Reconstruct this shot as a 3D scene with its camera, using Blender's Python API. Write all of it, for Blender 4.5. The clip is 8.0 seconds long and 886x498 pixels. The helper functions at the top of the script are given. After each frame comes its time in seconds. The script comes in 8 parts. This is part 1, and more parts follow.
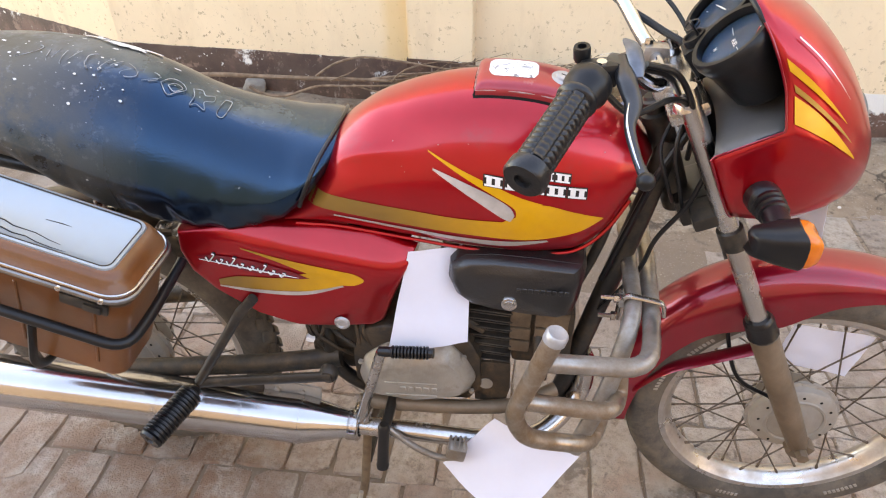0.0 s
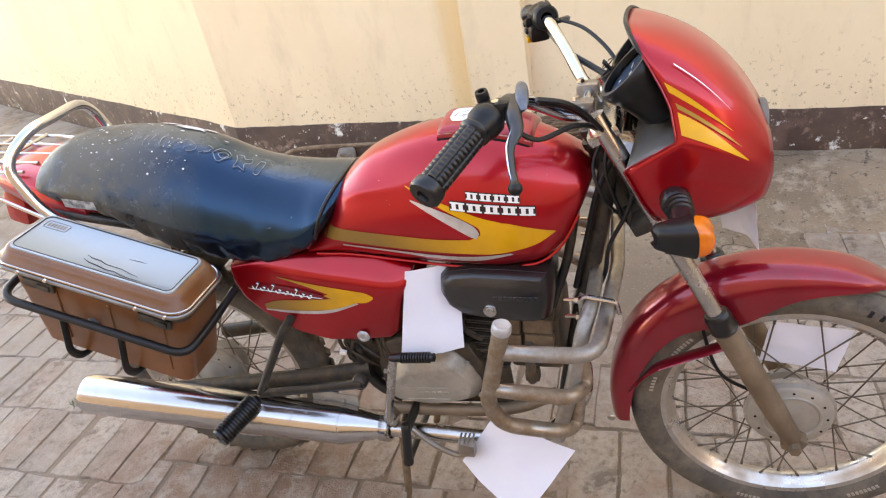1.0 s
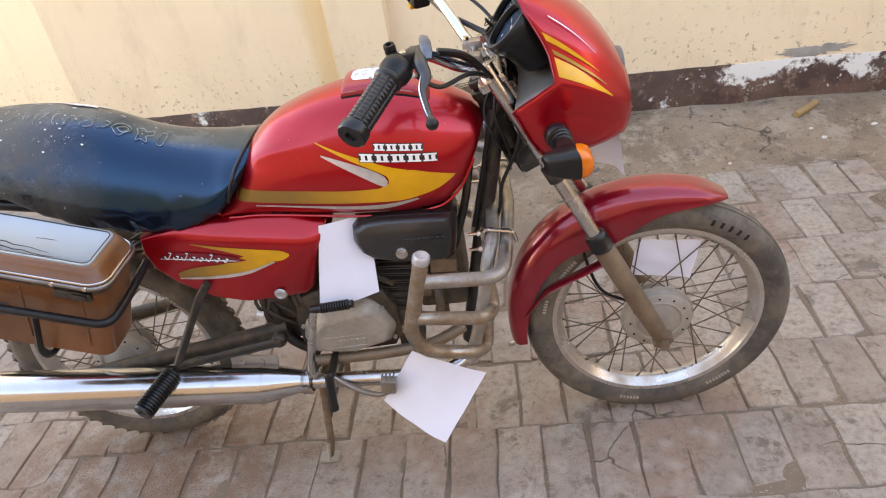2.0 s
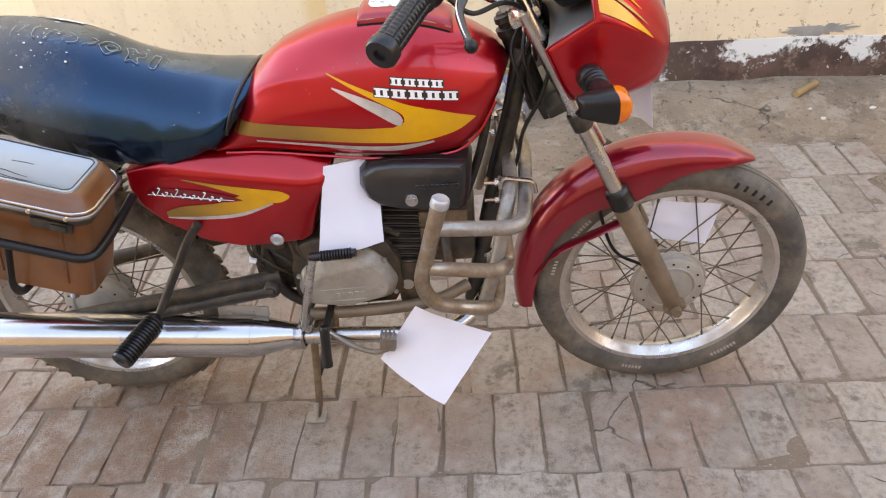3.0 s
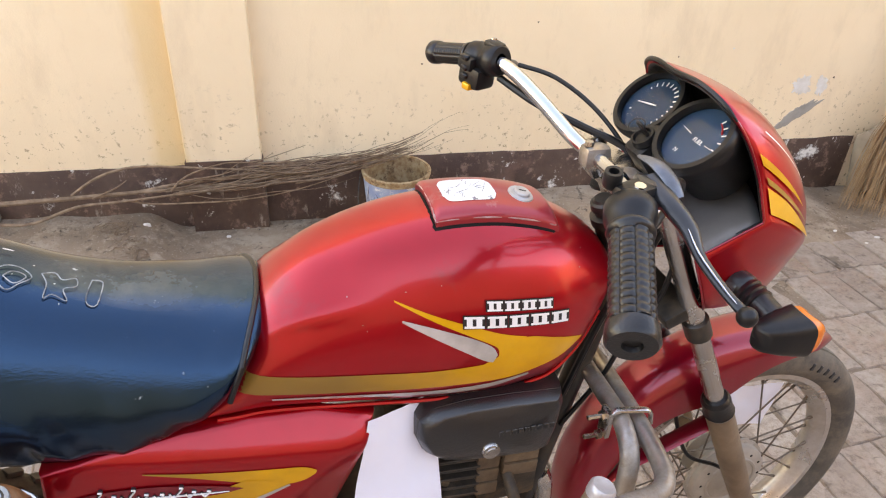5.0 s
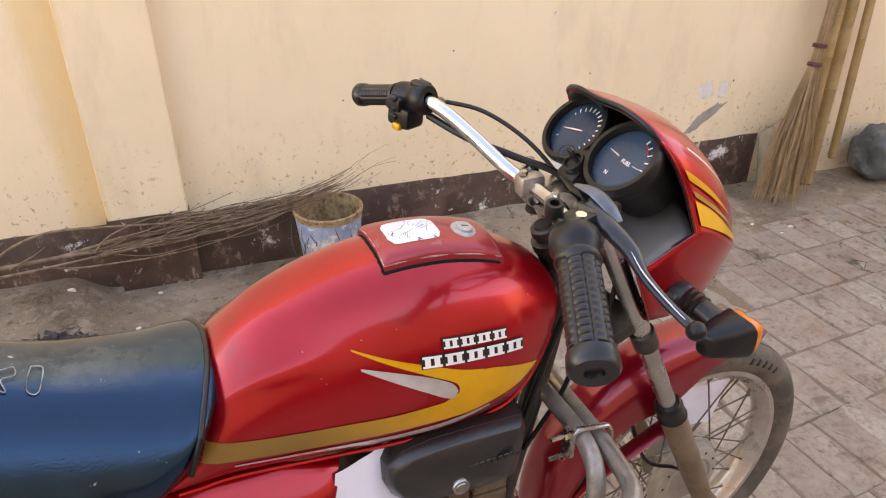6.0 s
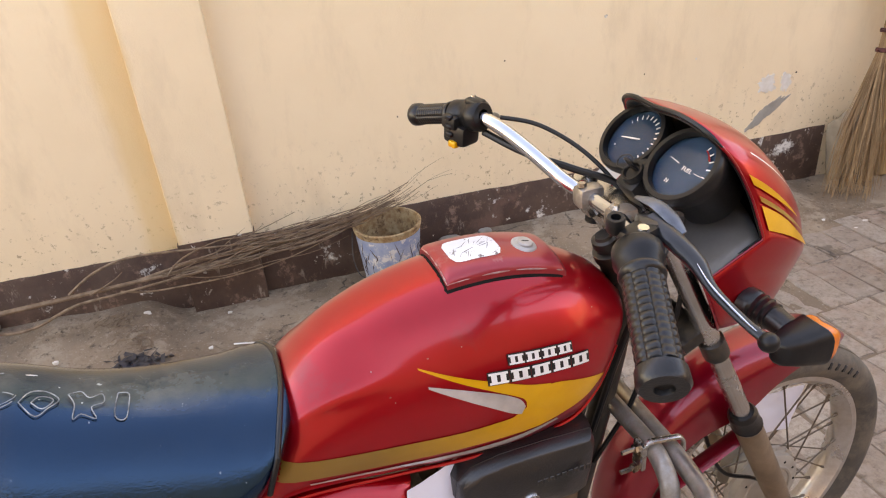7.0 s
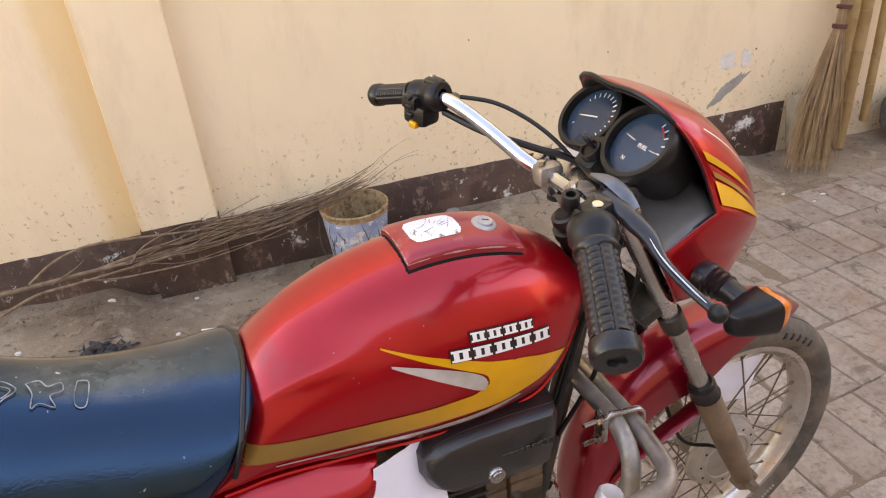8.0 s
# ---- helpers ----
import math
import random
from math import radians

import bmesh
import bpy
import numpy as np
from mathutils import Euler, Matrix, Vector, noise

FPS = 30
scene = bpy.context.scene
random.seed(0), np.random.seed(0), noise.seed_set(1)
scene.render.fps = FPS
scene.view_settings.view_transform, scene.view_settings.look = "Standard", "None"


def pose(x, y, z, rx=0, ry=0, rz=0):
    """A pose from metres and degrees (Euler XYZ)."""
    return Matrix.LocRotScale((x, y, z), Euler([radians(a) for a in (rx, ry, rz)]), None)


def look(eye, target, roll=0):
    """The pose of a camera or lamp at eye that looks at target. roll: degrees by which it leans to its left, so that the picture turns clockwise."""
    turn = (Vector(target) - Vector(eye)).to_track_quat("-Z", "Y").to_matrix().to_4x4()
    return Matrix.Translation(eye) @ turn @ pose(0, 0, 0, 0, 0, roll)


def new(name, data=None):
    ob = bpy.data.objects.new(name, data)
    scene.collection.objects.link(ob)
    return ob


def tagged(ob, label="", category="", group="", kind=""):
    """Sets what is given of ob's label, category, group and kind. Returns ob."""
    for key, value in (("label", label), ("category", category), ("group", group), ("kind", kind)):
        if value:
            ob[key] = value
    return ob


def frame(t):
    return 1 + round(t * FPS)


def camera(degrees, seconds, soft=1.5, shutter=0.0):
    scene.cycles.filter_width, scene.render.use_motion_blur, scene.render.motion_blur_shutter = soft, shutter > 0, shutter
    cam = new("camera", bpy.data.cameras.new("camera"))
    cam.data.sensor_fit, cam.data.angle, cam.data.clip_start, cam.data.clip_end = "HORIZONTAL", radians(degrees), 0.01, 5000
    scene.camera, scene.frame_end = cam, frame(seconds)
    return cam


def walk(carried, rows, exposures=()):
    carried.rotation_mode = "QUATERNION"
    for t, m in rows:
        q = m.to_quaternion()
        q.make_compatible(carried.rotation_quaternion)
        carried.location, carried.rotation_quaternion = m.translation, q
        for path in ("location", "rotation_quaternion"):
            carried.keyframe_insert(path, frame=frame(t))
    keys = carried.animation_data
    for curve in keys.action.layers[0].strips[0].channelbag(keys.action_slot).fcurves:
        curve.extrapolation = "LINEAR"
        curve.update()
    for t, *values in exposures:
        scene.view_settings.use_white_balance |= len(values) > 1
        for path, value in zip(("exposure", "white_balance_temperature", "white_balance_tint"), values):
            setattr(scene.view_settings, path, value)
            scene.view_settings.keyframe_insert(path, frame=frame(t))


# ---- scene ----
cam = camera(65.8, 8.0, 1.15)
PATH = [
    (0, (0.15, -1.041, 1.383), (-0.195, 0.508, 0.166), -1.0),
    (0.5, (0.293, -1.129, 1.42), (-0.231, 0.431, 0.283), -4.7),
    (0.7, (0.375, -1.155, 1.41), (-0.258, 0.409, 0.336), -5.3),
    (1, (0.465, -1.181, 1.426), (-0.271, 0.36, 0.387), -11.6),
    (1.2, (0.482, -1.202, 1.437), (-0.309, 0.297, 0.375), -15.2),
    (1.5, (0.47, -1.238, 1.419), (-0.205, 0.282, 0.308), -13.5),
    (1.7, (0.443, -1.268, 1.43), (-0.092, 0.286, 0.291), -11.6),
    (2, (0.404, -1.358, 1.431), (0.061, 0.264, 0.313), -9.7),
    (2.2, (0.382, -1.407, 1.422), (0.086, 0.22, 0.296), -9.0),
    (3.3, (0.247, -1.215, 1.33), (0.0, 0.334, 0.089), -5.0),
    (3.5, (0.201, -1.112, 1.332), (-0.073, 0.399, 0.05), -7.0),
    (3.8, (0.128, -1.011, 1.355), (-0.159, 0.582, 0.181), -3.7),
    (4, (0.051, -0.949, 1.341), (-0.091, 0.699, 0.216), -1.6),
    (4.2, (-0.035, -0.913, 1.344), (0.024, 0.731, 0.206), 1.0),
    (4.5, (-0.139, -0.9, 1.369), (0.057, 0.782, 0.304), 4.1),
    (4.8, (-0.175, -0.857, 1.381), (0.087, 0.826, 0.334), 3.9),
    (5, (-0.159, -0.847, 1.377), (0.23, 0.811, 0.328), 2.9),
    (5.2, (-0.148, -0.829, 1.387), (0.415, 0.808, 0.385), 2.7),
    (6.3, (-0.182, -0.839, 1.406), (0.374, 0.819, 0.436), -1.8),
    (6.5, (-0.18, -0.83, 1.416), (0.298, 0.864, 0.468), -5.4),
    (6.8, (-0.174, -0.834, 1.414), (0.299, 0.874, 0.487), -5.0),
    (7, (-0.18, -0.838, 1.413), (0.247, 0.865, 0.456), -4.9),
    (7.2, (-0.173, -0.83, 1.414), (0.254, 0.875, 0.461), -5.7),
    (7.5, (-0.171, -0.83, 1.408), (0.297, 0.851, 0.431), -4.5),
    (8, (-0.168, -0.847, 1.413), (0.326, 0.806, 0.402), -4.8),
]
walk(cam, [(t, look(eye, target, roll)) for t, eye, target, roll in PATH], [(0, 3.38, 10600, 21), (1, 3.22, 10600, 21), (1.5, 3.08, 10600, 21), (2.2, 3.22, 10400, 21), (3.3, 3.30, 10600, 20), (3.6, 3.40, 10600, 20), (5, 3.26, 11200, 23), (6.5, 3.0, 11800, 26), (8, 3.0, 11800, 26)])

# ---- world and light ----
SUN_UP, SUN_TURN = 33.0, 345.0
world = bpy.data.worlds.new("sky")
scene.world = world
world.use_nodes = True
wn = world.node_tree
sky = wn.nodes.new("ShaderNodeTexSky")
sky.sky_type, sky.sun_disc = "NISHITA", False
sky.sun_elevation, sky.sun_rotation = radians(SUN_UP), radians(SUN_TURN)
sky.air_density, sky.dust_density, sky.ozone_density = 1.0, 0.3, 2.0
wn.links.new(sky.outputs[0], wn.nodes["Background"].inputs[0])
wn.nodes["Background"].inputs[1].default_value = 0.15
sun = new("sun", bpy.data.lights.new("sun", "SUN"))
sun.data.energy, sun.data.angle, sun.data.color = 4.2, radians(0.6), (1.0, 0.90, 0.78)
_a, _e = radians(SUN_TURN), radians(SUN_UP)
sun.matrix_world = look((0, 0, 8), (-8 * math.cos(_e) * math.sin(_a) + 0.0, -8 * math.cos(_e) * math.cos(_a), 8 - 8 * math.sin(_e)))


# ---- materials ----
def _tree(name):
    m = bpy.data.materials.new(name)
    m.use_nodes = True
    t = m.node_tree
    return m, t, t.nodes["Principled BSDF"], t.nodes.new("ShaderNodeTexCoord")


def _noise(t, tc, scale, detail=6.0, rough=0.6, stretch=None, out="Object"):
    n = t.nodes.new("ShaderNodeTexNoise")
    n.inputs["Scale"].default_value, n.inputs["Detail"].default_value, n.inputs["Roughness"].default_value = scale, detail, rough
    if stretch:
        mp = t.nodes.new("ShaderNodeMapping")
        mp.inputs["Scale"].default_value = stretch
        t.links.new(tc.outputs[out], mp.inputs[0])
        t.links.new(mp.outputs[0], n.inputs["Vector"])
    else:
        t.links.new(tc.outputs[out], n.inputs["Vector"])
    return n.outputs["Fac"]


def _ramp(t, fac, lo, hi, a=(0, 0, 0, 1), b=(1, 1, 1, 1)):
    r = t.nodes.new("ShaderNodeValToRGB")
    r.color_ramp.elements[0].position, r.color_ramp.elements[1].position = lo, hi
    r.color_ramp.elements[0].color, r.color_ramp.elements[1].color = a, b
    t.links.new(fac, r.inputs[0])
    return r.outputs[0]


def _span(t, value, a, b, out_a, out_b):
    """A value mapped from the span a to b, held at its ends."""
    mr = t.nodes.new("ShaderNodeMapRange")
    t.links.new(value, mr.inputs[0])
    for k, v in enumerate((a, b, out_a, out_b)):
        mr.inputs[k + 1].default_value = v
    return mr.outputs[0]


def _mix(t, fac, a, b, kind="MIX"):
    m = t.nodes.new("ShaderNodeMix")
    m.data_type, m.blend_type = "RGBA", kind
    for sock, v in ((m.inputs[0], fac), (m.inputs[6], a), (m.inputs[7], b)):
        if isinstance(v, (int, float)):
            sock.default_value = v
        elif isinstance(v, tuple):
            sock.default_value = (*v[:3], 1)
        else:
            t.links.new(v, sock)
    return m.outputs[2]


def _bump(t, p, height, strength, dist=0.002):
    b = t.nodes.new("ShaderNodeBump")
    b.inputs["Strength"].default_value, b.inputs["Distance"].default_value = strength, dist
    t.links.new(height, b.inputs["Height"])
    t.links.new(b.outputs[0], p.inputs["Normal"])


def surf(name, col, col2=None, rough=0.5, metal=0.0, scale=7.0, fine=90.0, bump=0.15, coat=0.0, dirt=None, dirt_at=(0.52, 0.7), dirt_scale=5.0, rough2=None, island=0.0, obrand=0.0, coat_rough=0.06, spec=0.5):
    """A painted, cast or moulded surface: two colours mixed by a coarse noise, fine grain in the relief, and dirt in patches."""
    m, t, p, tc = _tree(name)
    coarse, grain = _noise(t, tc, scale), _noise(t, tc, fine, 3.0)
    c = _mix(t, _ramp(t, coarse, 0.35, 0.65), col, col2 or tuple(0.8 * v for v in col))
    if obrand:
        oi = t.nodes.new("ShaderNodeObjectInfo")
        c = _mix(t, _ramp(t, oi.outputs["Random"], 0.0, 1.0, (0, 0, 0, 1), (obrand, obrand, obrand, 1)), c, (0.55, 0.5, 0.48), "MULTIPLY")
    if island:
        g = t.nodes.new("ShaderNodeNewGeometry")
        c = _mix(t, _ramp(t, g.outputs["Random Per Island"], 0.0, 1.0, (0, 0, 0, 1), (island, island, island, 1)), c, (0.5, 0.45, 0.42), "MULTIPLY")
    p.inputs["Metallic"].default_value = metal
    rsock = None
    if dirt:
        f = _ramp(t, _noise(t, tc, dirt_scale, 8.0, 0.7), dirt_at[0], dirt_at[1])
        c = _mix(t, f, c, dirt)
        if metal:
            inv = t.nodes.new("ShaderNodeMath")
            inv.operation, inv.inputs[0].default_value = "MULTIPLY_ADD", 0
            t.links.new(f, inv.inputs[0])
            inv.inputs[1].default_value, inv.inputs[2].default_value = -metal, metal
            t.links.new(inv.outputs[0], p.inputs["Metallic"])
        rr = t.nodes.new("ShaderNodeMath")
        rr.operation = "MULTIPLY_ADD"
        t.links.new(f, rr.inputs[0])
        rr.inputs[1].default_value, rr.inputs[2].default_value = max(0.0, (rough2 or 0.8) - rough), rough
        rsock = rr.outputs[0]
    t.links.new(c, p.inputs["Base Color"])
    if rsock is None:
        rn = t.nodes.new("ShaderNodeMath")
        rn.operation = "MULTIPLY_ADD"
        t.links.new(coarse, rn.inputs[0])
        rn.inputs[1].default_value, rn.inputs[2].default_value = 0.25 * rough, 0.88 * rough
        rsock = rn.outputs[0]
    t.links.new(rsock, p.inputs["Roughness"])
    p.inputs["Coat Weight"].default_value, p.inputs["Coat Roughness"].default_value = coat, coat_rough
    p.inputs["Specular IOR Level"].default_value = spec
    if bump:
        _bump(t, p, grain, bump)
    return m


RED = surf("red paint", (0.52, 0.004, 0.013), (0.42, 0.003, 0.009), 0.30, 0.62, 5, 900, 0.010, 0.65, dirt=(0.18, 0.025, 0.026), dirt_at=(0.58, 0.95), dirt_scale=7, rough2=0.55, coat_rough=0.11)
RED_DULL = surf("dusty red paint", (0.35, 0.003, 0.019), (0.25, 0.003, 0.013), 0.28, 0.50, 5, 700, 0.014, 0.90, dirt=(0.15, 0.03, 0.034), dirt_at=(0.62, 1.0), dirt_scale=9, rough2=0.6, coat_rough=0.07)
LIDRED = surf("dusty worn lid paint", (0.42, 0.028, 0.038), (0.34, 0.022, 0.030), 0.34, 0.35, 9, 500, 0.02, 0.5, dirt=(0.36, 0.15, 0.14), dirt_at=(0.58, 0.80), dirt_scale=30, rough2=0.5, coat_rough=0.10)
# near-black that paints the shade inside gaps and holes
RECESS_SHADE = surf("painted shade of a recess", (0.012, 0.010, 0.009), (0.022, 0.018, 0.015), 0.9, spec=0.1)
WORN = surf("paint worn to pale primer", (0.50, 0.36, 0.33), (0.36, 0.10, 0.09), 0.5, 0.2, 90, 300, 0.1)
YELLOW = surf("yellow decal", (0.80, 0.38, 0.012), (0.72, 0.33, 0.012), 0.3, 0.1, 20, 500, 0.02, 0.4)
GOLD = surf("gold decal", (0.36, 0.19, 0.035), (0.44, 0.25, 0.05), 0.32, 0.4, 14, 500, 0.02, 0.4)
SILVER = surf("silver decal", (0.62, 0.56, 0.52), (0.45, 0.40, 0.36), 0.32, 0.3, 25, 500, 0.02, 0.4)
WHITE_D = surf("white decal", (0.85, 0.83, 0.80), (0.75, 0.73, 0.70), 0.35, 0.0, 30, 300, 0.03, 0.2)
DARK_D = surf("dark decal edge", (0.02, 0.015, 0.015), None, 0.4)


def fade_mat(name, x0, x1):
    """A printed stripe that runs from dull gold to yellow along x."""
    m, t, p, tc = _tree(name)
    xyz = t.nodes.new("ShaderNodeSeparateXYZ")
    t.links.new(tc.outputs["Object"], xyz.inputs[0])
    mr = t.nodes.new("ShaderNodeMapRange")
    t.links.new(xyz.outputs["X"], mr.inputs[0])
    mr.inputs[1].default_value, mr.inputs[2].default_value = x0, x1
    c = _mix(t, mr.outputs[0], (0.30, 0.155, 0.03), (0.80, 0.38, 0.012))
    c = _mix(t, _ramp(t, _noise(t, tc, 30), 0.35, 0.8, (0, 0, 0, 1), (0.25, 0.25, 0.25, 1)), c, (0.25, 0.12, 0.02))
    t.links.new(c, p.inputs["Base Color"])
    p.inputs["Roughness"].default_value, p.inputs["Metallic"].default_value, p.inputs["Coat Weight"].default_value = 0.32, 0.2, 0.4
    return m


FADE_TANK, FADE_PANEL = fade_mat("gold to yellow stripe", -0.14, 0.045), fade_mat("gold to yellow flash", -0.40, -0.24)


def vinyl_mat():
    m, t, p, tc = _tree("worn black vinyl with painted sky blue")
    # navy in the base paints in sky mirrored by black vinyl
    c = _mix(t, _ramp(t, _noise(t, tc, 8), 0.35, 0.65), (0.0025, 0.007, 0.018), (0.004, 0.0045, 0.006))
    dust = _ramp(t, _noise(t, tc, 4.5, 7, 0.65), 0.52, 0.70, (0, 0, 0, 1), (0.80, 0.80, 0.80, 1))
    c = _mix(t, dust, c, (0.011, 0.0095, 0.0085))
    # dust settles where the vinyl faces up
    geo = t.nodes.new("ShaderNodeNewGeometry")
    up = t.nodes.new("ShaderNodeSeparateXYZ")
    t.links.new(geo.outputs["Normal"], up.inputs[0])
    lie = _mix(t, 1.0, _ramp(t, up.outputs["Z"], 0.88, 0.99), _ramp(t, _noise(t, tc, 11, 8, 0.7), 0.36, 0.68), "MULTIPLY")
    xyz = t.nodes.new("ShaderNodeSeparateXYZ")
    t.links.new(tc.outputs["Object"], xyz.inputs[0])
    lie = _mix(t, 1.0, lie, _span(t, xyz.outputs["X"], -0.27, -0.40, 0.15, 1.0), "MULTIPLY")
    c = _mix(t, lie, c, (0.25, 0.225, 0.182))
    rear = t.nodes.new("ShaderNodeMapRange")
    t.links.new(xyz.outputs["X"], rear.inputs[0])
    rear.inputs[1].default_value, rear.inputs[2].default_value, rear.inputs[3].default_value, rear.inputs[4].default_value = -0.50, -0.72, 0.0, 1.0
    scuff = _mix(t, 1.0, _ramp(t, _noise(t, tc, 9, 9, 0.7), 0.28, 0.52), rear.outputs[0], "MULTIPLY")
    c = _mix(t, scuff, c, (0.125, 0.106, 0.076))
    c = _mix(t, _mix(t, 1.0, _ramp(t, _noise(t, tc, 52, 8, 0.75), 0.56, 0.66), rear.outputs[0], "MULTIPLY"), c, (0.17, 0.16, 0.145))
    c = _mix(t, _ramp(t, _noise(t, tc, 85, 4, 0.6), 0.715, 0.735), c, (0.42, 0.41, 0.38))
    t.links.new(c, p.inputs["Base Color"])
    rr = t.nodes.new("ShaderNodeMath")
    rr.operation = "MULTIPLY_ADD"
    t.links.new(dust, rr.inputs[0])
    rr.inputs[1].default_value, rr.inputs[2].default_value = 0.20, 0.13
    both = t.nodes.new("ShaderNodeMath")
    both.operation, both.use_clamp = "MULTIPLY_ADD", True
    t.links.new(scuff, both.inputs[0])
    both.inputs[1].default_value = 0.45
    t.links.new(rr.outputs[0], both.inputs[2])
    rest = t.nodes.new("ShaderNodeMath")
    rest.operation, rest.use_clamp = "MULTIPLY_ADD", True
    t.links.new(lie, rest.inputs[0])
    rest.inputs[1].default_value = 0.40
    t.links.new(both.outputs[0], rest.inputs[2])
    t.links.new(rest.outputs[0], p.inputs["Roughness"])
    t.links.new(_span(t, scuff, 0.0, 1.0, 0.95, 0.25), p.inputs["Specular IOR Level"])
    # blue tint puts the colour of reflected sky into the whole sheen
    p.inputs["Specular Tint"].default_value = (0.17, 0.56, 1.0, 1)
    p.inputs["Coat Weight"].default_value, p.inputs["Coat Roughness"].default_value = 0.10, 0.12
    add = t.nodes.new("ShaderNodeMath")
    add.operation = "ADD"
    t.links.new(_noise(t, tc, 30, 5, 0.6), add.inputs[0])
    t.links.new(_noise(t, tc, 300, 3), add.inputs[1])
    _bump(t, p, add.outputs[0], 0.16, 0.002)
    return m


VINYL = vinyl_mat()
FLAKE = surf("peeled white fabric", (0.72, 0.70, 0.66), (0.6, 0.57, 0.52), 0.8, 0, 60, 300, 0.3)
RUBBED = surf("rubbed grey vinyl", (0.46, 0.46, 0.45), (0.10, 0.10, 0.10), 0.7, 0, 70, 300, 0.3)
CHROME = surf("chrome", (0.66, 0.69, 0.74), (0.55, 0.56, 0.58), 0.09, 1.0, 9, 300, 0.05, dirt=(0.30, 0.24, 0.18), dirt_at=(0.62, 0.90), dirt_scale=11, rough2=0.4)
CHROME_DULL = surf("dull chrome", (0.62, 0.60, 0.58), (0.48, 0.45, 0.42), 0.24, 1.0, 12, 300, 0.06, dirt=(0.20, 0.12, 0.06), dirt_at=(0.56, 0.84), dirt_scale=16, rough2=0.75)
GUARD = surf("dull grey chrome tube", (0.46, 0.43, 0.40), (0.30, 0.26, 0.22), 0.30, 0.9, 14, 260, 0.1, dirt=(0.20, 0.14, 0.09), dirt_at=(0.44, 0.70), dirt_scale=13, rough2=0.7)
RUSTY = surf("rusty chrome pipe", (0.44, 0.38, 0.32), (0.29, 0.205, 0.135), 0.30, 0.92, 22, 220, 0.14, dirt=(0.19, 0.105, 0.05), dirt_at=(0.42, 0.70), dirt_scale=11, rough2=0.75)
ALU = surf("dusty cast aluminium", (0.44, 0.40, 0.345), (0.33, 0.29, 0.24), 0.38, 0.35, 16, 260, 0.3, dirt=(0.17, 0.120, 0.075), dirt_at=(0.52, 0.80), dirt_scale=12)
GRIME = surf("oily dark engine metal", (0.035, 0.029, 0.024), (0.085, 0.060, 0.038), 0.55, 0.3, 30, 200, 0.4, dirt=(0.17, 0.10, 0.05), dirt_at=(0.52, 0.75), dirt_scale=18)
FRAME = surf("black frame paint", (0.012, 0.011, 0.010), (0.03, 0.025, 0.020), 0.36, 0.0, 14, 200, 0.1, dirt=(0.13, 0.09, 0.055), dirt_at=(0.5, 0.85), dirt_scale=14)
BLACK = surf("black plastic", (0.008, 0.008, 0.009), (0.014, 0.013, 0.012), 0.34, 0.0, 14, 260, 0.08, dirt=(0.045, 0.038, 0.032), dirt_at=(0.58, 0.95), dirt_scale=12, rough2=0.6, spec=0.32)
GREYP = surf("dusty grey plastic", (0.155, 0.146, 0.136), (0.105, 0.098, 0.092), 0.45, 0.0, 9, 120, 0.12)
RUBBER = surf("black rubber", (0.006, 0.006, 0.007), (0.010, 0.009, 0.009), 0.33, 0.0, 20, 320, 0.2, 0.25, coat_rough=0.14, spec=0.35)
TYRE = surf("dusty tyre rubber", (0.050, 0.044, 0.038), (0.105, 0.088, 0.070), 0.66, 0.0, 16, 260, 0.35, dirt=(0.235, 0.185, 0.135), dirt_at=(0.44, 0.72), dirt_scale=10)
RIM = surf("dusty steel rim", (0.66, 0.64, 0.61), (0.52, 0.47, 0.42), 0.26, 0.95, 10, 300, 0.05, dirt=(0.34, 0.26, 0.19), dirt_at=(0.42, 0.75), dirt_scale=9, rough2=0.7)
HUB = surf("dusty grey hub", (0.42, 0.37, 0.31), (0.33, 0.285, 0.235), 0.6, 0.2, 14, 200, 0.25)
SPOKE = surf("rusty steel spoke", (0.20, 0.16, 0.125), (0.12, 0.085, 0.06), 0.5, 0.6, 40, 200, 0.1)
SLIDER = surf("weathered brown fork leg", (0.27, 0.190, 0.125), (0.18, 0.122, 0.078), 0.5, 0.35, 14, 220, 0.2)
BAG = surf("black leatherette bag", (0.010, 0.010, 0.011), (0.018, 0.016, 0.015), 0.30, 0.0, 12, 320, 0.35, 0.5, coat_rough=0.25, dirt=(0.08, 0.066, 0.05), dirt_at=(0.55, 0.95), dirt_scale=9, rough2=0.6)
BROWN = surf("brown pannier plastic", (0.210, 0.070, 0.018), (0.135, 0.044, 0.012), 0.36, 0.0, 7, 260, 0.15, 0.2, dirt=(0.21, 0.115, 0.065), dirt_at=(0.5, 0.85), dirt_scale=6, rough2=0.65)
MUFFLER = surf("blotched muffler chrome", (0.60, 0.60, 0.61), (0.48, 0.47, 0.46), 0.17, 1.0, 3, 160, 0.05, dirt=(0.27, 0.22, 0.17), dirt_at=(0.58, 0.86), dirt_scale=12, rough2=0.45)
LIDTOP = surf("brushed steel lid plate", (0.30, 0.375, 0.43), (0.30, 0.35, 0.38), 0.42, 0.55, 5, 500, 0.03, dirt=(0.36, 0.31, 0.26), dirt_at=(0.55, 0.9), dirt_scale=6, rough2=0.5)
STEELTRIM = surf("steel lid rim", (0.29, 0.28, 0.27), (0.17, 0.15, 0.13), 0.36, 0.85, 14, 300, 0.05)
AMBER = surf("amber lens", (0.85, 0.19, 0.012), (0.75, 0.15, 0.01), 0.25, 0.0, 60, 500, 0.1, 0.4)
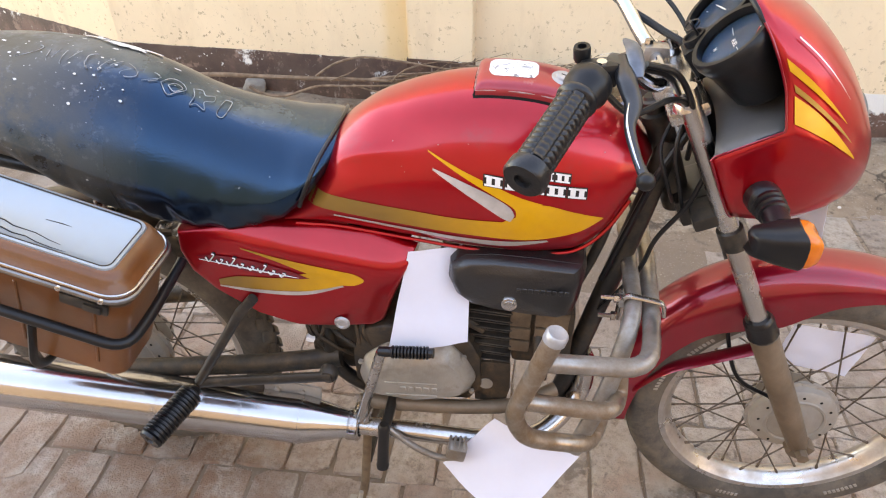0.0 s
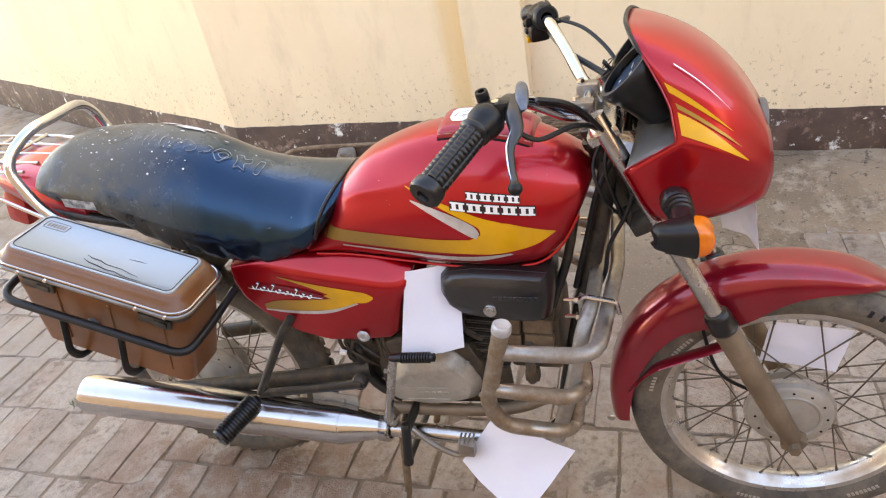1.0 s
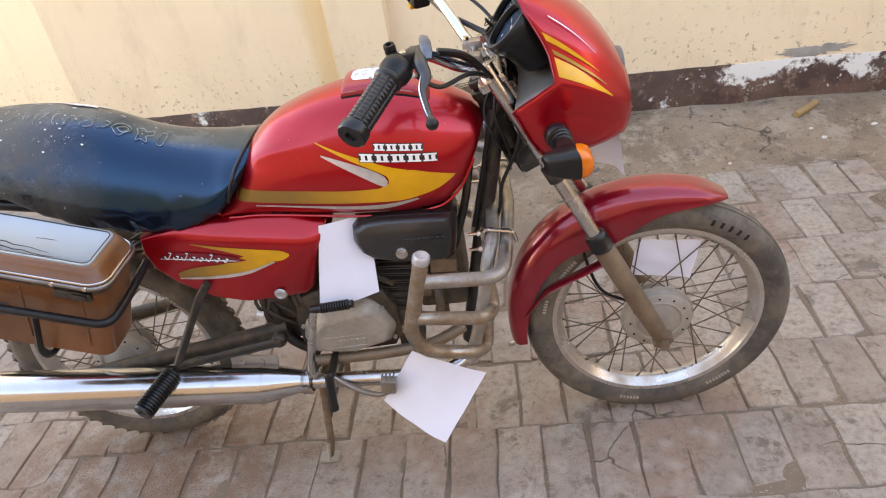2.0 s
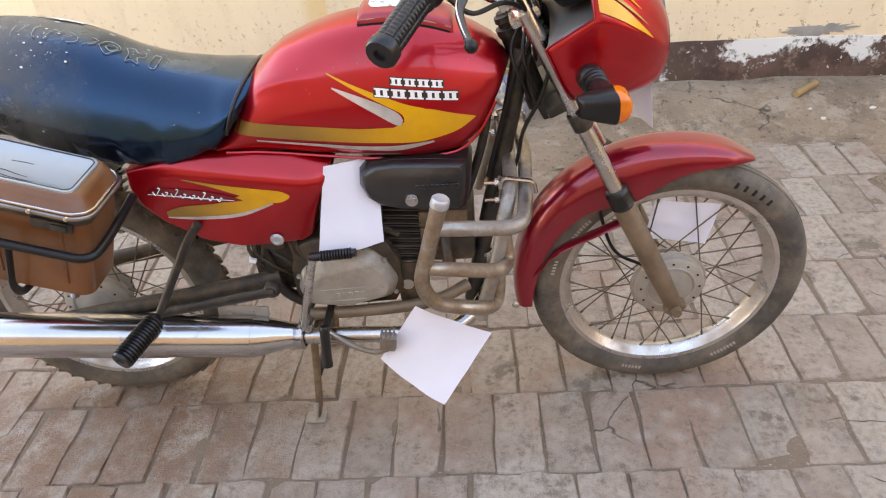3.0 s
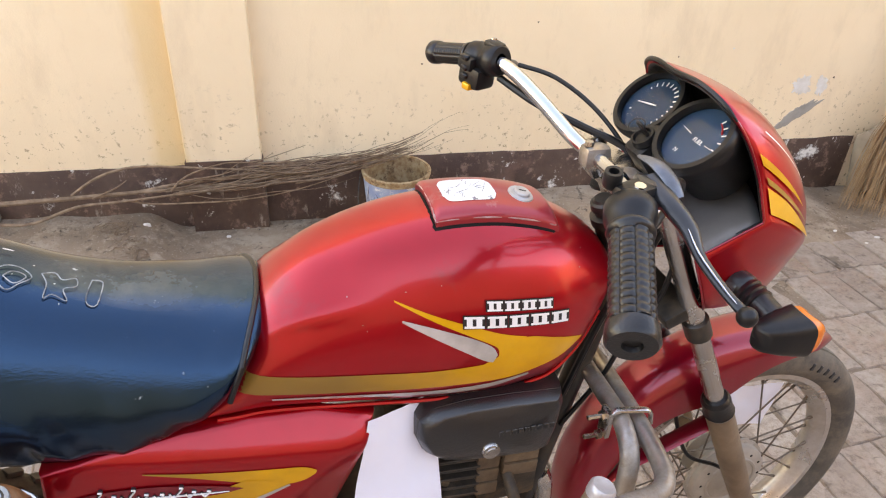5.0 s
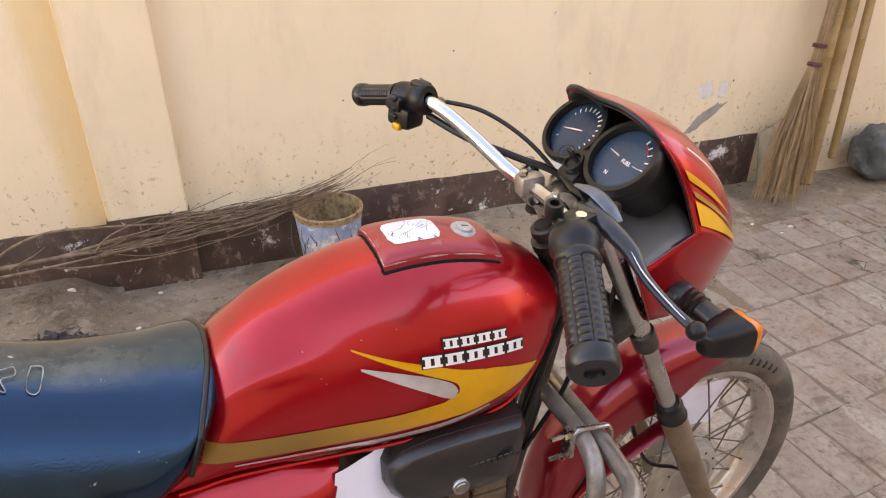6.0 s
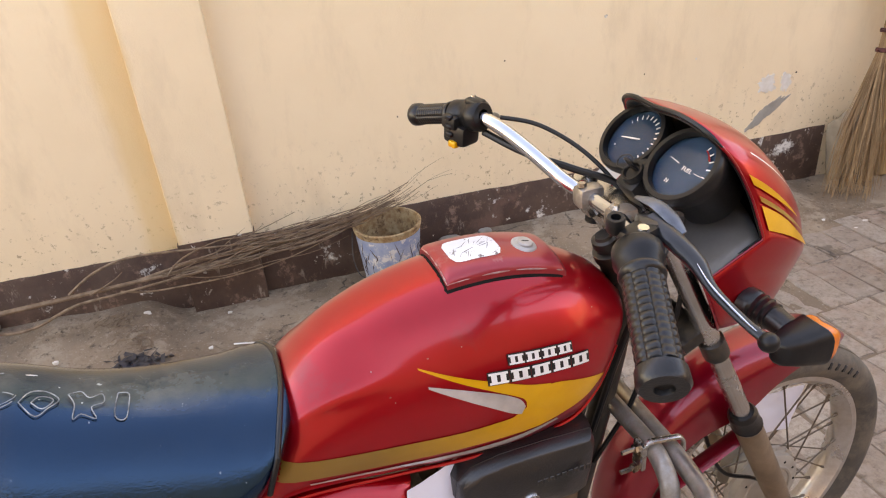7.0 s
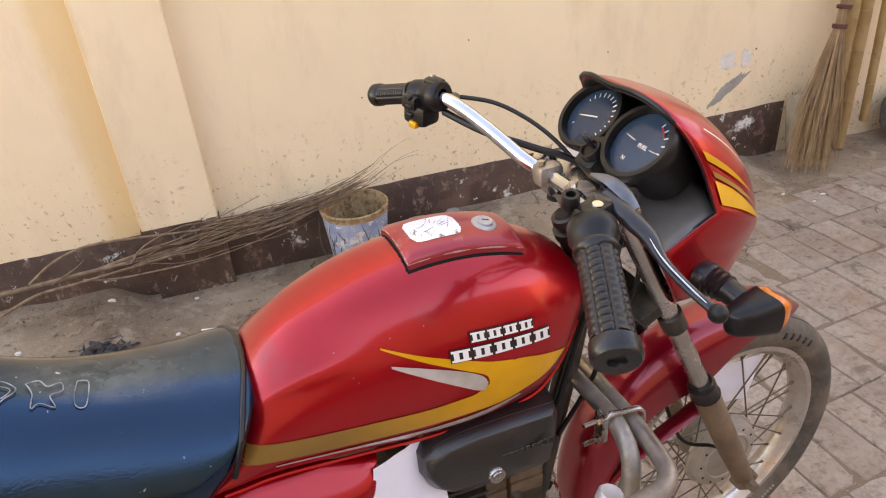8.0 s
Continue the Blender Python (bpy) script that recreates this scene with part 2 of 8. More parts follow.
REDLENS = surf("red tail lens", (0.45, 0.03, 0.02), (0.38, 0.02, 0.015), 0.25, 0.0, 60, 500, 0.1, 0.4)
PAPER = surf("white paper", (0.79, 0.79, 0.86), (0.74, 0.74, 0.81), 0.75, 0.0, 6, 60, 0.06)
INK = surf("pale pencil", (0.55, 0.48, 0.52), None, 0.8)
# blue in the dial's base stands for sky reflected in its glass
DIAL = surf("dark dial with painted sky blue", (0.016, 0.052, 0.098), (0.010, 0.034, 0.066), 0.6, 0, 8, 200, 0.0, 0.55, spec=0.1, coat_rough=0.04)
LOCKCAP = surf("worn lock cap", (0.50, 0.50, 0.51), (0.36, 0.345, 0.33), 0.36, 0.45, 40, 300, 0.1)
STICKER = surf("scratched pale sticker", (0.78, 0.80, 0.82), (0.66, 0.68, 0.70), 0.4, 0.15, 30, 300, 0.05, dirt=(0.20, 0.16, 0.15), dirt_at=(0.60, 0.64), dirt_scale=55)
HEADMETAL = surf("rust-brown head metal", (0.22, 0.150, 0.095), (0.13, 0.085, 0.052), 0.6, 0.3, 26, 200, 0.3, dirt=(0.07, 0.048, 0.032), dirt_at=(0.5, 0.75), dirt_scale=18)
# kept dark so low reflections on the machine stay dark
RENDERED = surf("dark brown of the unseen wall", (0.060, 0.052, 0.044), (0.042, 0.037, 0.031), 0.9, 0, 2, 60, 0.3)
WOODY = surf("dry twig bark", (0.32, 0.215, 0.140), (0.17, 0.105, 0.065), 0.8, 0, 30, 200, 0.4, island=0.7)
STRAW = surf("dry broom straw", (0.46, 0.285, 0.145), (0.33, 0.19, 0.09), 0.75, 0, 20, 200, 0.3, island=0.8)
BAMBOO = surf("dry bamboo", (0.42, 0.27, 0.12), (0.33, 0.20, 0.085), 0.5, 0, 9, 160, 0.2, dirt=(0.16, 0.10, 0.06), dirt_at=(0.55, 0.8), dirt_scale=14)
BLUEP = surf("scuffed blue bucket plastic", (0.21, 0.27, 0.41), (0.34, 0.38, 0.46), 0.55, 0, 22, 200, 0.3, dirt=(0.62, 0.58, 0.54), dirt_at=(0.53, 0.58), dirt_scale=24)
RUSTRIM = surf("rust-stained bucket rim", (0.42, 0.30, 0.17), (0.24, 0.125, 0.05), 0.7, 0, 34, 160, 0.3, dirt=(0.13, 0.065, 0.028), dirt_at=(0.53, 0.64), dirt_scale=30)
FIN = surf("dusty dark fin metal", (0.062, 0.050, 0.040), (0.035, 0.028, 0.022), 0.55, 0.3, 30, 200, 0.3, dirt=(0.16, 0.115, 0.078), dirt_at=(0.5, 0.85), dirt_scale=20)
TARP = surf("dark grey mottled surface", (0.06, 0.066, 0.066), (0.10, 0.105, 0.10), 0.6, 0, 10, 160, 0.5, dirt=(0.25, 0.23, 0.21), dirt_at=(0.5, 0.7), dirt_scale=8)
BUFFSTONE = surf("weathered buff masonry", (0.36, 0.285, 0.21), (0.25, 0.195, 0.145), 0.9, 0, 9, 90, 0.7)
STONE = surf("grey broken masonry", (0.30, 0.27, 0.23), (0.20, 0.175, 0.15), 0.9, 0, 14, 90, 0.8)
DARKROT = surf("dark mulch litter", (0.032, 0.032, 0.045), (0.075, 0.062, 0.055), 0.95, 0, 30, 120, 0.9, island=0.5)


def paver_mat(joined=False):
    m, t, p, tc = _tree("worn clay paver")
    oi = t.nodes.new("ShaderNodeObjectInfo")
    g = t.nodes.new("ShaderNodeNewGeometry")
    off = t.nodes.new("ShaderNodeVectorMath")
    off.operation = "ADD"
    t.links.new(g.outputs["Position"], off.inputs[0])
    t.links.new(oi.outputs["Random"], off.inputs[1])

    def nz(scale, detail=7.0, rough=0.65):
        n = t.nodes.new("ShaderNodeTexNoise")
        n.inputs["Scale"].default_value, n.inputs["Detail"].default_value, n.inputs["Roughness"].default_value = scale, detail, rough
        t.links.new(g.outputs["Position"], n.inputs["Vector"])
        return n.outputs["Fac"]
    c = _mix(t, _ramp(t, nz(9), 0.36, 0.64), (0.415, 0.325, 0.262), (0.305, 0.232, 0.182))
    rnd = g.outputs["Random Per Island"] if joined else oi.outputs["Random"]
    c = _mix(t, _ramp(t, rnd, 0.35, 1.0, (0, 0, 0, 1), (0.85, 0.85, 0.85, 1)), c, (0.47, 0.395, 0.325))
    c = _mix(t, _ramp(t, rnd, 0.0, 0.3, (0.45, 0.45, 0.45, 1), (0, 0, 0, 1)), c, (0.265, 0.195, 0.150))
    c = _mix(t, _ramp(t, nz(3.4, 4), 0.55, 0.70, (0, 0, 0, 1), (0.6, 0.6, 0.6, 1)), c, (0.30, 0.275, 0.225))
    c = _mix(t, _ramp(t, nz(2.1, 5), 0.50, 0.64, (0, 0, 0, 1), (0.70, 0.70, 0.70, 1)), c, (0.345, 0.195, 0.135))
    c = _mix(t, _ramp(t, nz(22, 9, 0.72), 0.54, 0.68), c, (0.165, 0.118, 0.086))
    c = _mix(t, _ramp(t, nz(6.3, 7, 0.7), 0.575, 0.64, (0, 0, 0, 1), (0.75, 0.75, 0.75, 1)), c, (0.115, 0.082, 0.060))
    c = _mix(t, _ramp(t, nz(15, 8, 0.7), 0.52, 0.64, (0, 0, 0, 1), (0.75, 0.75, 0.75, 1)), c, (0.480, 0.390, 0.318))
    wob = t.nodes.new("ShaderNodeTexNoise")
    wob.inputs["Scale"].default_value = 14
    t.links.new(g.outputs["Position"], wob.inputs["Vector"])
    warp = t.nodes.new("ShaderNodeVectorMath")
    warp.operation = "MULTIPLY_ADD"
    t.links.new(wob.outputs["Color"], warp.inputs[0])
    warp.inputs[1].default_value = (0.06, 0.06, 0.0)
    t.links.new(g.outputs["Position"], warp.inputs[2])
    vor = t.nodes.new("ShaderNodeTexVoronoi")
    vor.feature = "DISTANCE_TO_EDGE"
    vor.inputs["Scale"].default_value = 5.0
    t.links.new(warp.outputs[0], vor.inputs["Vector"])
    crack = _ramp(t, vor.outputs["Distance"], 0.006, 0.016, (1, 1, 1, 1), (0, 0, 0, 1))
    crack = _mix(t, _ramp(t, nz(2.6, 4), 0.56, 0.62), (0, 0, 0), crack)
    c = _mix(t, crack, c, (0.060, 0.044, 0.032))
    c = _mix(t, _ramp(t, nz(5.0, 9, 0.75), 0.60, 0.68), c, (0.410, 0.325, 0.250))
    c = _mix(t, _ramp(t, nz(60, 8, 0.75), 0.46, 0.66, (0, 0, 0, 1), (0.65, 0.65, 0.65, 1)), c, (0.175, 0.125, 0.090))
    # a red-brown earth stain trodden in under the machine
    away = t.nodes.new("ShaderNodeVectorMath")
    away.operation = "DISTANCE"
    t.links.new(warp.outputs[0], away.inputs[0])
    away.inputs[1].default_value = (-0.70, -0.26, 0.0)
    stain = _mix(t, 1.0, _span(t, away.outputs["Value"], 0.62, 0.20, 0.0, 1.0), _ramp(t, nz(12, 8, 0.7), 0.38, 0.58), "MULTIPLY")
    c = _mix(t, stain, c, (0.235, 0.128, 0.078))
    # fine dust drifted over the pavers on the west side
    xyz = t.nodes.new("ShaderNodeSeparateXYZ")
    t.links.new(g.outputs["Position"], xyz.inputs[0])
    c = _mix(t, _mix(t, 1.0, _span(t, xyz.outputs["X"], -1.10, -2.00, 0.1, 0.7), _ramp(t, nz(2.4, 7), 0.40, 0.56), "MULTIPLY"), c, (0.385, 0.325, 0.270))
    t.links.new(c, p.inputs["Base Color"])
    p.inputs["Roughness"].default_value = 0.85
    add = t.nodes.new("ShaderNodeMath")
    add.operation = "ADD"
    t.links.new(nz(45), add.inputs[0])
    t.links.new(nz(220, 3), add.inputs[1])
    _bump(t, p, add.outputs[0], 0.85, 0.006)
    return m


def soil_mat():
    m, t, p, tc = _tree("packed soil and old concrete")
    xyz = t.nodes.new("ShaderNodeSeparateXYZ")
    t.links.new(tc.outputs["Object"], xyz.inputs[0])
    c = _mix(t, _ramp(t, _noise(t, tc, 2.2, 6), 0.43, 0.58), (0.300, 0.213, 0.145), (0.205, 0.140, 0.092))
    c = _mix(t, _ramp(t, _noise(t, tc, 7.5, 8, 0.7), 0.51, 0.62), c, (0.36, 0.275, 0.198))
    c = _mix(t, _ramp(t, _noise(t, tc, 4.2, 9, 0.75), 0.56, 0.64, (0, 0, 0, 1), (0.8, 0.8, 0.8, 1)), c, (0.16, 0.112, 0.078))
    # crazed slabs of old concrete
    wob = t.nodes.new("ShaderNodeTexNoise")
    wob.inputs["Scale"].default_value = 9
    t.links.new(tc.outputs["Object"], wob.inputs["Vector"])
    warp = t.nodes.new("ShaderNodeVectorMath")
    warp.operation = "MULTIPLY_ADD"
    t.links.new(wob.outputs["Color"], warp.inputs[0])
    warp.inputs[1].default_value = (0.20, 0.20, 0.0)
    t.links.new(tc.outputs["Object"], warp.inputs[2])
    vor = t.nodes.new("ShaderNodeTexVoronoi")
    vor.feature = "DISTANCE_TO_EDGE"
    vor.inputs["Scale"].default_value = 3.2
    t.links.new(warp.outputs[0], vor.inputs["Vector"])
    crack = _mix(t, 1.0, _ramp(t, vor.outputs["Distance"], 0.006, 0.022, (1, 1, 1, 1), (0, 0, 0, 1)), _ramp(t, _noise(t, tc, 3.0, 3), 0.53, 0.60), "MULTIPLY")
    c = _mix(t, crack, c, (0.085, 0.060, 0.040))
    c = _mix(t, _ramp(t, _noise(t, tc, 40, 5), 0.58, 0.72), c, (0.075, 0.052, 0.035))
    # earth between the pavers, mortar and old concrete nearer the wall
    c = _mix(t, _ramp(t, xyz.outputs["Y"], 0.85, 1.15, (0.85, 0.85, 0.85, 1), (0, 0, 0, 1)), c, (0.205, 0.145, 0.102))
    c = _mix(t, _mix(t, 1.0, _span(t, xyz.outputs["X"], -1.10, -2.00, 0.0, 0.7), _ramp(t, _noise(t, tc, 2.4, 7, 0.65), 0.40, 0.56), "MULTIPLY"), c, (0.37, 0.312, 0.258))
    c = _mix(t, _ramp(t, _noise(t, tc, 130, 4), 0.60, 0.70), c, (0.38, 0.31, 0.24))
    t.links.new(c, p.inputs["Base Color"])
    p.inputs["Roughness"].default_value = 0.92
    _bump(t, p, _noise(t, tc, 60, 9, 0.75), 0.8, 0.006)
    return m


def wall_mat():
    m, t, p, tc = _tree("cream limewash")
    c = _mix(t, _ramp(t, _noise(t, tc, 1.3, 5), 0.38, 0.66), (0.84, 0.655, 0.44), (0.78, 0.60, 0.395))
    c = _mix(t, _ramp(t, _noise(t, tc, 6, 8, 0.7, (1, 1, 0.35)), 0.52, 0.78), c, (0.70, 0.53, 0.35))
    c = _mix(t, _ramp(t, _noise(t, tc, 30, 4), 0.745, 0.78), c, (0.55, 0.44, 0.33))
    zed = t.nodes.new("ShaderNodeSeparateXYZ")
    t.links.new(tc.outputs["Object"], zed.inputs[0])
    foot = _mix(t, 1.0, _ramp(t, _noise(t, tc, 34, 7, 0.75), 0.585, 0.615), _ramp(t, zed.outputs["Z"], 0.30, 0.60, (1, 1, 1, 1), (0, 0, 0, 1)), "MULTIPLY")
    c = _mix(t, foot, c, (0.42, 0.29, 0.18))
    # an ochre band beside the pilaster, with a wavering edge
    xyz = t.nodes.new("ShaderNodeSeparateXYZ")
    t.links.new(tc.outputs["Object"], xyz.inputs[0])
    wav = t.nodes.new("ShaderNodeMath")
    wav.operation = "MULTIPLY_ADD"
    t.links.new(_noise(t, tc, 5, 5, 0.6, (1, 1, 0.4)), wav.inputs[0])
    wav.inputs[1].default_value = 0.10
    t.links.new(xyz.outputs["X"], wav.inputs[2])
    ochre_band = None
    for a, b in ((-0.660, -0.615), (-0.505, -0.525)):
        mr = t.nodes.new("ShaderNodeMapRange")
        t.links.new(wav.outputs[0], mr.inputs[0])
        mr.inputs[1].default_value, mr.inputs[2].default_value, mr.inputs[4].default_value = a, b, 0.75
        ochre_band = mr.outputs[0] if ochre_band is None else _mix(t, 1.0, ochre_band, mr.outputs[0], "MULTIPLY")
    c = _mix(t, ochre_band, c, (0.72, 0.47, 0.20))
    t.links.new(c, p.inputs["Base Color"])
    p.inputs["Roughness"].default_value = 0.85
    add = t.nodes.new("ShaderNodeMath")
    add.operation = "ADD"
    t.links.new(_noise(t, tc, 12, 5), add.inputs[0])
    t.links.new(_noise(t, tc, 160, 4), add.inputs[1])
    _bump(t, p, add.outputs[0], 0.25, 0.004)
    return m


def dado_mat():
    m, t, p, tc = _tree("flaking dark brown skirting paint")
    c = _mix(t, _ramp(t, _noise(t, tc, 5, 6), 0.4, 0.62), (0.060, 0.028, 0.018), (0.095, 0.052, 0.034))
    c = _mix(t, _ramp(t, _noise(t, tc, 11, 9, 0.75), 0.55, 0.62), c, (0.20, 0.118, 0.082))
    c = _mix(t, _ramp(t, _noise(t, tc, 3.3, 8, 0.7), 0.52, 0.62, (0, 0, 0, 1), (0.8, 0.8, 0.8, 1)), c, (0.150, 0.075, 0.052))
    c = _mix(t, _ramp(t, _noise(t, tc, 26, 8, 0.75, (1, 1, 0.3)), 0.60, 0.68), c, (0.26, 0.20, 0.155))
    # whitewash and plaster show through where the paint has come away, most of all along one stretch
    xyz = t.nodes.new("ShaderNodeSeparateXYZ")
    t.links.new(tc.outputs["Object"], xyz.inputs[0])
    far = t.nodes.new("ShaderNodeMapRange")
    t.links.new(xyz.outputs["X"], far.inputs[0])
    far.inputs[1].default_value, far.inputs[2].default_value, far.inputs[3].default_value, far.inputs[4].default_value = 0.92, 1.20, 0.0, 0.19
    up = t.nodes.new("ShaderNodeMapRange")
    t.links.new(xyz.outputs["Z"], up.inputs[0])
    up.inputs[1].default_value, up.inputs[2].default_value, up.inputs[3].default_value, up.inputs[4].default_value = 0.10, 0.22, 0.0, 1.0
    both = t.nodes.new("ShaderNodeMath")
    both.operation = "MULTIPLY"
    past = t.nodes.new("ShaderNodeMapRange")
    t.links.new(xyz.outputs["X"], past.inputs[0])
    past.inputs[1].default_value, past.inputs[2].default_value, past.inputs[3].default_value, past.inputs[4].default_value = 1.70, 1.90, 1.0, 0.15
    fall = t.nodes.new("ShaderNodeMath")
    fall.operation = "MULTIPLY"
    t.links.new(far.outputs[0], fall.inputs[0])
    t.links.new(past.outputs[0], fall.inputs[1])
    t.links.new(fall.outputs[0], both.inputs[0])
    t.links.new(up.outputs[0], both.inputs[1])
    lift = t.nodes.new("ShaderNodeMath")
    lift.operation = "ADD"
    t.links.new(both.outputs[0], lift.inputs[0])
    t.links.new(_noise(t, tc, 7, 9, 0.68), lift.inputs[1])
    c = _mix(t, _ramp(t, lift.outputs[0], 0.615, 0.63), c, (0.36, 0.32, 0.28))
    c = _mix(t, _ramp(t, lift.outputs[0], 0.645, 0.66), c, (0.66, 0.61, 0.54))
    c = _mix(t, _ramp(t, _noise(t, tc, 24, 7, 0.6), 0.675, 0.69), c, (0.58, 0.52, 0.45))
    t.links.new(c, p.inputs["Base Color"])
    p.inputs["Roughness"].default_value = 0.7
    _bump(t, p, _noise(t, tc, 40, 8, 0.7), 0.7, 0.004)
    return m


PAVER, PAVER_FIELD, SOIL, CREAM, DADO = paver_mat(), paver_mat(True), soil_mat(), wall_mat(), dado_mat()
PATCH = surf("bare grey plaster", (0.36, 0.33, 0.29), (0.27, 0.245, 0.21), 0.9, 0, 14, 90, 0.6)
WHITEWASH = surf("flaked whitewash", (0.75, 0.71, 0.66), (0.62, 0.56, 0.48), 0.9, 0, 20, 120, 0.5)


GLASS = bpy.data.materials.new("clear dial glass")
GLASS.use_nodes = True
_t = GLASS.node_tree
_t.nodes.clear()
_out, _mx = _t.nodes.new("ShaderNodeOutputMaterial"), _t.nodes.new("ShaderNodeMixShader")
_cl, _gl = _t.nodes.new("ShaderNodeBsdfTransparent"), _t.nodes.new("ShaderNodeBsdfGlossy")
_gl.inputs["Roughness"].default_value, _mx.inputs[0].default_value = 0.03, 0.004
_t.links.new(_cl.outputs[0], _mx.inputs[1])
_t.links.new(_gl.outputs[0], _mx.inputs[2])
_t.links.new(_mx.outputs[0], _out.inputs["Surface"])
LEVERPAINT = surf("glossy black lever paint", (0.014, 0.015, 0.017), (0.030, 0.030, 0.031), 0.30, 0.10, 14, 300, 0.05, 0.35, coat_rough=0.12, spec=0.35)
LEVERMETAL = surf("dull cast lever metal", (0.17, 0.19, 0.22), (0.10, 0.11, 0.125), 0.34, 0.6, 25, 300, 0.06)


# ---- building helpers ----
def link_mesh(name, bm, material, label="", sharp=40):
    me = bpy.data.meshes.new(name)
    bmesh.ops.recalc_face_normals(bm, faces=bm.faces[:])
    bm.to_mesh(me)
    bm.free()
    for f in me.polygons:
        f.use_smooth = True
    me.set_sharp_from_angle(angle=radians(sharp))
    me.materials.append(material)
    ob = new(name, me)
    if label:
        ob["label"] = label
    return ob


def part(name, bm, material, parent, label="", sharp=40):
    """One mesh under a thing or under a part."""
    ob = link_mesh(name, bm, material, label, sharp)
    ob.parent = parent
    return ob


def thing(name, m, label, category, group="", kind=""):
    ob = new(name)
    ob.empty_display_size = 0.1
    ob.matrix_world = m
    return tagged(ob, label, category, group, kind)


def cr(xs, ys):
    """A smooth curve through points, as a function."""
    xs, ys = np.array(xs, float), np.array(ys, float)
    d = np.gradient(ys, xs)

    def f(x):
        x = min(max(x, xs[0]), xs[-1])
        i = min(int(np.searchsorted(xs, x, "right")) - 1, len(xs) - 2)
        h = xs[i + 1] - xs[i]
        s = (x - xs[i]) / h
        return float((2 * s**3 - 3 * s**2 + 1) * ys[i] + (s**3 - 2 * s**2 + s) * h * d[i] + (3 * s**2 - 2 * s**3) * ys[i + 1] + (s**3 - s**2) * h * d[i + 1])
    return f


def spline(pts, steps=6):
    """Points along a rounded polyline through pts."""
    p = [Vector(q) for q in pts]
    if len(p) < 3:
        return p
    out = []
    for i in range(len(p) - 1):
        a, b, c, d = p[max(i - 1, 0)], p[i], p[i + 1], p[min(i + 2, len(p) - 1)]
        for k in range(steps):
            s = k / steps
            out.append(0.5 * ((2 * b) + (c - a) * s + (2 * a - 5 * b + 4 * c - d) * s * s + (3 * b - a - 3 * c + d) * s**3))
    return out + [p[-1]]


def bend(pts, r, steps=5):
    """A polyline whose corners are rounded with arcs of about r."""
    p = [Vector(q) for q in pts]
    out = [p[0]]
    for i in range(1, len(p) - 1):
        a, b, c = p[i - 1], p[i], p[i + 1]
        k = min(r, 0.45 * (a - b).length, 0.45 * (c - b).length)
        s, e = b + (a - b).normalized() * k, b + (c - b).normalized() * k
        for j in range(steps + 1):
            u = j / steps
            out.append((1 - u)**2 * s + 2 * u * (1 - u) * b + u * u * e)
    return out + [p[-1]]


def ring_faces(bm, a, b):
    n = len(a)
    for i in range(n):
        bm.faces.new((a[i], a[(i + 1) % n], b[(i + 1) % n], b[i]))


def tube(bm, pts, r, n=12, cap=True, flat=1.0):
    """A pipe along pts; r one radius or one for each point."""
    p = [Vector(q) for q in pts]
    rs = list(r) if isinstance(r, (list, tuple)) else [r] * len(p)
    if len(rs) != len(p):
        rs = list(np.interp(np.linspace(0, 1, len(p)), np.linspace(0, 1, len(rs)), rs))
    rs = [float(v) for v in rs]
    prev, rings = None, []
    for i, q in enumerate(p):
        d = (p[min(i + 1, len(p) - 1)] - p[max(i - 1, 0)]).normalized()
        if prev is None:
            side = d.cross(Vector((0, 0, 1)) if abs(d.z) < 0.9 else Vector((1, 0, 0))).normalized()
        else:
            side = (prev - d * prev.dot(d)).normalized()
        prev = side
        up = d.cross(side)
        rings.append([bm.verts.new(q + rs[i] * (math.cos(a) * side + flat * math.sin(a) * up)) for a in (2 * math.pi * k / n for k in range(n))])
    for a, b in zip(rings, rings[1:]):
        ring_faces(bm, a, b)
    if cap:
        bm.faces.new(rings[0][::-1])
        bm.faces.new(rings[-1])
    return bm


def loft(rings, cap=True, closed=True):
    bm = bmesh.new()
    vs = [[bm.verts.new(q) for q in ring] for ring in rings]
    for a, b in zip(vs, vs[1:]):
        n = len(a)
        for i in range(n if closed else n - 1):
            bm.faces.new((a[i], a[(i + 1) % n], b[(i + 1) % n], b[i]))
    if cap and closed:
        bm.faces.new(vs[0][::-1])
        bm.faces.new(vs[-1])
    return bm


def lathe(bm, profile, centre, axis, n=32, closed=False):
    """Turns a profile of (radius, along) about an axis through centre."""
    c, ax = Vector(centre), Vector(axis).normalized()
    s = ax.cross(Vector((0, 0, 1)) if abs(ax.z) < 0.9 else Vector((1, 0, 0))).normalized()
    u = ax.cross(s)
    rings = []
    for r, h in profile:
        if r < 1e-6:
            rings.append([bm.verts.new(c + ax * h)])
        else:
            rings.append([bm.verts.new(c + ax * h + r * (math.cos(a) * s + math.sin(a) * u)) for a in (2 * math.pi * k / n for k in range(n))])
    pairs = list(zip(rings, rings[1:])) + ([(rings[-1], rings[0])] if closed else [])
    for a, b in pairs:
        if len(a) == 1 and len(b) == 1:
            continue
        if len(a) == 1:
            for i in range(n):
                bm.faces.new((a[0], b[i], b[(i + 1) % n]))
        elif len(b) == 1:
            for i in range(n):
                bm.faces.new((a[i], a[(i + 1) % n], b[0]))
        else:
            ring_faces(bm, a, b)
    return bm


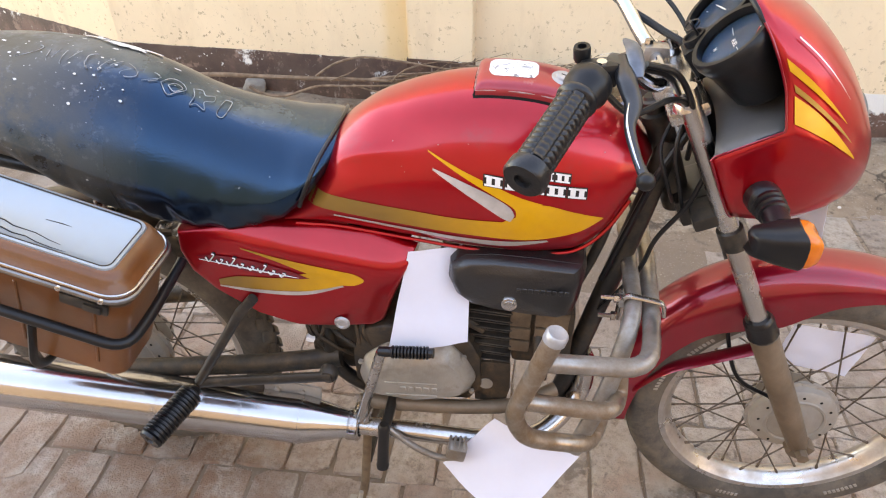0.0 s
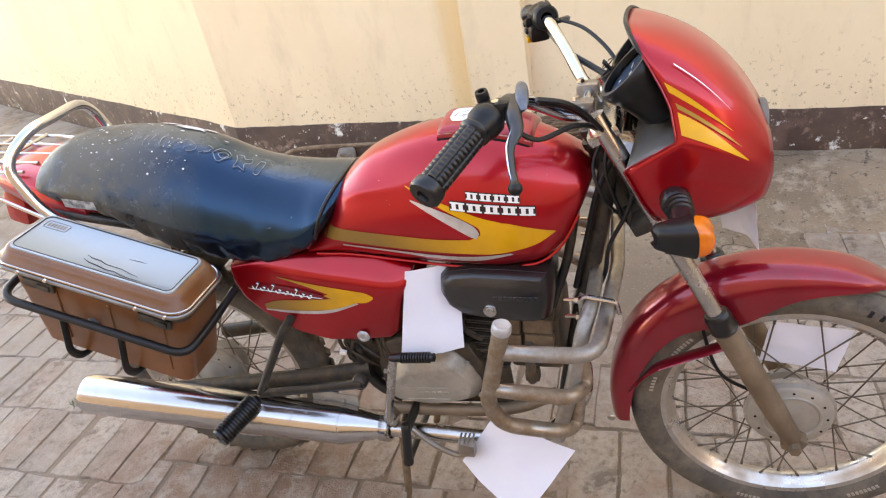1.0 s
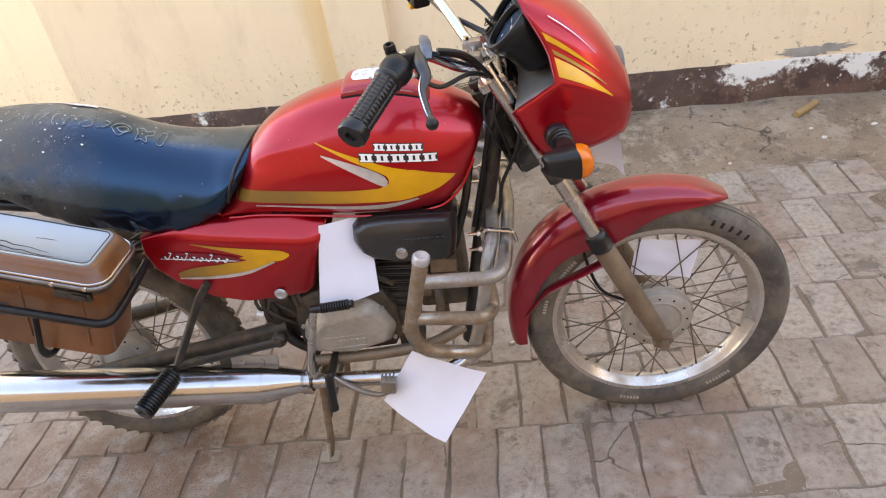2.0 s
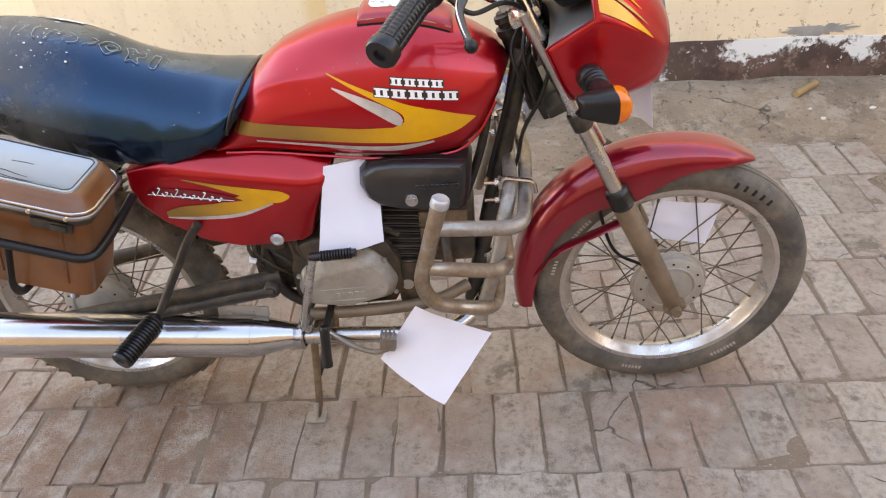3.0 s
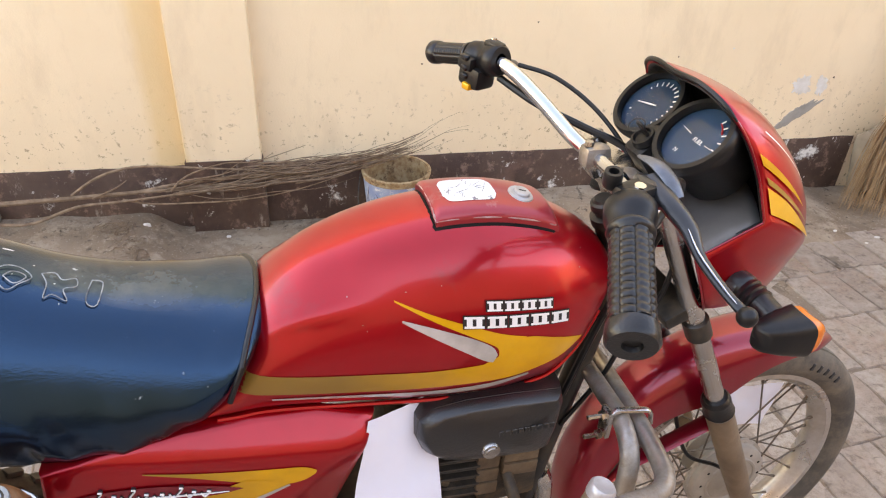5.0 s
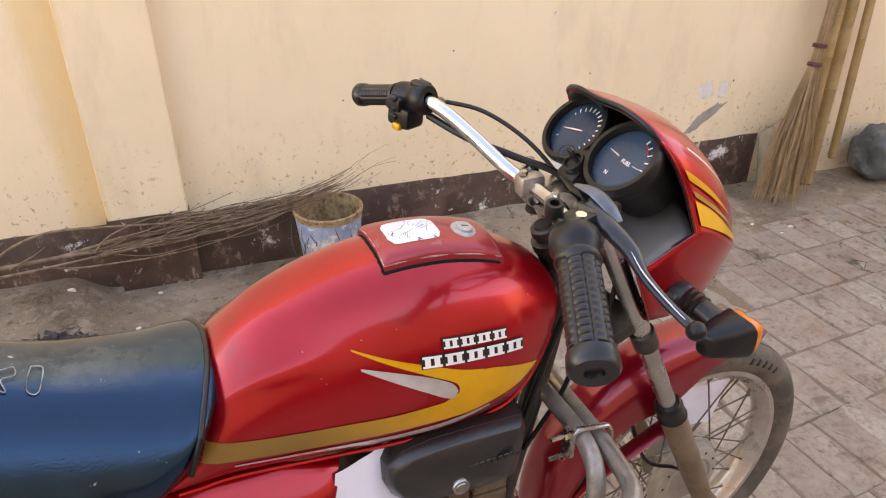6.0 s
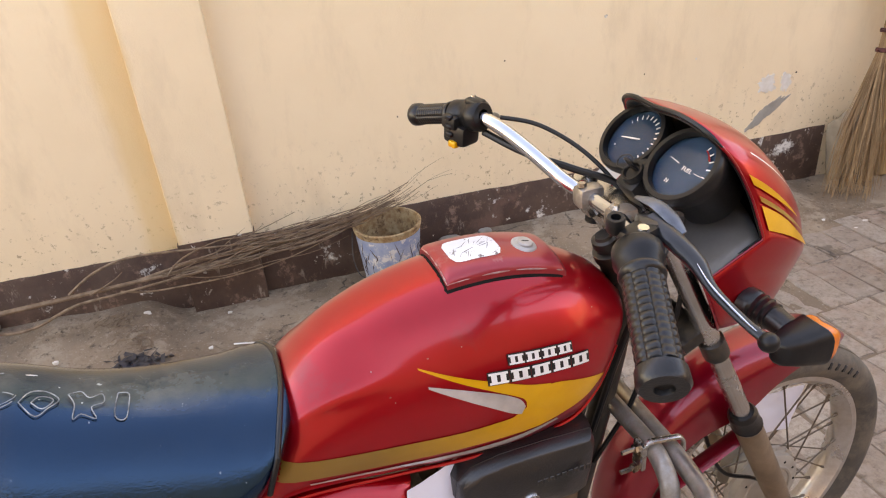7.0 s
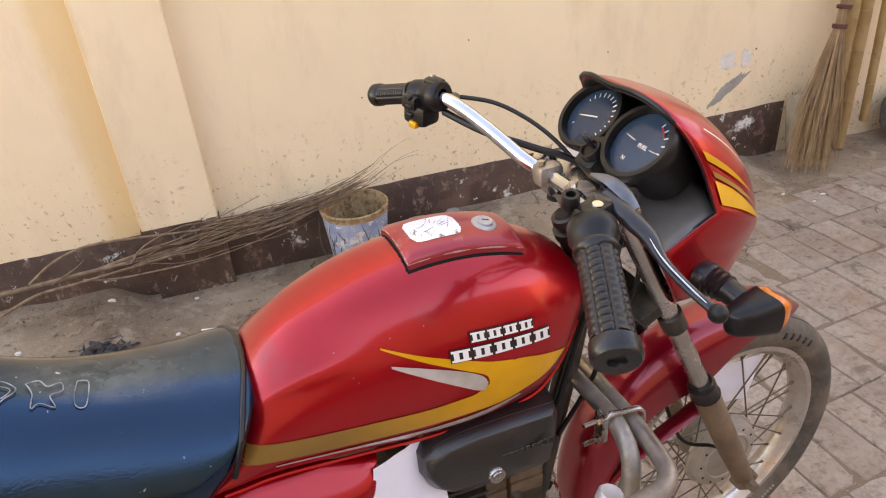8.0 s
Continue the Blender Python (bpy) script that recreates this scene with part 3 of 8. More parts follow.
def block(bm, size, m=None, bevel=0.004, seg=2):
    """A box with rounded edges."""
    r = bmesh.ops.create_cube(bm, size=1.0)
    bmesh.ops.scale(bm, vec=size, verts=r["verts"])
    if bevel:
        edges = list({e for v in r["verts"] for e in v.link_edges})
        made = bmesh.ops.bevel(bm, geom=edges, offset=bevel, segments=seg, affect="EDGES", profile=0.6)
        vs = list({v for f in made["faces"] for v in f.verts} | {v for v in r["verts"] if v.is_valid})
    else:
        vs = r["verts"]
    if m is not None:
        bmesh.ops.transform(bm, matrix=m, verts=vs)
    return bm


def plate(outline, y_edge, y_face, y_back, rounds=3, pillow=0.0, soft=0.09):
    """A moulded panel with its outline in x and z: a rim, a rounded shoulder and a slightly domed face."""
    o = [Vector((x, 0, z)) for x, z in outline]
    c = sum(o, Vector()) / len(o)
    rings = [[Vector((q.x, y_back, q.z)) for q in o], [Vector((q.x, y_edge, q.z)) for q in o]]
    for k in range(1, rounds + 1):
        s = k / rounds * math.pi / 2
        f = 1 - soft * (1 - math.cos(s))
        y = y_edge + (y_face - y_edge) * math.sin(s)
        rings.append([Vector((c.x + (q.x - c.x) * f, y, c.z + (q.z - c.z) * f)) for q in o])
    for f, b in ((0.68, 0.5), (0.4, 0.85), (0.12, 1.0)):
        rings.append([Vector((c.x + (q.x - c.x) * f, y_face + pillow * b, c.z + (q.z - c.z) * f)) for q in o])
    return loft(rings)


def strip(top, bottom, yf, n=28, m=4, off=0.0012):
    """A decal between two edges in x and z, laid on the surface y = yf(x, z)."""
    tx, bx = spline([(x, 0, z) for x, z in top], 8), spline([(x, 0, z) for x, z in bottom], 8)

    def at(line, s):
        k = s * (len(line) - 1)
        i = min(int(k), len(line) - 2)
        return line[i].lerp(line[i + 1], k - i)
    bm = bmesh.new()
    grid = []
    for i in range(n + 1):
        a, b = at(tx, i / n), at(bx, i / n)
        row = []
        for j in range(m + 1):
            q = a.lerp(b, j / m)
            row.append(bm.verts.new((q.x, yf(q.x, q.z) - off, q.z)))
        grid.append(row)
    for r0, r1 in zip(grid, grid[1:]):
        for j in range(m):
            bm.faces.new((r0[j], r1[j], r1[j + 1], r0[j + 1]))
    return bm


# ---- the yard ----
def slab(name, corners, z0, z1, material, label, bevel=0.0):
    """An upright slab over a plan of corners."""
    bm = loft([[Vector((x, y, z0)) for x, y in corners], [Vector((x, y, z1)) for x, y in corners]])
    ob = link_mesh(name, bm, material, label)
    return tagged(ob, label, "wall", "", "structure")


# WALL_TOP is unseen, set high enough to keep sun off the yard
WALL_Y, DADO_Z, BEND_X, WALL_TOP = 1.65, 0.252, -1.95, 4.6


def rough_skirting(name, a, b, z1, thick, label):
    """A painted skirting along a wall foot, with a slightly wavering upper edge."""
    a, b = Vector((*a, 0)), Vector((*b, 0))
    d = b - a
    nrm = Vector((d.y, -d.x, 0)).normalized()
    n = max(6, int(d.length / 0.05))
    rings = []
    for i in range(n + 1):
        q = a.lerp(b, i / n)
        z = z1 + 0.006 * noise.noise((q.x * 3.1, q.y * 3.1, 0.3)) + 0.004 * noise.noise((q.x * 14, q.y * 14, 2.3))
        t = thick + 0.001 * noise.noise((q.x * 9, q.y * 9, 5.0))
        rings.append([q + nrm * t + Vector((0, 0, -0.02)), q + nrm * t + Vector((0, 0, z - 0.003)), q + nrm * (t - 0.002) + Vector((0, 0, z)), q - nrm * 0.01 + Vector((0, 0, z)), q - nrm * 0.01 + Vector((0, 0, -0.02))])
    ob = link_mesh(name, loft(rings), DADO, label)
    return tagged(ob, label, "skirting", "", "structure")


slab("wall_north", [(BEND_X, WALL_Y), (6.0, WALL_Y), (6.0, WALL_Y + 0.23), (BEND_X - 0.08, WALL_Y + 0.23)], -0.1, WALL_TOP, CREAM, "cream limewashed plaster yard wall with small holes and stains")
slab("wall_west", [(-7.0, 3.52), (BEND_X, WALL_Y), (BEND_X - 0.08, WALL_Y + 0.23), (-7.0, 3.75)], -0.1, WALL_TOP, CREAM, "cream limewashed wall bending away from the yard")
# unseen wall, added to shape the reflections and the fill light
slab("wall_south", [(-7.0, -4.4), (7.0, -4.4), (7.0, -4.2), (-7.0, -4.2)], -0.1, 3.0, RENDERED, "unseen dark brown wall added behind the camera to shape reflections")
slab("wall_east", [(6.0, -4.2), (6.2, -4.2), (6.2, 1.9), (6.0, 1.9)], -0.1, 2.6, CREAM, "plain cream end wall of the yard")
rough_skirting("baseboard_north", (-0.30, WALL_Y), (2.33, WALL_Y), DADO_Z, 0.006, "dark brown flaking painted skirting on the yard wall")
rough_skirting("baseboard_north_west", (BEND_X, WALL_Y), (-0.575, WALL_Y), DADO_Z, 0.006, "dark brown flaking painted skirting with pale chips")
rough_skirting("baseboard_west", (-7.0, 3.52), (BEND_X, WALL_Y), DADO_Z, 0.006, "dark brown painted skirting on the receding wall")
tagged(link_mesh("pilaster", loft([[Vector((x, y, z)) for x, y in ((-0.575, WALL_Y + 0.01), (-0.572, 1.601), (-0.569, 1.598), (-0.305, 1.598), (-0.302, 1.601), (-0.299, WALL_Y + 0.01))] for z in (0.285, 1.4, WALL_TOP)]), CREAM), "cream plaster pilaster standing proud of the wall", "pilaster", "", "structure")
tagged(link_mesh("pilaster_plinth", loft([[Vector((x, y, z)) for x, y in ((-0.577, WALL_Y + 0.01), (-0.577, 1.594), (-0.297, 1.594), (-0.297, WALL_Y + 0.01))] for z in (-0.02, 0.286)]), DADO), "dark brown painted foot of the pilaster", "skirting", "", "structure")


def splotch(name, cx, cz, w, h, turn, material, label, seed, y=WALL_Y, lift=0.003):
    """An irregular flake of bare plaster or whitewash on the wall."""
    bm = bmesh.new()
    n, vs, back = 72, [], []
    for k in range(n):
        a = 2 * math.pi * k / n
        r = 1 + 0.55 * noise.noise((math.cos(a) * 1.7 + seed, math.sin(a) * 1.7, seed)) + 0.35 * noise.noise((math.cos(a) * 5 + seed, math.sin(a) * 5, 3.0)) + 0.25 * noise.noise((math.cos(a) * 13 + seed, math.sin(a) * 13, 6.0))
        x, z = w * r * math.cos(a), h * r * math.sin(a)
        x, z = x * math.cos(turn) - z * math.sin(turn), x * math.sin(turn) + z * math.cos(turn)
        vs.append(bm.verts.new((cx + x, y - lift, cz + z)))
        back.append(bm.verts.new((cx + 1.03 * x, y + 0.002, cz + 1.03 * z)))
    bm.faces.new(vs)
    ring_faces(bm, vs, back)
    ob = link_mesh(name, bm, material)
    return tagged(ob, label, "wall patch", "", "structure")


splotch("plaster_patch", 1.512, 0.280, 0.125, 0.024, 0.07, PATCH, "grey bare plaster above the skirting", 9.2)
splotch("plaster_patch", 1.985, 0.365, 0.105, 0.022, 0.62, PATCH, "diagonal patch of bare grey plaster on the wall", 1.3)
splotch("whitewash_patch", 1.975, 0.50, 0.045, 0.036, 0.2, WHITEWASH, "small white flaked spot on the cream wall", 4.1)
splotch("whitewash_patch", 2.07, 0.49, 0.026, 0.040, 0.1, WHITEWASH, "small white flaked spot on the cream wall", 7.7)
for _k, (_x, _z, _s) in enumerate(((1.175, 0.883, 0.006), (0.31, 0.62, 0.003), (1.36, 0.63, 0.003), (1.60, 0.66, 0.004), (0.75, 0.77, 0.003), (2.12, 0.53, 0.004))):
    splotch("nail_hole", _x, _z, _s, _s, 0.0, DADO, "small dark nail hole in the plaster", 11.0 + _k, lift=0.001)

g = bmesh.new()
_xs = [-60, -12, -6, -3.5] + [float(v) for v in np.arange(-2.4, 2.9, 0.026)] + [3.5, 6, 12, 60]
_ys = [-60, -12, -5, -2.2] + [float(v) for v in np.arange(-1.3, 1.72, 0.026)] + [2.5, 6, 12, 60]


def ground_z(x, y):
    z = -0.0072 + 0.0030 * noise.noise((x * 3.0, y * 3.0, 0)) + 0.0022 * noise.noise((x * 11, y * 11, 4.0)) + 0.0020 * noise.noise((x * 27, y * 27, 9.0))
    rise = lambda v: max(0.0, min(1.0, v))**2 * (3 - 2 * max(0.0, min(1.0, v)))
    z += (0.085 + 0.012 * noise.noise((x * 3.3, 0, 5.0))) * rise((y - 1.12) / 0.52) * rise((x - 0.32) / 0.35) * rise((2.25 - x) / 0.4)
    z += (0.074 + 0.014 * noise.noise((x * 3.7, 2.0, 5.0))) * rise((y - 1.18) / 0.42) * rise((-0.60 - x) / 0.16) * rise((x + 2.6) / 0.5)
    return z + (0.012 * noise.noise((x * 4.5, y * 4.5, 8.0)) * rise((y - 0.85) / 0.3))


_gv = [[g.verts.new((x, y, ground_z(x, y))) for y in _ys] for x in _xs]
for i in range(len(_xs) - 1):
    for j in range(len(_ys) - 1):
        g.faces.new((_gv[i][j], _gv[i + 1][j], _gv[i + 1][j + 1], _gv[i][j + 1]))
ground = tagged(link_mesh("ground", g, SOIL), "packed brown soil and worn concrete yard floor", "ground", "", "structure")

# ---- the motorcycle ----
BIKE = pose(0.0, -0.078, 0.0, 0, 0, 4.0)
bike = thing("motorcycle", BIKE, "red commuter motorcycle with black seat, parked on its stand on pavers", "motorcycle")

# fuel tank
t_top = cr([-0.31, -0.27, -0.23, -0.18, -0.12, -0.05, 0.03, 0.10, 0.16, 0.21, 0.245, 0.262], [0.755, 0.80, 0.868, 0.912, 0.940, 0.960, 0.968, 0.962, 0.945, 0.920, 0.893, 0.868])
t_bot = cr([-0.31, -0.20, -0.10, 0.0, 0.12, 0.17, 0.205, 0.235, 0.252, 0.262], [0.738, 0.726, 0.714, 0.704, 0.702, 0.714, 0.746, 0.800, 0.840, 0.866])
t_wid = cr([-0.31, -0.22, -0.10, 0.0, 0.10, 0.18, 0.225, 0.25, 0.262], [0.098, 0.109, 0.120, 0.126, 0.122, 0.107, 0.085, 0.062, 0.030])


def t_mid(x):
    return t_bot(x) + 0.36 * (t_top(x) - t_bot(x))


UP_P, UP_Q, LO_P, LO_Q = 0.80, 1.15, 0.42, 0.9


def knee(x, z):
    """The crease above the knee hollow: pushes the flank out along a rising line and in above it."""
    line = 0.831 + 0.055 * (1 - math.exp(-(x + 0.250) / 0.055)) if x > -0.27 else 0.80
    fade = math.exp(-((x + 0.185) / 0.075)**2)
    d = z - line
    return fade * (0.0045 * math.exp(-(d / 0.011)**2) - 0.0060 * math.exp(-((d - 0.030) / 0.017)**2))


def tank_ring(x, n=26):
    w, zt, zb, zm = t_wid(x), t_top(x), t_bot(x), t_mid(x)
    half = []
    for k in range(n + 1):
        a = math.pi / 2 * (1 - k / n)
        half.append((w * math.cos(a)**UP_P, zm + (zt - zm) * math.sin(a)**UP_Q))
    for k in range(1, n + 1):
        a = math.pi / 2 * k / n
        half.append((w * math.cos(a)**LO_P if k < n else 0.0, zm - (zm - zb) * math.sin(a)**LO_Q))
    half = [(y + knee(x, z) * min(1.0, y / 0.05), z) for y, z in half]
    return [Vector((x, -y, z)) for y, z in half] + [Vector((x, y, z)) for y, z in half[-2:0:-1]]


def tank_y(x, z):
    w, zt, zb, zm = t_wid(x), t_top(x), t_bot(x), t_mid(x)
    if z >= zm:
        s = min(1.0, (z - zm) / (zt - zm))**(1 / UP_Q)
        return -w * math.sqrt(max(0.0, 1 - s * s))**UP_P - knee(x, z)
    s = min(1.0, (zm - z) / (zm - zb))**(1 / LO_Q)
    return -w * math.sqrt(max(0.0, 1 - s * s))**LO_P


def tank_z(x, y):
    w, zt, zm = t_wid(x), t_top(x), t_mid(x)
    c = min(1.0, abs(y) / w)**(1 / UP_P)
    return zm + (zt - zm) * math.sqrt(max(0.0, 1 - c * c))**UP_Q


tank = part("fuel_tank", loft([tank_ring(x) for x in np.linspace(-0.31, 0.262, 80)]), RED, bike, "glossy red painted fuel tank with gold stripes", 60)


def ribbon(bm, pts, r, n=8):
    return tube(bm, spline(pts, 5), r, n)


# seam flange along the tank's lower edge
bm = bmesh.new()
ribbon(bm, [(x, tank_y(x, t_bot(x) + 0.012) - 0.001, t_bot(x) + 0.005) for x in np.linspace(-0.29, 0.235, 22)], 0.0030, 6)
part("tank_seam", bm, RED, tank)

GOLD_TOP = [(-0.262, 0.806), (-0.18, 0.800), (-0.10, 0.794), (-0.02, 0.788), (0.045, 0.787)]
GOLD_BOT = [(-0.275, 0.782), (-0.18, 0.771), (-0.10, 0.763), (-0.02, 0.757), (0.045, 0.753)]
part("gold_stripe", strip(GOLD_TOP, GOLD_BOT, tank_y), FADE_TANK, tank, "dull gold tail of the tank stripe")
part("yellow_stripe", strip([(0.045, 0.787), (0.066, 0.797), (0.10, 0.818), (0.15, 0.806), (0.195, 0.791)], [(0.045, 0.753), (0.085, 0.752), (0.12, 0.757), (0.165, 0.770), (0.197, 0.789)], tank_y), YELLOW, tank, "bright yellow stripe with a pointed tip")
part("yellow_stripe", strip([(-0.068, 0.890), (-0.02, 0.868), (0.03, 0.847), (0.07, 0.830), (0.105, 0.819)], [(-0.068, 0.888), (-0.02, 0.860), (0.03, 0.832), (0.062, 0.812), (0.066, 0.797)], tank_y), YELLOW, tank)
part("silver_stripe", strip([(-0.060, 0.866), (-0.02, 0.852), (0.025, 0.833), (0.055, 0.815), (0.064, 0.800)], [(-0.060, 0.863), (-0.02, 0.838), (0.02, 0.812), (0.045, 0.795), (0.058, 0.789)], tank_y, off=0.0018), SILVER, tank, "silver-grey wedge inside the stripe")
part("silver_stripe", strip([(-0.222, 0.768), (-0.13, 0.759), (-0.04, 0.750), (0.04, 0.746), (0.115, 0.752)], [(-0.222, 0.765), (-0.13, 0.753), (-0.04, 0.741), (0.04, 0.733), (0.118, 0.748)], tank_y), SILVER, tank)
part("silver_stripe", strip([(-0.072, 0.729), (-0.03, 0.727), (0.05, 0.724)], [(-0.072, 0.723), (-0.03, 0.721), (0.05, 0.722)], tank_y), SILVER, tank)


def mark_row(parent, a, b, h, slots, yf, off=0.0020):
    """A printed mark as plain slab-ended pale strokes, two to a slot, on a dark edge."""
    at = lambda u, v: (a[0] + (b[0] - a[0]) * u, a[1] + (b[1] - a[1]) * u + h * v)

    def bar(u0, u1, v0, v1, e, o):
        lo0, lo1, hi0, hi1 = at(u0, v0), at(u1, v0), at(u0, v1), at(u1, v1)
        return strip([(hi0[0] - e, hi0[1] + e), (hi1[0] + e, hi1[1] + e)], [(lo0[0] - e, lo0[1] - e), (lo1[0] + e, lo1[1] - e)], yf, 3, 3, o)
    for u0, u1 in slots:
        w = u1 - u0
        part("mark_edge", bar(u0, u1, 0.0, 1.0, 0.0013, off), DARK_D, parent)
        for c in (0.27, 0.73):
            m = u0 + c * w
            part("mark", bar(m - 0.14 * w, m + 0.14 * w, 0.0, 1.0, 0.0, off + 0.0008), WHITE_D, parent)
            part("mark", bar(m - 0.25 * w, m + 0.25 * w, 0.0, 0.20, 0.0, off + 0.0009), WHITE_D, parent)
            part("mark", bar(m - 0.25 * w, m + 0.25 * w, 0.80, 1.0, 0.0, off + 0.0009), WHITE_D, parent)


mark_row(tank, (0.046, 0.866), (0.142, 0.852), 0.0125, [(k / 4 + 0.012, (k + 1) / 4 - 0.012) for k in range(4)], tank_y)
mark_row(tank, (0.015, 0.848), (0.168, 0.827), 0.0155, [(k / 5 + 0.010, (k + 1) / 5 - 0.010) for k in range(5)], tank_y)

# small chips in the tank's paint
random.seed(51)
for _k in range(9):
    _x, _z = random.uniform(-0.20, 0.20), random.uniform(0.78, 0.93)
    if _z > t_top(_x) - 0.02 or (_x > 0.0 and _z < 0.87):
        continue
    _w, _h = random.uniform(0.0005, 0.0013), random.uniform(0.0004, 0.0010)
    part("chip", strip([(_x - _w, _z + 0.3 * _h), (_x, _z + _h), (_x + _w, _z + 0.5 * _h)], [(_x - _w, _z - 0.4 * _h), (_x, _z - _h), (_x + _w, _z - 0.2 * _h)], tank_y, 4, 2, 0.0010), WORN, tank, "pale chip in the paint")

# filler lid on the tank


def top_patch(x0, x1, y0, y1, lift, skirt, nx=14, ny=10, rnd=0.012, soft=0.003):
    bm = bmesh.new()
    top, rim = [], []
    for i in range(nx + 1):
        x = x0 + (x1 - x0) * i / nx
        row = []
        for j in range(ny + 1):
            y = y0 + (y1 - y0) * j / ny
            ex = min(i, nx - i) / nx * (x1 - x0)
            ey = min(j, ny - j) / ny * (y1 - y0)
            d = max(0.0, 1 - min(ex, ey) / rnd)
            drop = soft * (1 - math.sqrt(max(0.0, 1 - d * d)))
            row.append(bm.verts.new((x, y, tank_z(x, y) + lift - drop)))
        top.append(row)
    for i in range(nx):
        for j in range(ny):
            bm.faces.new((top[i][j], top[i + 1][j], top[i + 1][j + 1], top[i][j + 1]))
    edge = [top[i][0] for i in range(nx + 1)] + [top[nx][j] for j in range(1, ny + 1)] + [top[i][ny] for i in range(nx - 1, -1, -1)] + [top[0][j] for j in range(ny - 1, 0, -1)]
    low = [bm.verts.new(v.co - Vector((0, 0, skirt))) for v in edge]
    ring_faces(bm, edge, low)
    return bm


def sticker_mesh(x0, x1, y0, y1, lift):
    """A thin label with rounded corners, laid on the curve of the lid."""
    bm = bmesh.new()
    n, r = 14, 0.013
    grid = []
    for i in range(n + 1):
        x = x0 + (x1 - x0) * i / n
        e = max(0.0, r - min(x - x0, x1 - x))
        cut = r - math.sqrt(max(0.0, r * r - e * e))
        a, b = y0 + cut + 0.0006 * noise.noise((x * 300, 1, 0)), y1 - cut + 0.0006 * noise.noise((x * 300, 5, 0))
        grid.append([bm.verts.new((x, a + (b - a) * j / n, tank_z(x, a + (b - a) * j / n) + lift)) for j in range(n + 1)])
    for r0, r1 in zip(grid, grid[1:]):
        for j in range(n):
            bm.faces.new((r0[j], r1[j], r1[j + 1], r0[j + 1]))
    return bm


# dark sheet round the lid paints the shade of its gap
part("lid_gap_shade", top_patch(-0.015, 0.168, -0.0638, 0.064, 0.0016, 0.006), RECESS_SHADE, tank)
lid = part("filler_lid", top_patch(-0.005, 0.163, -0.053, 0.056, 0.0135, 0.0090, 42, 28, 0.010, 0.0055), LIDRED, tank, "hinged red filler lid with worn edges")
for _k, (_x0, _y0, _x1, _y1) in enumerate(((-0.0052, -0.0530, -0.0052, 0.050), (-0.0052, -0.0530, 0.158, -0.0530), (-0.0052, -0.0530, -0.0052, -0.010), (0.158, -0.0530, 0.158, -0.020))):
    random.seed(40 + _k)
    _s = 0.0
    while _s < 0.95:
        _e = min(1.0, _s + random.uniform(0.08, 0.35))
        bm = bmesh.new()
        tube(bm, [(_x0 + (_x1 - _x0) * s, _y0 + (_y1 - _y0) * s, tank_z(_x0 + (_x1 - _x0) * s, _y0 + (_y1 - _y0) * s) + 0.0082) for s in np.linspace(_s, _e, 7)], [0.0003, random.uniform(0.0007, 0.0016), random.uniform(0.0007, 0.0016), 0.0003], 6)
        part("chipped_edge", bm, WORN, lid, "pale chipped paint along the edge")
        _s = _e + random.uniform(0.01, 0.12)
part("sticker", sticker_mesh(0.012, 0.084, -0.032, 0.024, 0.0141), STICKER, lid, "scratched silver sticker on the lid")
LOCK_AT = Vector((0.120, -0.014, tank_z(0.120, -0.014) + 0.0126))
LOCK_UP = Vector((tank_z(0.104, -0.024) - tank_z(0.128, -0.024), tank_z(0.116, -0.036) - tank_z(0.116, -0.012), 0.024)).normalized()
bm = bmesh.new()
lathe(bm, [(0.0, 0.0072), (0.0100, 0.0072), (0.0112, 0.0060), (0.0114, 0.0036), (0.0122, 0.0030), (0.0165, 0.0026), (0.0178, 0.0012), (0.0180, -0.006)], LOCK_AT, LOCK_UP, 28)
lock = part("lid_lock", bm, LOCKCAP, lid, "round pale metal lock cap on the filler lid")
bm = bmesh.new()
block(bm, (0.0018, 0.0100, 0.0010), Matrix.Translation(LOCK_AT + 0.0072 * LOCK_UP) @ LOCK_UP.to_track_quat("Z", "Y").to_matrix().to_4x4() @ pose(0, 0, 0, 0, 0, 30), 0)
part("key_slot", bm, DARK_D, lock)
random.seed(52)
bm = bmesh.new()
for k in range(34):
    x, y = random.uniform(0.014, 0.080), random.uniform(-0.030, 0.022)
    a = radians(random.gauss(58 if k % 4 else 20, 9))
    ln = random.uniform(0.005, 0.026)
    pts = [(x + ln * t_ * math.cos(a), y + ln * t_ * math.sin(a) + 0.0012 * noise.noise((k, 3 * t_, 1))) for t_ in (0, 0.35, 0.7, 1)]
    if any(not (0.014 < px < 0.082 and -0.030 < py < 0.022) for px, py in pts):
        continue
    tube(bm, [(px, py, tank_z(px, py) + 0.0142) for px, py in pts], [0.0001, random.uniform(0.0002, 0.0005), random.uniform(0.0002, 0.0004), 0.0001], 4)
tagged(part("scratches", bm, DARK_D, lid, "dark hair scratches across the sticker"), kind="stuff")

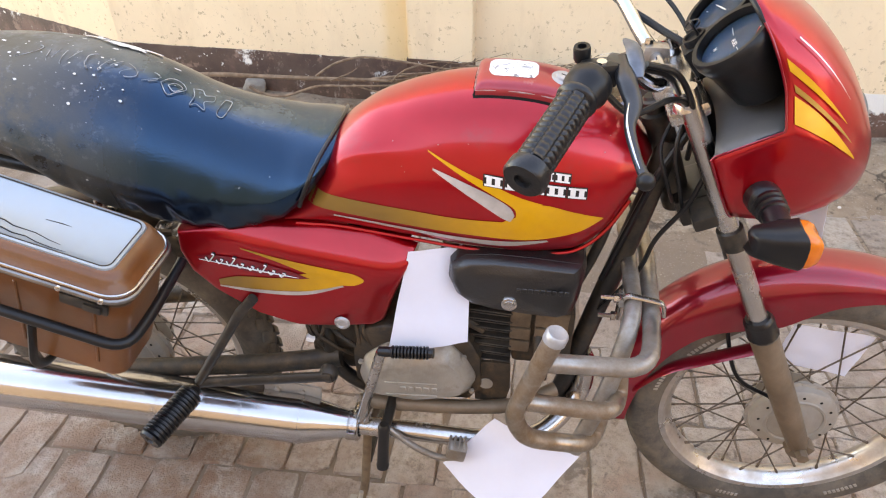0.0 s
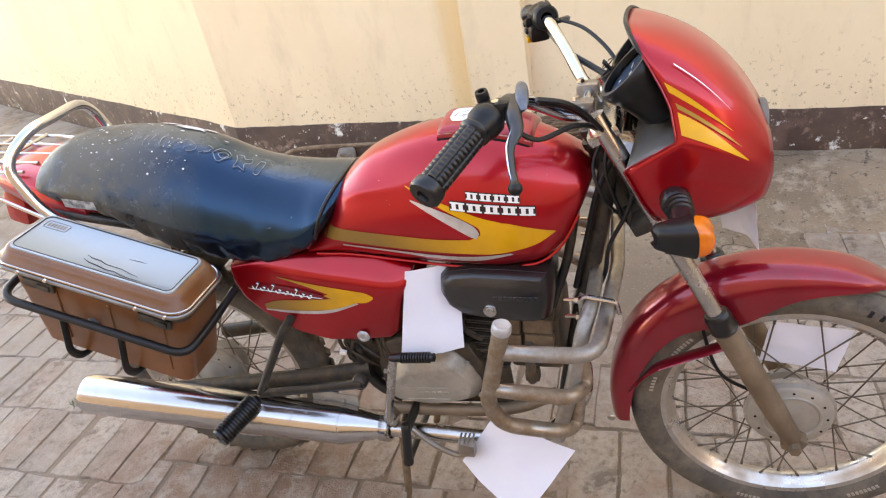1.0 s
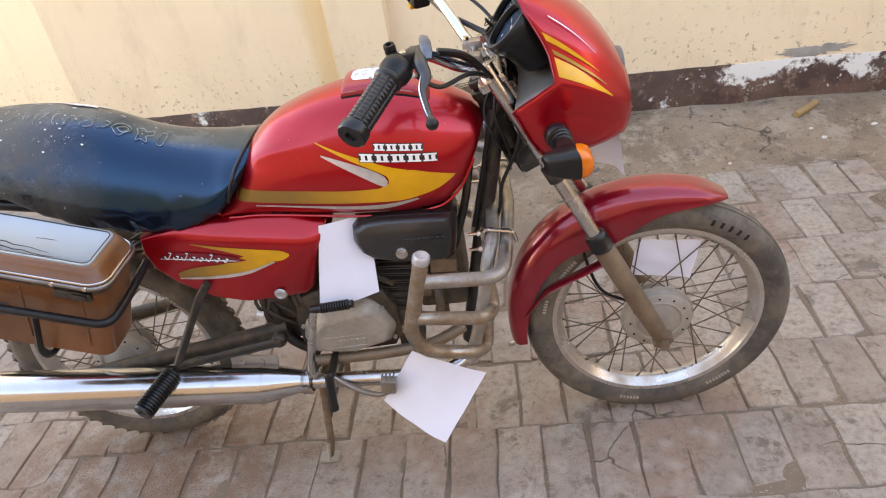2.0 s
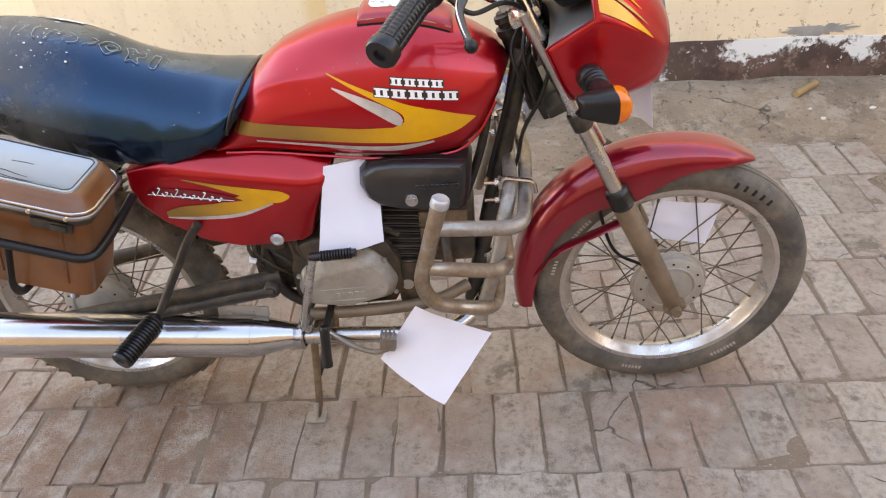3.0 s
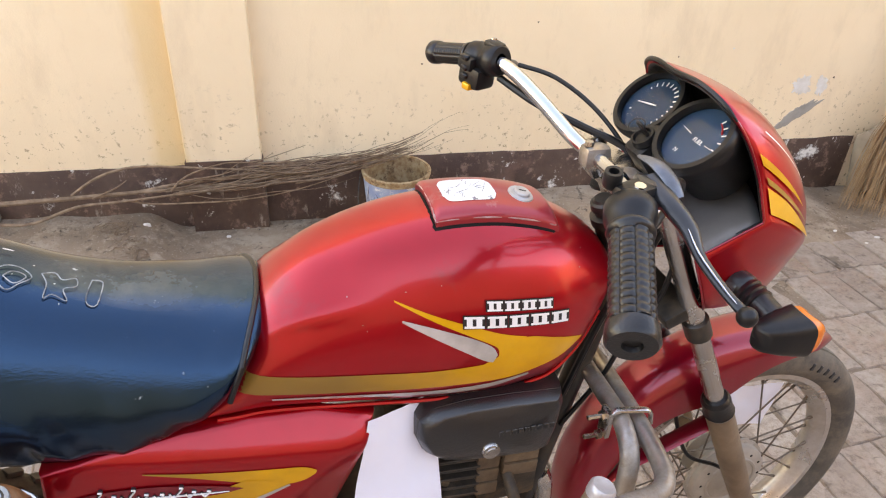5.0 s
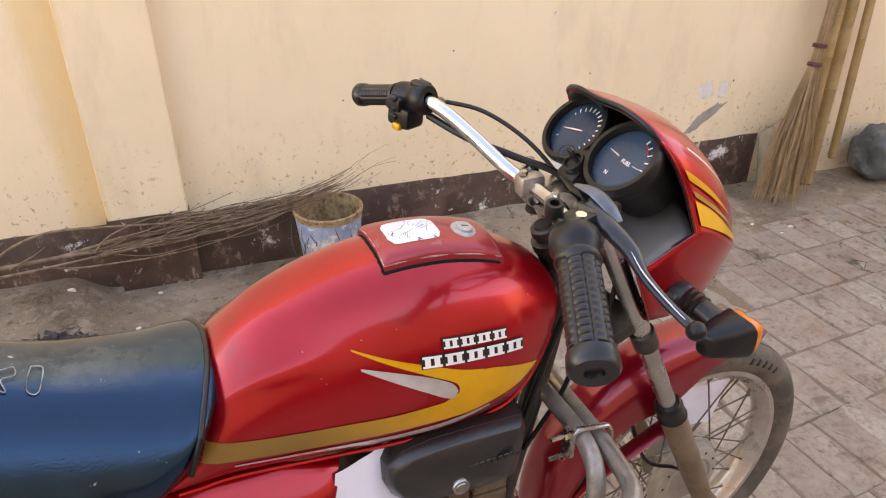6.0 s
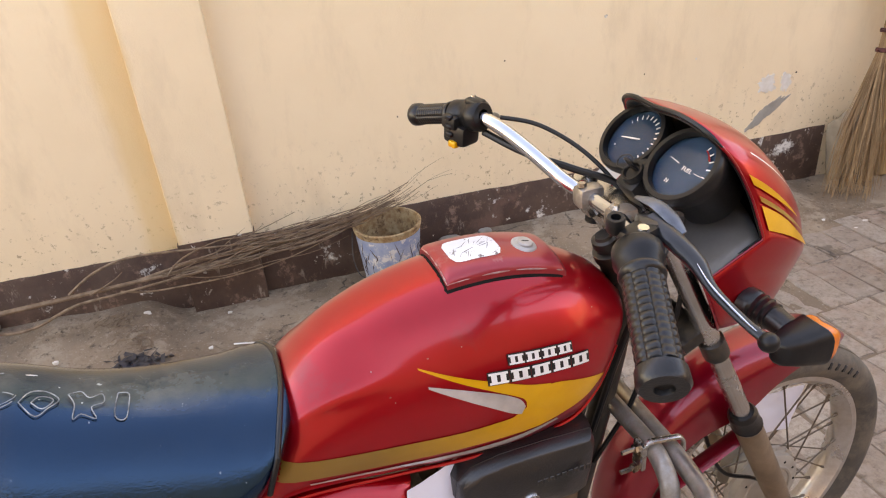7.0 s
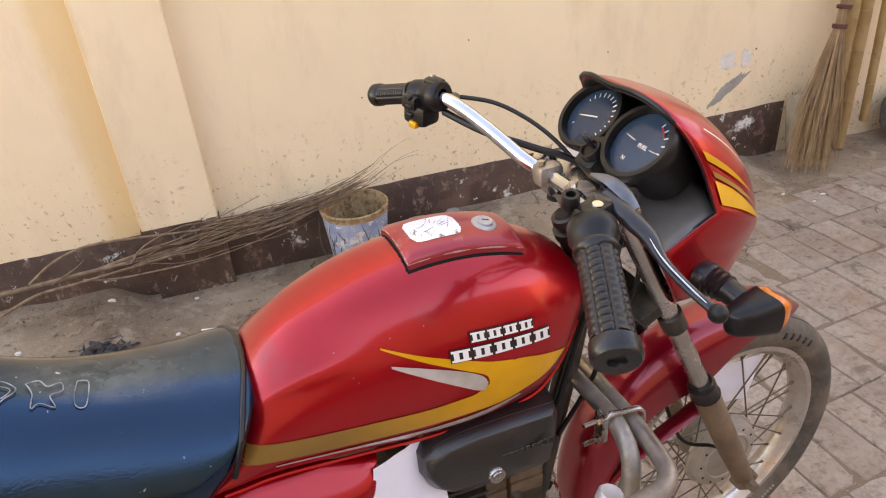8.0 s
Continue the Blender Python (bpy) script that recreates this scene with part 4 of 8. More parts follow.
# seat
s_top = cr([-0.945, -0.92, -0.87, -0.80, -0.70, -0.60, -0.52, -0.45, -0.38, -0.31, -0.25, -0.222, -0.205], [0.935, 0.962, 0.985, 0.996, 0.992, 0.978, 0.955, 0.925, 0.899, 0.886, 0.880, 0.876, 0.862])
s_bot = cr([-0.945, -0.88, -0.80, -0.72, -0.64, -0.57, -0.50, -0.42, -0.35, -0.29, -0.245, -0.222, -0.205], [0.905, 0.895, 0.880, 0.850, 0.800, 0.765, 0.742, 0.734, 0.742, 0.771, 0.816, 0.842, 0.858])
s_wid = cr([-0.945, -0.92, -0.87, -0.80, -0.65, -0.50, -0.38, -0.30, -0.262, -0.240, -0.222, -0.211, -0.205], [0.06, 0.105, 0.132, 0.142, 0.146, 0.142, 0.135, 0.130, 0.124, 0.108, 0.072, 0.045, 0.020])


def seat_ring(x, n=18):
    w, zt, zb = s_wid(x), s_top(x), s_bot(x)
    zm = zb + 0.30 * (zt - zb)
    half = []
    for k in range(n + 1):
        a = math.pi / 2 * (1 - k / n)
        half.append((w * math.cos(a)**0.92, zm + (zt - zm) * math.sin(a)**1.5))
    for k in range(1, 7):
        a = math.pi / 2 * k / 6
        half.append((w * (1 - 0.10 * math.sin(a)**2) if k < 6 else 0.0, zm - (zm - zb) * (math.sin(a) if k < 6 else 1)))
    pts = [Vector((x, -y, z)) for y, z in half] + [Vector((x, y, z)) for y, z in half[-2:0:-1]]
    out = []
    for p in pts:
        low = min(1.0, max(0.0, (zm - p.z) / 0.06 + 0.6))
        crease = 0.0060 * low * noise.noise((p.x * 30 + 14 * p.z, p.z * 11, 2.0)) + 0.0022 * low * noise.noise((p.x * 75, p.z * 25, 7.0)) + 0.006 * noise.noise((p.x * 7, p.y * 5, p.z * 7))
        d = Vector((0, p.y, p.z - zm))
        out.append(p + (d.normalized() * crease if d.length > 1e-4 else d))
    return out


def seat_z(x, y):
    w, zt, zb = s_wid(x), s_top(x), s_bot(x)
    zm = zb + 0.30 * (zt - zb)
    c = min(1.0, abs(y) / w)**(1 / 0.92)
    return zm + (zt - zm) * math.sqrt(max(0.0, 1 - c * c))**1.5


def seat_y(x, z):
    w, zt, zb = s_wid(x), s_top(x), s_bot(x)
    zm = zb + 0.30 * (zt - zb)
    if z > zm:
        s = min(1.0, (z - zm) / (zt - zm))**(1 / 1.5)
        return -w * math.sqrt(max(0.0, 1 - s * s))**0.92 - 0.003
    return -w * 0.97 - 0.003


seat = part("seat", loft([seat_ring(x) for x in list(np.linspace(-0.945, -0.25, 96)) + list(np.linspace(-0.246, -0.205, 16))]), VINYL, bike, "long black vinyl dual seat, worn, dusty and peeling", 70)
def seat_arch(x0, sweep, lift):
    """A line over the seat from side to side, swept back at its ends."""
    pts = []
    for k in range(33):
        cs = math.cos(math.pi * k / 32)
        x = x0 - sweep * abs(cs)**3
        y = -0.992 * s_wid(x) * cs
        pts.append(Vector((x, y - lift * cs, seat_z(x, y) + lift * (1 - abs(cs)))))
    xe = x0 - sweep
    low = [(xe - 0.008, s_wid(xe - 0.008) + lift, 0.815), (xe - 0.018, s_wid(xe - 0.018) * 0.985 + lift, 0.790)]
    return [Vector((x, -y, z)) for x, y, z in low[::-1]] + pts + [Vector((x, y, z)) for x, y, z in low]


bm = bmesh.new()
tube(bm, spline(seat_arch(-0.2255, 0.026, 0.0010), 2), 0.0036, 10)
part("seat_welt", bm, RUBBER, seat, "black rolled welt along the front edge")
bm = bmesh.new()
random.seed(4)
for k in range(90):
    x, y = random.gauss(-0.72, 0.11), random.gauss(-0.045, 0.045)
    if not (-0.92 < x < -0.40 and -0.125 < y < 0.08):
        continue
    z = seat_z(x, y) + 0.0012
    r = random.choice((0.0006, 0.0008, 0.001, 0.0014, 0.0022))
    vs = [bm.verts.new((x + r * (1 + 0.5 * random.random()) * math.cos(a), y + 0.45 * r * (1 + 1.2 * random.random()) * math.sin(a), seat_z(x + r * math.cos(a), y + 0.7 * r * math.sin(a)) + 0.0026)) for a in (2 * math.pi * i / 7 for i in range(7))]
    bm.faces.new(vs)
tagged(part("peeling", bm, FLAKE, seat, "white flecks where the vinyl has peeled"), kind="stuff")
bm = bmesh.new()
random.seed(17)
for k in range(7):
    x, y = -0.70 + 0.031 * k, -0.040 + 0.0012 * k
    w, h = random.uniform(0.008, 0.012), random.uniform(0.012, 0.018)
    lean, twist = random.uniform(0.1, 0.5), random.choice((1.0, 1.5, 0.5))
    pts = []
    for i in range(25):
        a = 2 * math.pi * i / 24
        u, v = w * math.sin(twist * a + k), h * math.cos(a)
        pts.append((x + u + lean * v, y + v))
    i = 0
    while i < 22:
        n = random.randint(3, 9)
        tube(bm, [(px, py, seat_z(px, py) + 0.0028) for px, py in pts[i:i + n + 1]], random.uniform(0.0004, 0.0008), 5)
        i += n + random.randint(0, 4)
for x, outline in ((-0.500, ((0.0, 0.0), (0.010, 0.015), (0.024, 0.017), (0.036, 0.006), (0.026, -0.006), (0.014, -0.016), (0.0, 0.0))), (-0.495, ((0.006, 0.0), (0.012, 0.008), (0.020, 0.009), (0.026, 0.004), (0.016, -0.007), (0.006, 0.0))), (-0.456, ((0.0, 0.014), (0.012, 0.019), (0.020, 0.010), (0.032, 0.016), (0.034, 0.004), (0.022, -0.003), (0.026, -0.017), (0.012, -0.012), (0.004, -0.018), (0.006, 0.0), (0.0, 0.014))), (-0.412, ((0.004, 0.018), (0.015, 0.016), (0.011, -0.016), (0.0, -0.014), (0.004, 0.018)))):
    tube(bm, [(q.x, q.y, seat_z(q.x, q.y) + 0.0030) for q in spline([(x + a, -0.034 + b, 0) for a, b in outline], 4)], 0.0007, 5)
tagged(part("seat_embossing", bm, RUBBED, seat, "worn pale embossed scrollwork across the seat"), kind="stuff")
bm = bmesh.new()
random.seed(23)
for cx, cy, w, h, sd in [(-0.585, 0.036, 0.034, 0.012, 3.0), (-0.640, 0.050, 0.020, 0.009, 8.0), (-0.545, 0.046, 0.014, 0.005, 5.0)] + [(random.gauss(-0.60, 0.05), random.gauss(0.03, 0.018), random.uniform(0.002, 0.006), random.uniform(0.001, 0.003), 10.0 + k) for k in range(8)]:
    vs = []
    bm = bmesh.new()
    for k in range(44):
        a = 2 * math.pi * k / 44
        r = 1 + 0.6 * noise.noise((math.cos(a) * 2 + sd, math.sin(a) * 2, 1.0)) + 0.6 * noise.noise((math.cos(a) * 7 + sd, math.sin(a) * 7, 4.0))
        px, py = cx + w * r * math.cos(a), cy + h * r * math.sin(a)
        vs.append(bm.verts.new((px, py, seat_z(px, py) + 0.0042)))
    bm.faces.new(vs)
    part("peeled_patch", bm, FLAKE, seat, "white torn patch on the seat top")
part("seat_mark", strip([(-0.825, 0.905), (-0.74, 0.898)], [(-0.825, 0.885), (-0.74, 0.878)], seat_y, 4, 3, 0.004), RUBBED, seat, "faint grey printed bar on the seat side")

# side panel under the seat, both sides
PANEL = [(-0.488, 0.727), (-0.492, 0.690), (-0.480, 0.648), (-0.445, 0.608), (-0.375, 0.562), (-0.30, 0.541), (-0.235, 0.532), (-0.175, 0.529), (-0.155, 0.542), (-0.135, 0.600), (-0.110, 0.665), (-0.092, 0.706), (-0.165, 0.727), (-0.25, 0.737), (-0.33, 0.741), (-0.42, 0.738)]


def panel_y(x, z):
    """The outer face: a flat field, a ledge that falls back towards the seat and a bevelled front corner."""
    y = -0.1320
    fold = z - (0.684 - 0.176 * (x + 0.155))
    y += 0.475 * (fold + math.sqrt(fold * fold + 0.00010)) - 0.0012
    front = ((x + 0.088) * 0.138 - (z - 0.714) * 0.173) / 0.2213
    return y + 0.15 * (front + math.sqrt(front * front + 0.00006)) - 0.004 * math.exp(-((x + 0.30) / 0.10)**2)


def panel_mesh(side):
    o = []
    for (x0, z0), (x1, z1) in zip(PANEL, PANEL[1:] + PANEL[:1]):
        o += [(x0 + (x1 - x0) * k / 4, z0 + (z1 - z0) * k / 4) for k in range(4)]
    cx, cz = sum(x for x, z in o) / len(o), sum(z for x, z in o) / len(o)
    rings = [[Vector((x, -0.085 * side, z)) for x, z in o]]
    for f, back in [(1.0, 0.010), (0.995, 0.005), (0.985, 0.0015)] + [(f, 0.0) for f in np.linspace(0.97, 0.03, 22)]:
        rings.append([Vector((cx + (x - cx) * f, side * (panel_y(cx + (x - cx) * f, cz + (z - cz) * f) + back), cz + (z - cz) * f)) for x, z in o])
    return loft(rings)


side_panel = part("side_panel", panel_mesh(1), RED, bike, "red plastic side cover with yellow flash")
part("side_panel", panel_mesh(-1), RED, bike)
part("yellow_stripe", strip([(-0.380, 0.706), (-0.327, 0.694), (-0.267, 0.682), (-0.221, 0.673), (-0.192, 0.667), (-0.176, 0.657)], [(-0.380, 0.704), (-0.325, 0.686), (-0.272, 0.664), (-0.225, 0.645), (-0.196, 0.643), (-0.178, 0.651)], panel_y), FADE_PANEL, side_panel)
part("gold_stripe", strip([(-0.432, 0.634), (-0.393, 0.645), (-0.318, 0.650), (-0.272, 0.664), (-0.238, 0.658)], [(-0.432, 0.622), (-0.366, 0.620), (-0.281, 0.625), (-0.240, 0.634), (-0.213, 0.643)], panel_y, off=0.0016), FADE_PANEL, side_panel, "stripe fading from dull gold to yellow")
part("silver_stripe", strip([(-0.432, 0.622), (-0.366, 0.620), (-0.281, 0.625), (-0.213, 0.643)], [(-0.432, 0.619), (-0.366, 0.613), (-0.281, 0.617), (-0.211, 0.640)], panel_y, off=0.0020), SILVER, side_panel)
# the printed mark: a plain flowing wave on a dark lens-shaped ground
_mz = lambda x: 0.6795 - 0.150 * (x + 0.44)
part("mark_ground", strip([(x, _mz(x) + 0.0135 * math.sin(math.pi * k / 8)**0.7) for k, x in enumerate(np.linspace(-0.462, -0.268, 9))], [(x, _mz(x) - 0.0115 * math.sin(math.pi * k / 8)**0.7) for k, x in enumerate(np.linspace(-0.462, -0.268, 9))], panel_y, 24, 4, 0.0022), RED_DULL, side_panel, "darker red lens-shaped ground")
for _nm, _mat, _r, _o in (("mark_edge", DARK_D, 0.0036, 0.0016), ("mark", WHITE_D, 0.0022, 0.0040)):
    bm = bmesh.new()
    for k, hh in enumerate((1.7, 0.9, 1.8, 0.9, 0.8, 1.7, 0.9, 0.8)):
        x0 = -0.440 + 0.0178 * k
        h = 0.0088 * hh
        stroke = [(x0 - 0.004, _mz(x0) + 0.2 * h), (x0, _mz(x0) - 0.0052), (x0 + 0.30 * h + 0.003, _mz(x0) - 0.0056 + 0.55 * h), (x0 + 0.62 * h + 0.003, _mz(x0) - 0.0056 + h), (x0 + 0.62 * h - 0.001, _mz(x0) - 0.0046 + 1.03 * h)]
        tube(bm, [(q.x, panel_y(q.x, q.z) - _o, q.z) for q in spline([(px, 0, pz) for px, pz in stroke], 4)], _r, 6, True, 0.5)
    sw = [(-0.456 + 0.170 * u, _mz(-0.456 + 0.170 * u) - 0.0050 + 0.004 * u) for u in np.linspace(0, 1, 20)]
    tube(bm, [(px, panel_y(px, pz) - _o, pz) for px, pz in sw], [0.0006 + 0.55 * _r * math.sin(math.pi * u) for u in np.linspace(0, 1, 20)], 6, True, 0.5)
    part(_nm, bm, _mat, side_panel, "" if _nm == "mark_edge" else "pale flowing plain mark")
bm = bmesh.new()
lathe(bm, [(0.0, 0.003), (0.006, 0.003), (0.0075, 0.0045), (0.0105, 0.0045), (0.0125, 0.003), (0.0145, 0.0)], (-0.226, -0.1285, 0.549), (0, -1, 0), 24)
part("panel_knob", bm, LOCKCAP, side_panel, "round pale fastening knob")


# wheels
def wheel(name, at, steer, front):
    m = Matrix.Translation(at) @ pose(0, 0, 0, 0, 0, steer)
    bm = bmesh.new()
    lathe(bm, [(0.238, -0.026), (0.250, -0.027), (0.252, -0.024), (0.244, -0.021), (0.236, -0.012), (0.229, -0.008), (0.227, 0.0), (0.229, 0.008), (0.236, 0.012), (0.244, 0.021), (0.252, 0.024), (0.250, 0.027), (0.238, 0.026), (0.231, 0.016), (0.222, 0.010), (0.219, 0.0), (0.222, -0.010), (0.231, -0.016)], (0, 0, 0), (0, 1, 0), 72, True)
    w = part(name, bm, RIM, bike, "spoked wheel with a dusty steel rim")
    w.matrix_local = m
    bm = bmesh.new()
    prof = [(0.245, -0.024), (0.252, -0.030), (0.265, -0.0365), (0.280, -0.0385), (0.293, -0.036), (0.302, -0.029), (0.308, -0.021)]
    if front:
        prof += [(0.3085, -0.017), (0.305, -0.0155), (0.305, -0.0135), (0.3105, -0.012), (0.3120, -0.003), (0.308, -0.0015), (0.308, 0.0015), (0.3120, 0.003), (0.3105, 0.012), (0.305, 0.0135), (0.305, 0.0155), (0.3085, 0.017)]
    else:
        prof += [(0.311, -0.012), (0.312, 0.0), (0.311, 0.012)]
    prof += [(r, -y) for r, y in prof[6::-1]]
    lathe(bm, prof, (0, 0, 0), (0, 1, 0), 80)
    tyre = part("tyre", bm, TYRE, w, "dusty black tyre, " + ("ribbed tread" if front else "block tread"))
    if not front:
        bm = bmesh.new()
        for k in range(56):
            for s in (-1, 1):
                a = 2 * math.pi * (k + 0.25 * s) / 56
                block(bm, (0.021, 0.018, 0.007), Matrix.Rotation(-a, 4, "Y") @ Matrix.Translation((0, s * 0.019, 0.3105)) @ Matrix.Rotation(s * 0.55, 4, "Z") @ Matrix.Rotation(-s * 0.45, 4, "X"), 0)
        tagged(part("tread", bm, TYRE, w), kind="stuff")
    else:
        for k, a in enumerate(np.linspace(0.40, 0.72, 5)):
            bm = bmesh.new()
            block(bm, (0.008, 0.003, 0.015), Matrix.Rotation(a, 4, "Y") @ Matrix.Translation((0, -0.0378, 0.279)) @ Matrix.Rotation(-0.08, 4, "X"), 0.001, 1)
            part("sidewall_mark", bm, RUBBER, w, "dark raised plain bar on the sidewall")
        for a0, n, r in ((2.4, 8, 0.268), (3.3, 6, 0.270), (4.9, 5, 0.272), (5.3, 7, 0.268)):
            for k in range(n):
                bm = bmesh.new()
                block(bm, (0.006, 0.003, 0.009), Matrix.Rotation(a0 + 0.032 * k, 4, "Y") @ Matrix.Translation((0, -0.0366, r)), 0.0008, 1)
                part("sidewall_mark", bm, HUB, w, "small dusty raised bar on the sidewall")
    bm = bmesh.new()
    lathe(bm, [(0.0, -0.052), (0.030, -0.052), (0.034, -0.049), (0.072, -0.047), (0.078, -0.042), (0.080, -0.030), (0.086, -0.028), (0.086, -0.022), (0.045, -0.018), (0.030, 0.0), (0.030, 0.025), (0.055, 0.028), (0.058, 0.036), (0.030, 0.040), (0.0, 0.045)], (0, 0, 0), (0, 1, 0), 40)
    for k in range(18):
        a = 2 * math.pi * k / 18
        block(bm, (0.008, 0.003, 0.008), Matrix.Rotation(a, 4, "Y") @ Matrix.Translation((0, -0.029, 0.081)), 0.001, 1)
    drum = part("hub", bm, HUB, w, "dusty drum brake hub")
    bm = bmesh.new()
    lathe(bm, [(0.050, -0.0482), (0.052, -0.0505), (0.056, -0.0505), (0.058, -0.0478)], (0, 0, 0), (0, 1, 0), 40)
    part("hub_ring", bm, HUB, drum)
    # dark discs paint the shade inside the hub's holes
    for k in range(12):
        bm = bmesh.new()
        lathe(bm, [(0.0, 0.0006), (0.0028, 0.0006), (0.0028, 0.0)], (0.066 * math.sin(2 * math.pi * k / 12), -0.0475, 0.066 * math.cos(2 * math.pi * k / 12)), (0, -1, 0), 8)
        part("hub_hole_shade", bm, RECESS_SHADE, drum)
    me = None
    for k in range(36):
        side = -1 if k % 2 else 1
        lead = 1 if (k // 2) % 2 else -1
        a = 2 * math.pi * k / 36
        b = a - lead * radians(52)
        hub = Vector((0.078 * math.sin(b), side * (0.026 if side < 0 else 0.032) , 0.078 * math.cos(b))) if side < 0 else Vector((0.052 * math.sin(b), 0.032, 0.052 * math.cos(b)))
        rim = Vector((0.222 * math.sin(a), side * 0.006, 0.222 * math.cos(a)))
        if me is None:
            bm = bmesh.new()
            tube(bm, [(0, 0, 0), (0, 0, 0.93), (0, 0, 0.94), (0, 0, 1)], [0.0017, 0.0017, 0.0030, 0.0030], 6)
            sp = part("spoke", bm, SPOKE, w)
            me = sp.data
        else:
            sp = new("spoke", me)
            sp.parent = w
        d = rim - hub
        sp.matrix_local = Matrix.Translation(hub) @ d.to_track_quat("Z", "Y").to_matrix().to_4x4() @ Matrix.Diagonal((1, 1, d.length, 1))
    return w


STEER = 1.5
front_wheel = wheel("front_wheel", (0.617, 0.0, 0.312), STEER, True)
rear_wheel = wheel("rear_wheel", (-0.738, 0.0, 0.322), 0.0, False)


# front mudguard
def arc(r, deg, y=0.0):
    a = radians(deg)
    return Vector((0.617 + r * math.cos(a), y, 0.312 + r * math.sin(a)))


f_out = cr([66, 75, 88, 100, 115, 130, 145, 160, 175, 188], [0.344, 0.353, 0.359, 0.365, 0.370, 0.371, 0.368, 0.361, 0.354, 0.350])
f_in = cr([66, 72, 84, 92, 100, 108, 116, 124, 134, 145, 160, 175, 188], [0.338, 0.328, 0.310, 0.300, 0.284, 0.268, 0.266, 0.280, 0.297, 0.302, 0.304, 0.306, 0.314])
f_wid = cr([66, 72, 85, 110, 140, 175, 188], [0.026, 0.044, 0.054, 0.060, 0.058, 0.052, 0.046])
rings = []
for d in np.linspace(66, 188, 44):
    ro, ri, w = f_out(d), f_in(d), f_wid(d)
    ring = []
    for k in range(15):
        s = -1 + 2 * k / 14
        r = ri + (ro - ri) * max(0.0, 1 - abs(s)**2.6)**0.62
        y = w * math.copysign(min(1.0, abs(s) * 1.12)**0.75, s)
        ring.append(arc(r, d, max(-w, min(w, y))))
    ring += [q + (Vector((0.617, 0, 0.312)) + Vector((0, 0, 0)) - Vector((q.x, 0, q.z))).normalized() * 0.0 + Vector((0, -0.003 * math.copysign(1, q.y) if abs(q.y) > 1e-5 else 0, 0)) + (Vector((0.617, q.y, 0.312)) - q).normalized() * (0.003 if abs(q.y) < 0.9 * w else 0.0) for q in ring[::-1]]
    rings.append(ring)
mudguard = part("front_mudguard", loft(rings), RED_DULL, bike, "dusty red front mudguard with faded nose", 60)
for s in (-1, 1):
    bm = bmesh.new()
    tube(bm, bend([arc(0.314, 170, s * 0.056), arc(0.290, 153, s * 0.062), (0.500, s * 0.068, 0.520)], 0.03), [0.006, 0.010, 0.013, 0.015, 0.015, 0.016, 0.017], 10, True, 0.30)
    part("mudguard_stay", bm, RED_DULL, mudguard)
bm = bmesh.new()
lathe(bm, [(0.0, 0.004), (0.006, 0.003), (0.009, 0.0)], arc(0.352, 186, -0.047), (0, -1, 0), 10)
part("mudguard_bolt", bm, CHROME_DULL, mudguard)


# fork
def fork_at(z, y):
    return Vector((0.299 + (0.951 - z) * (0.323 / 0.66), y, z))


for s in (-1, 1):
    y = s * 0.096
    bm = bmesh.new()
    tube(bm, [fork_at(1.0, y), fork_at(0.575, y)], 0.0155, 16)
    stanchion = part("fork_tube", bm, CHROME_DULL, bike, "dull chrome fork tube")
    bm = bmesh.new()
    tube(bm, [fork_at(z, y) for z in (0.612, 0.606, 0.604, 0.582, 0.578, 0.570)], [0.020, 0.024, 0.024, 0.024, 0.026, 0.022], 16)
    part("dust_boot", bm, RUBBER, stanchion)
    bm = bmesh.new()
    tube(bm, [fork_at(z, y) for z in (0.575, 0.572, 0.40, 0.36, 0.30, 0.292)], [0.0235, 0.0235, 0.0225, 0.021, 0.019, 0.014], 16)
    block(bm, (0.036, 0.030, 0.040), Matrix.Translation(fork_at(0.30, y)) @ pose(0, 0, 0, 0, 26, 0), 0.006)
    slider = part("fork_slider", bm, SLIDER, bike, "weathered brown lower fork leg")
    bm = bmesh.new()
    lathe(bm, [(0.0, 0.018), (0.011, 0.018), (0.012, 0.0), (0.017, 0.0), (0.017, -0.004)], fork_at(0.303, y) + Vector((0, s * 0.014, 0)), (0, s, 0), 6)
    part("axle_nut", bm, SLIDER, slider)
    bm = bmesh.new()
    tube(bm, [fork_at(z, y) for z in (0.785, 0.783, 0.752, 0.750)], [0.017, 0.0198, 0.0198, 0.017], 16)
    part("clamp_ring", bm, FRAME, bike)
bm = bmesh.new()
block(bm, (0.05, 0.21, 0.022), Matrix.Translation(fork_at(0.795, 0) + Vector((-0.025, 0, 0))) @ pose(0, 0, 0, 0, -26, 0), 0.006)
block(bm, (0.06, 0.10, 0.05), Matrix.Translation(fork_at(0.80, 0) + Vector((-0.03, 0, -0.02))) @ pose(0, 0, 0, 0, -26, 0), 0.008)
part("lower_yoke", bm, FRAME, bike)
bm = bmesh.new()
block(bm, (0.056, 0.205, 0.022), Matrix.Translation((0.288, 0, 0.964)) @ pose(0, 0, 0, 0, -26, 0), 0.008)
for s in (-1, 1):
    lathe(bm, [(0.0, 0.014), (0.012, 0.014), (0.017, 0.010), (0.020, 0.0)], (0.284, s * 0.092, 0.972), (-0.44, 0, 0.9), 14)
    block(bm, (0.034, 0.030, 0.035), Matrix.Translation((0.257, s * 0.042, 0.980)) @ pose(0, 0, 0, 0, -26, 0), 0.007)
part("upper_yoke", bm, CHROME_DULL, bike, "dull metal top yoke")
bm = bmesh.new()
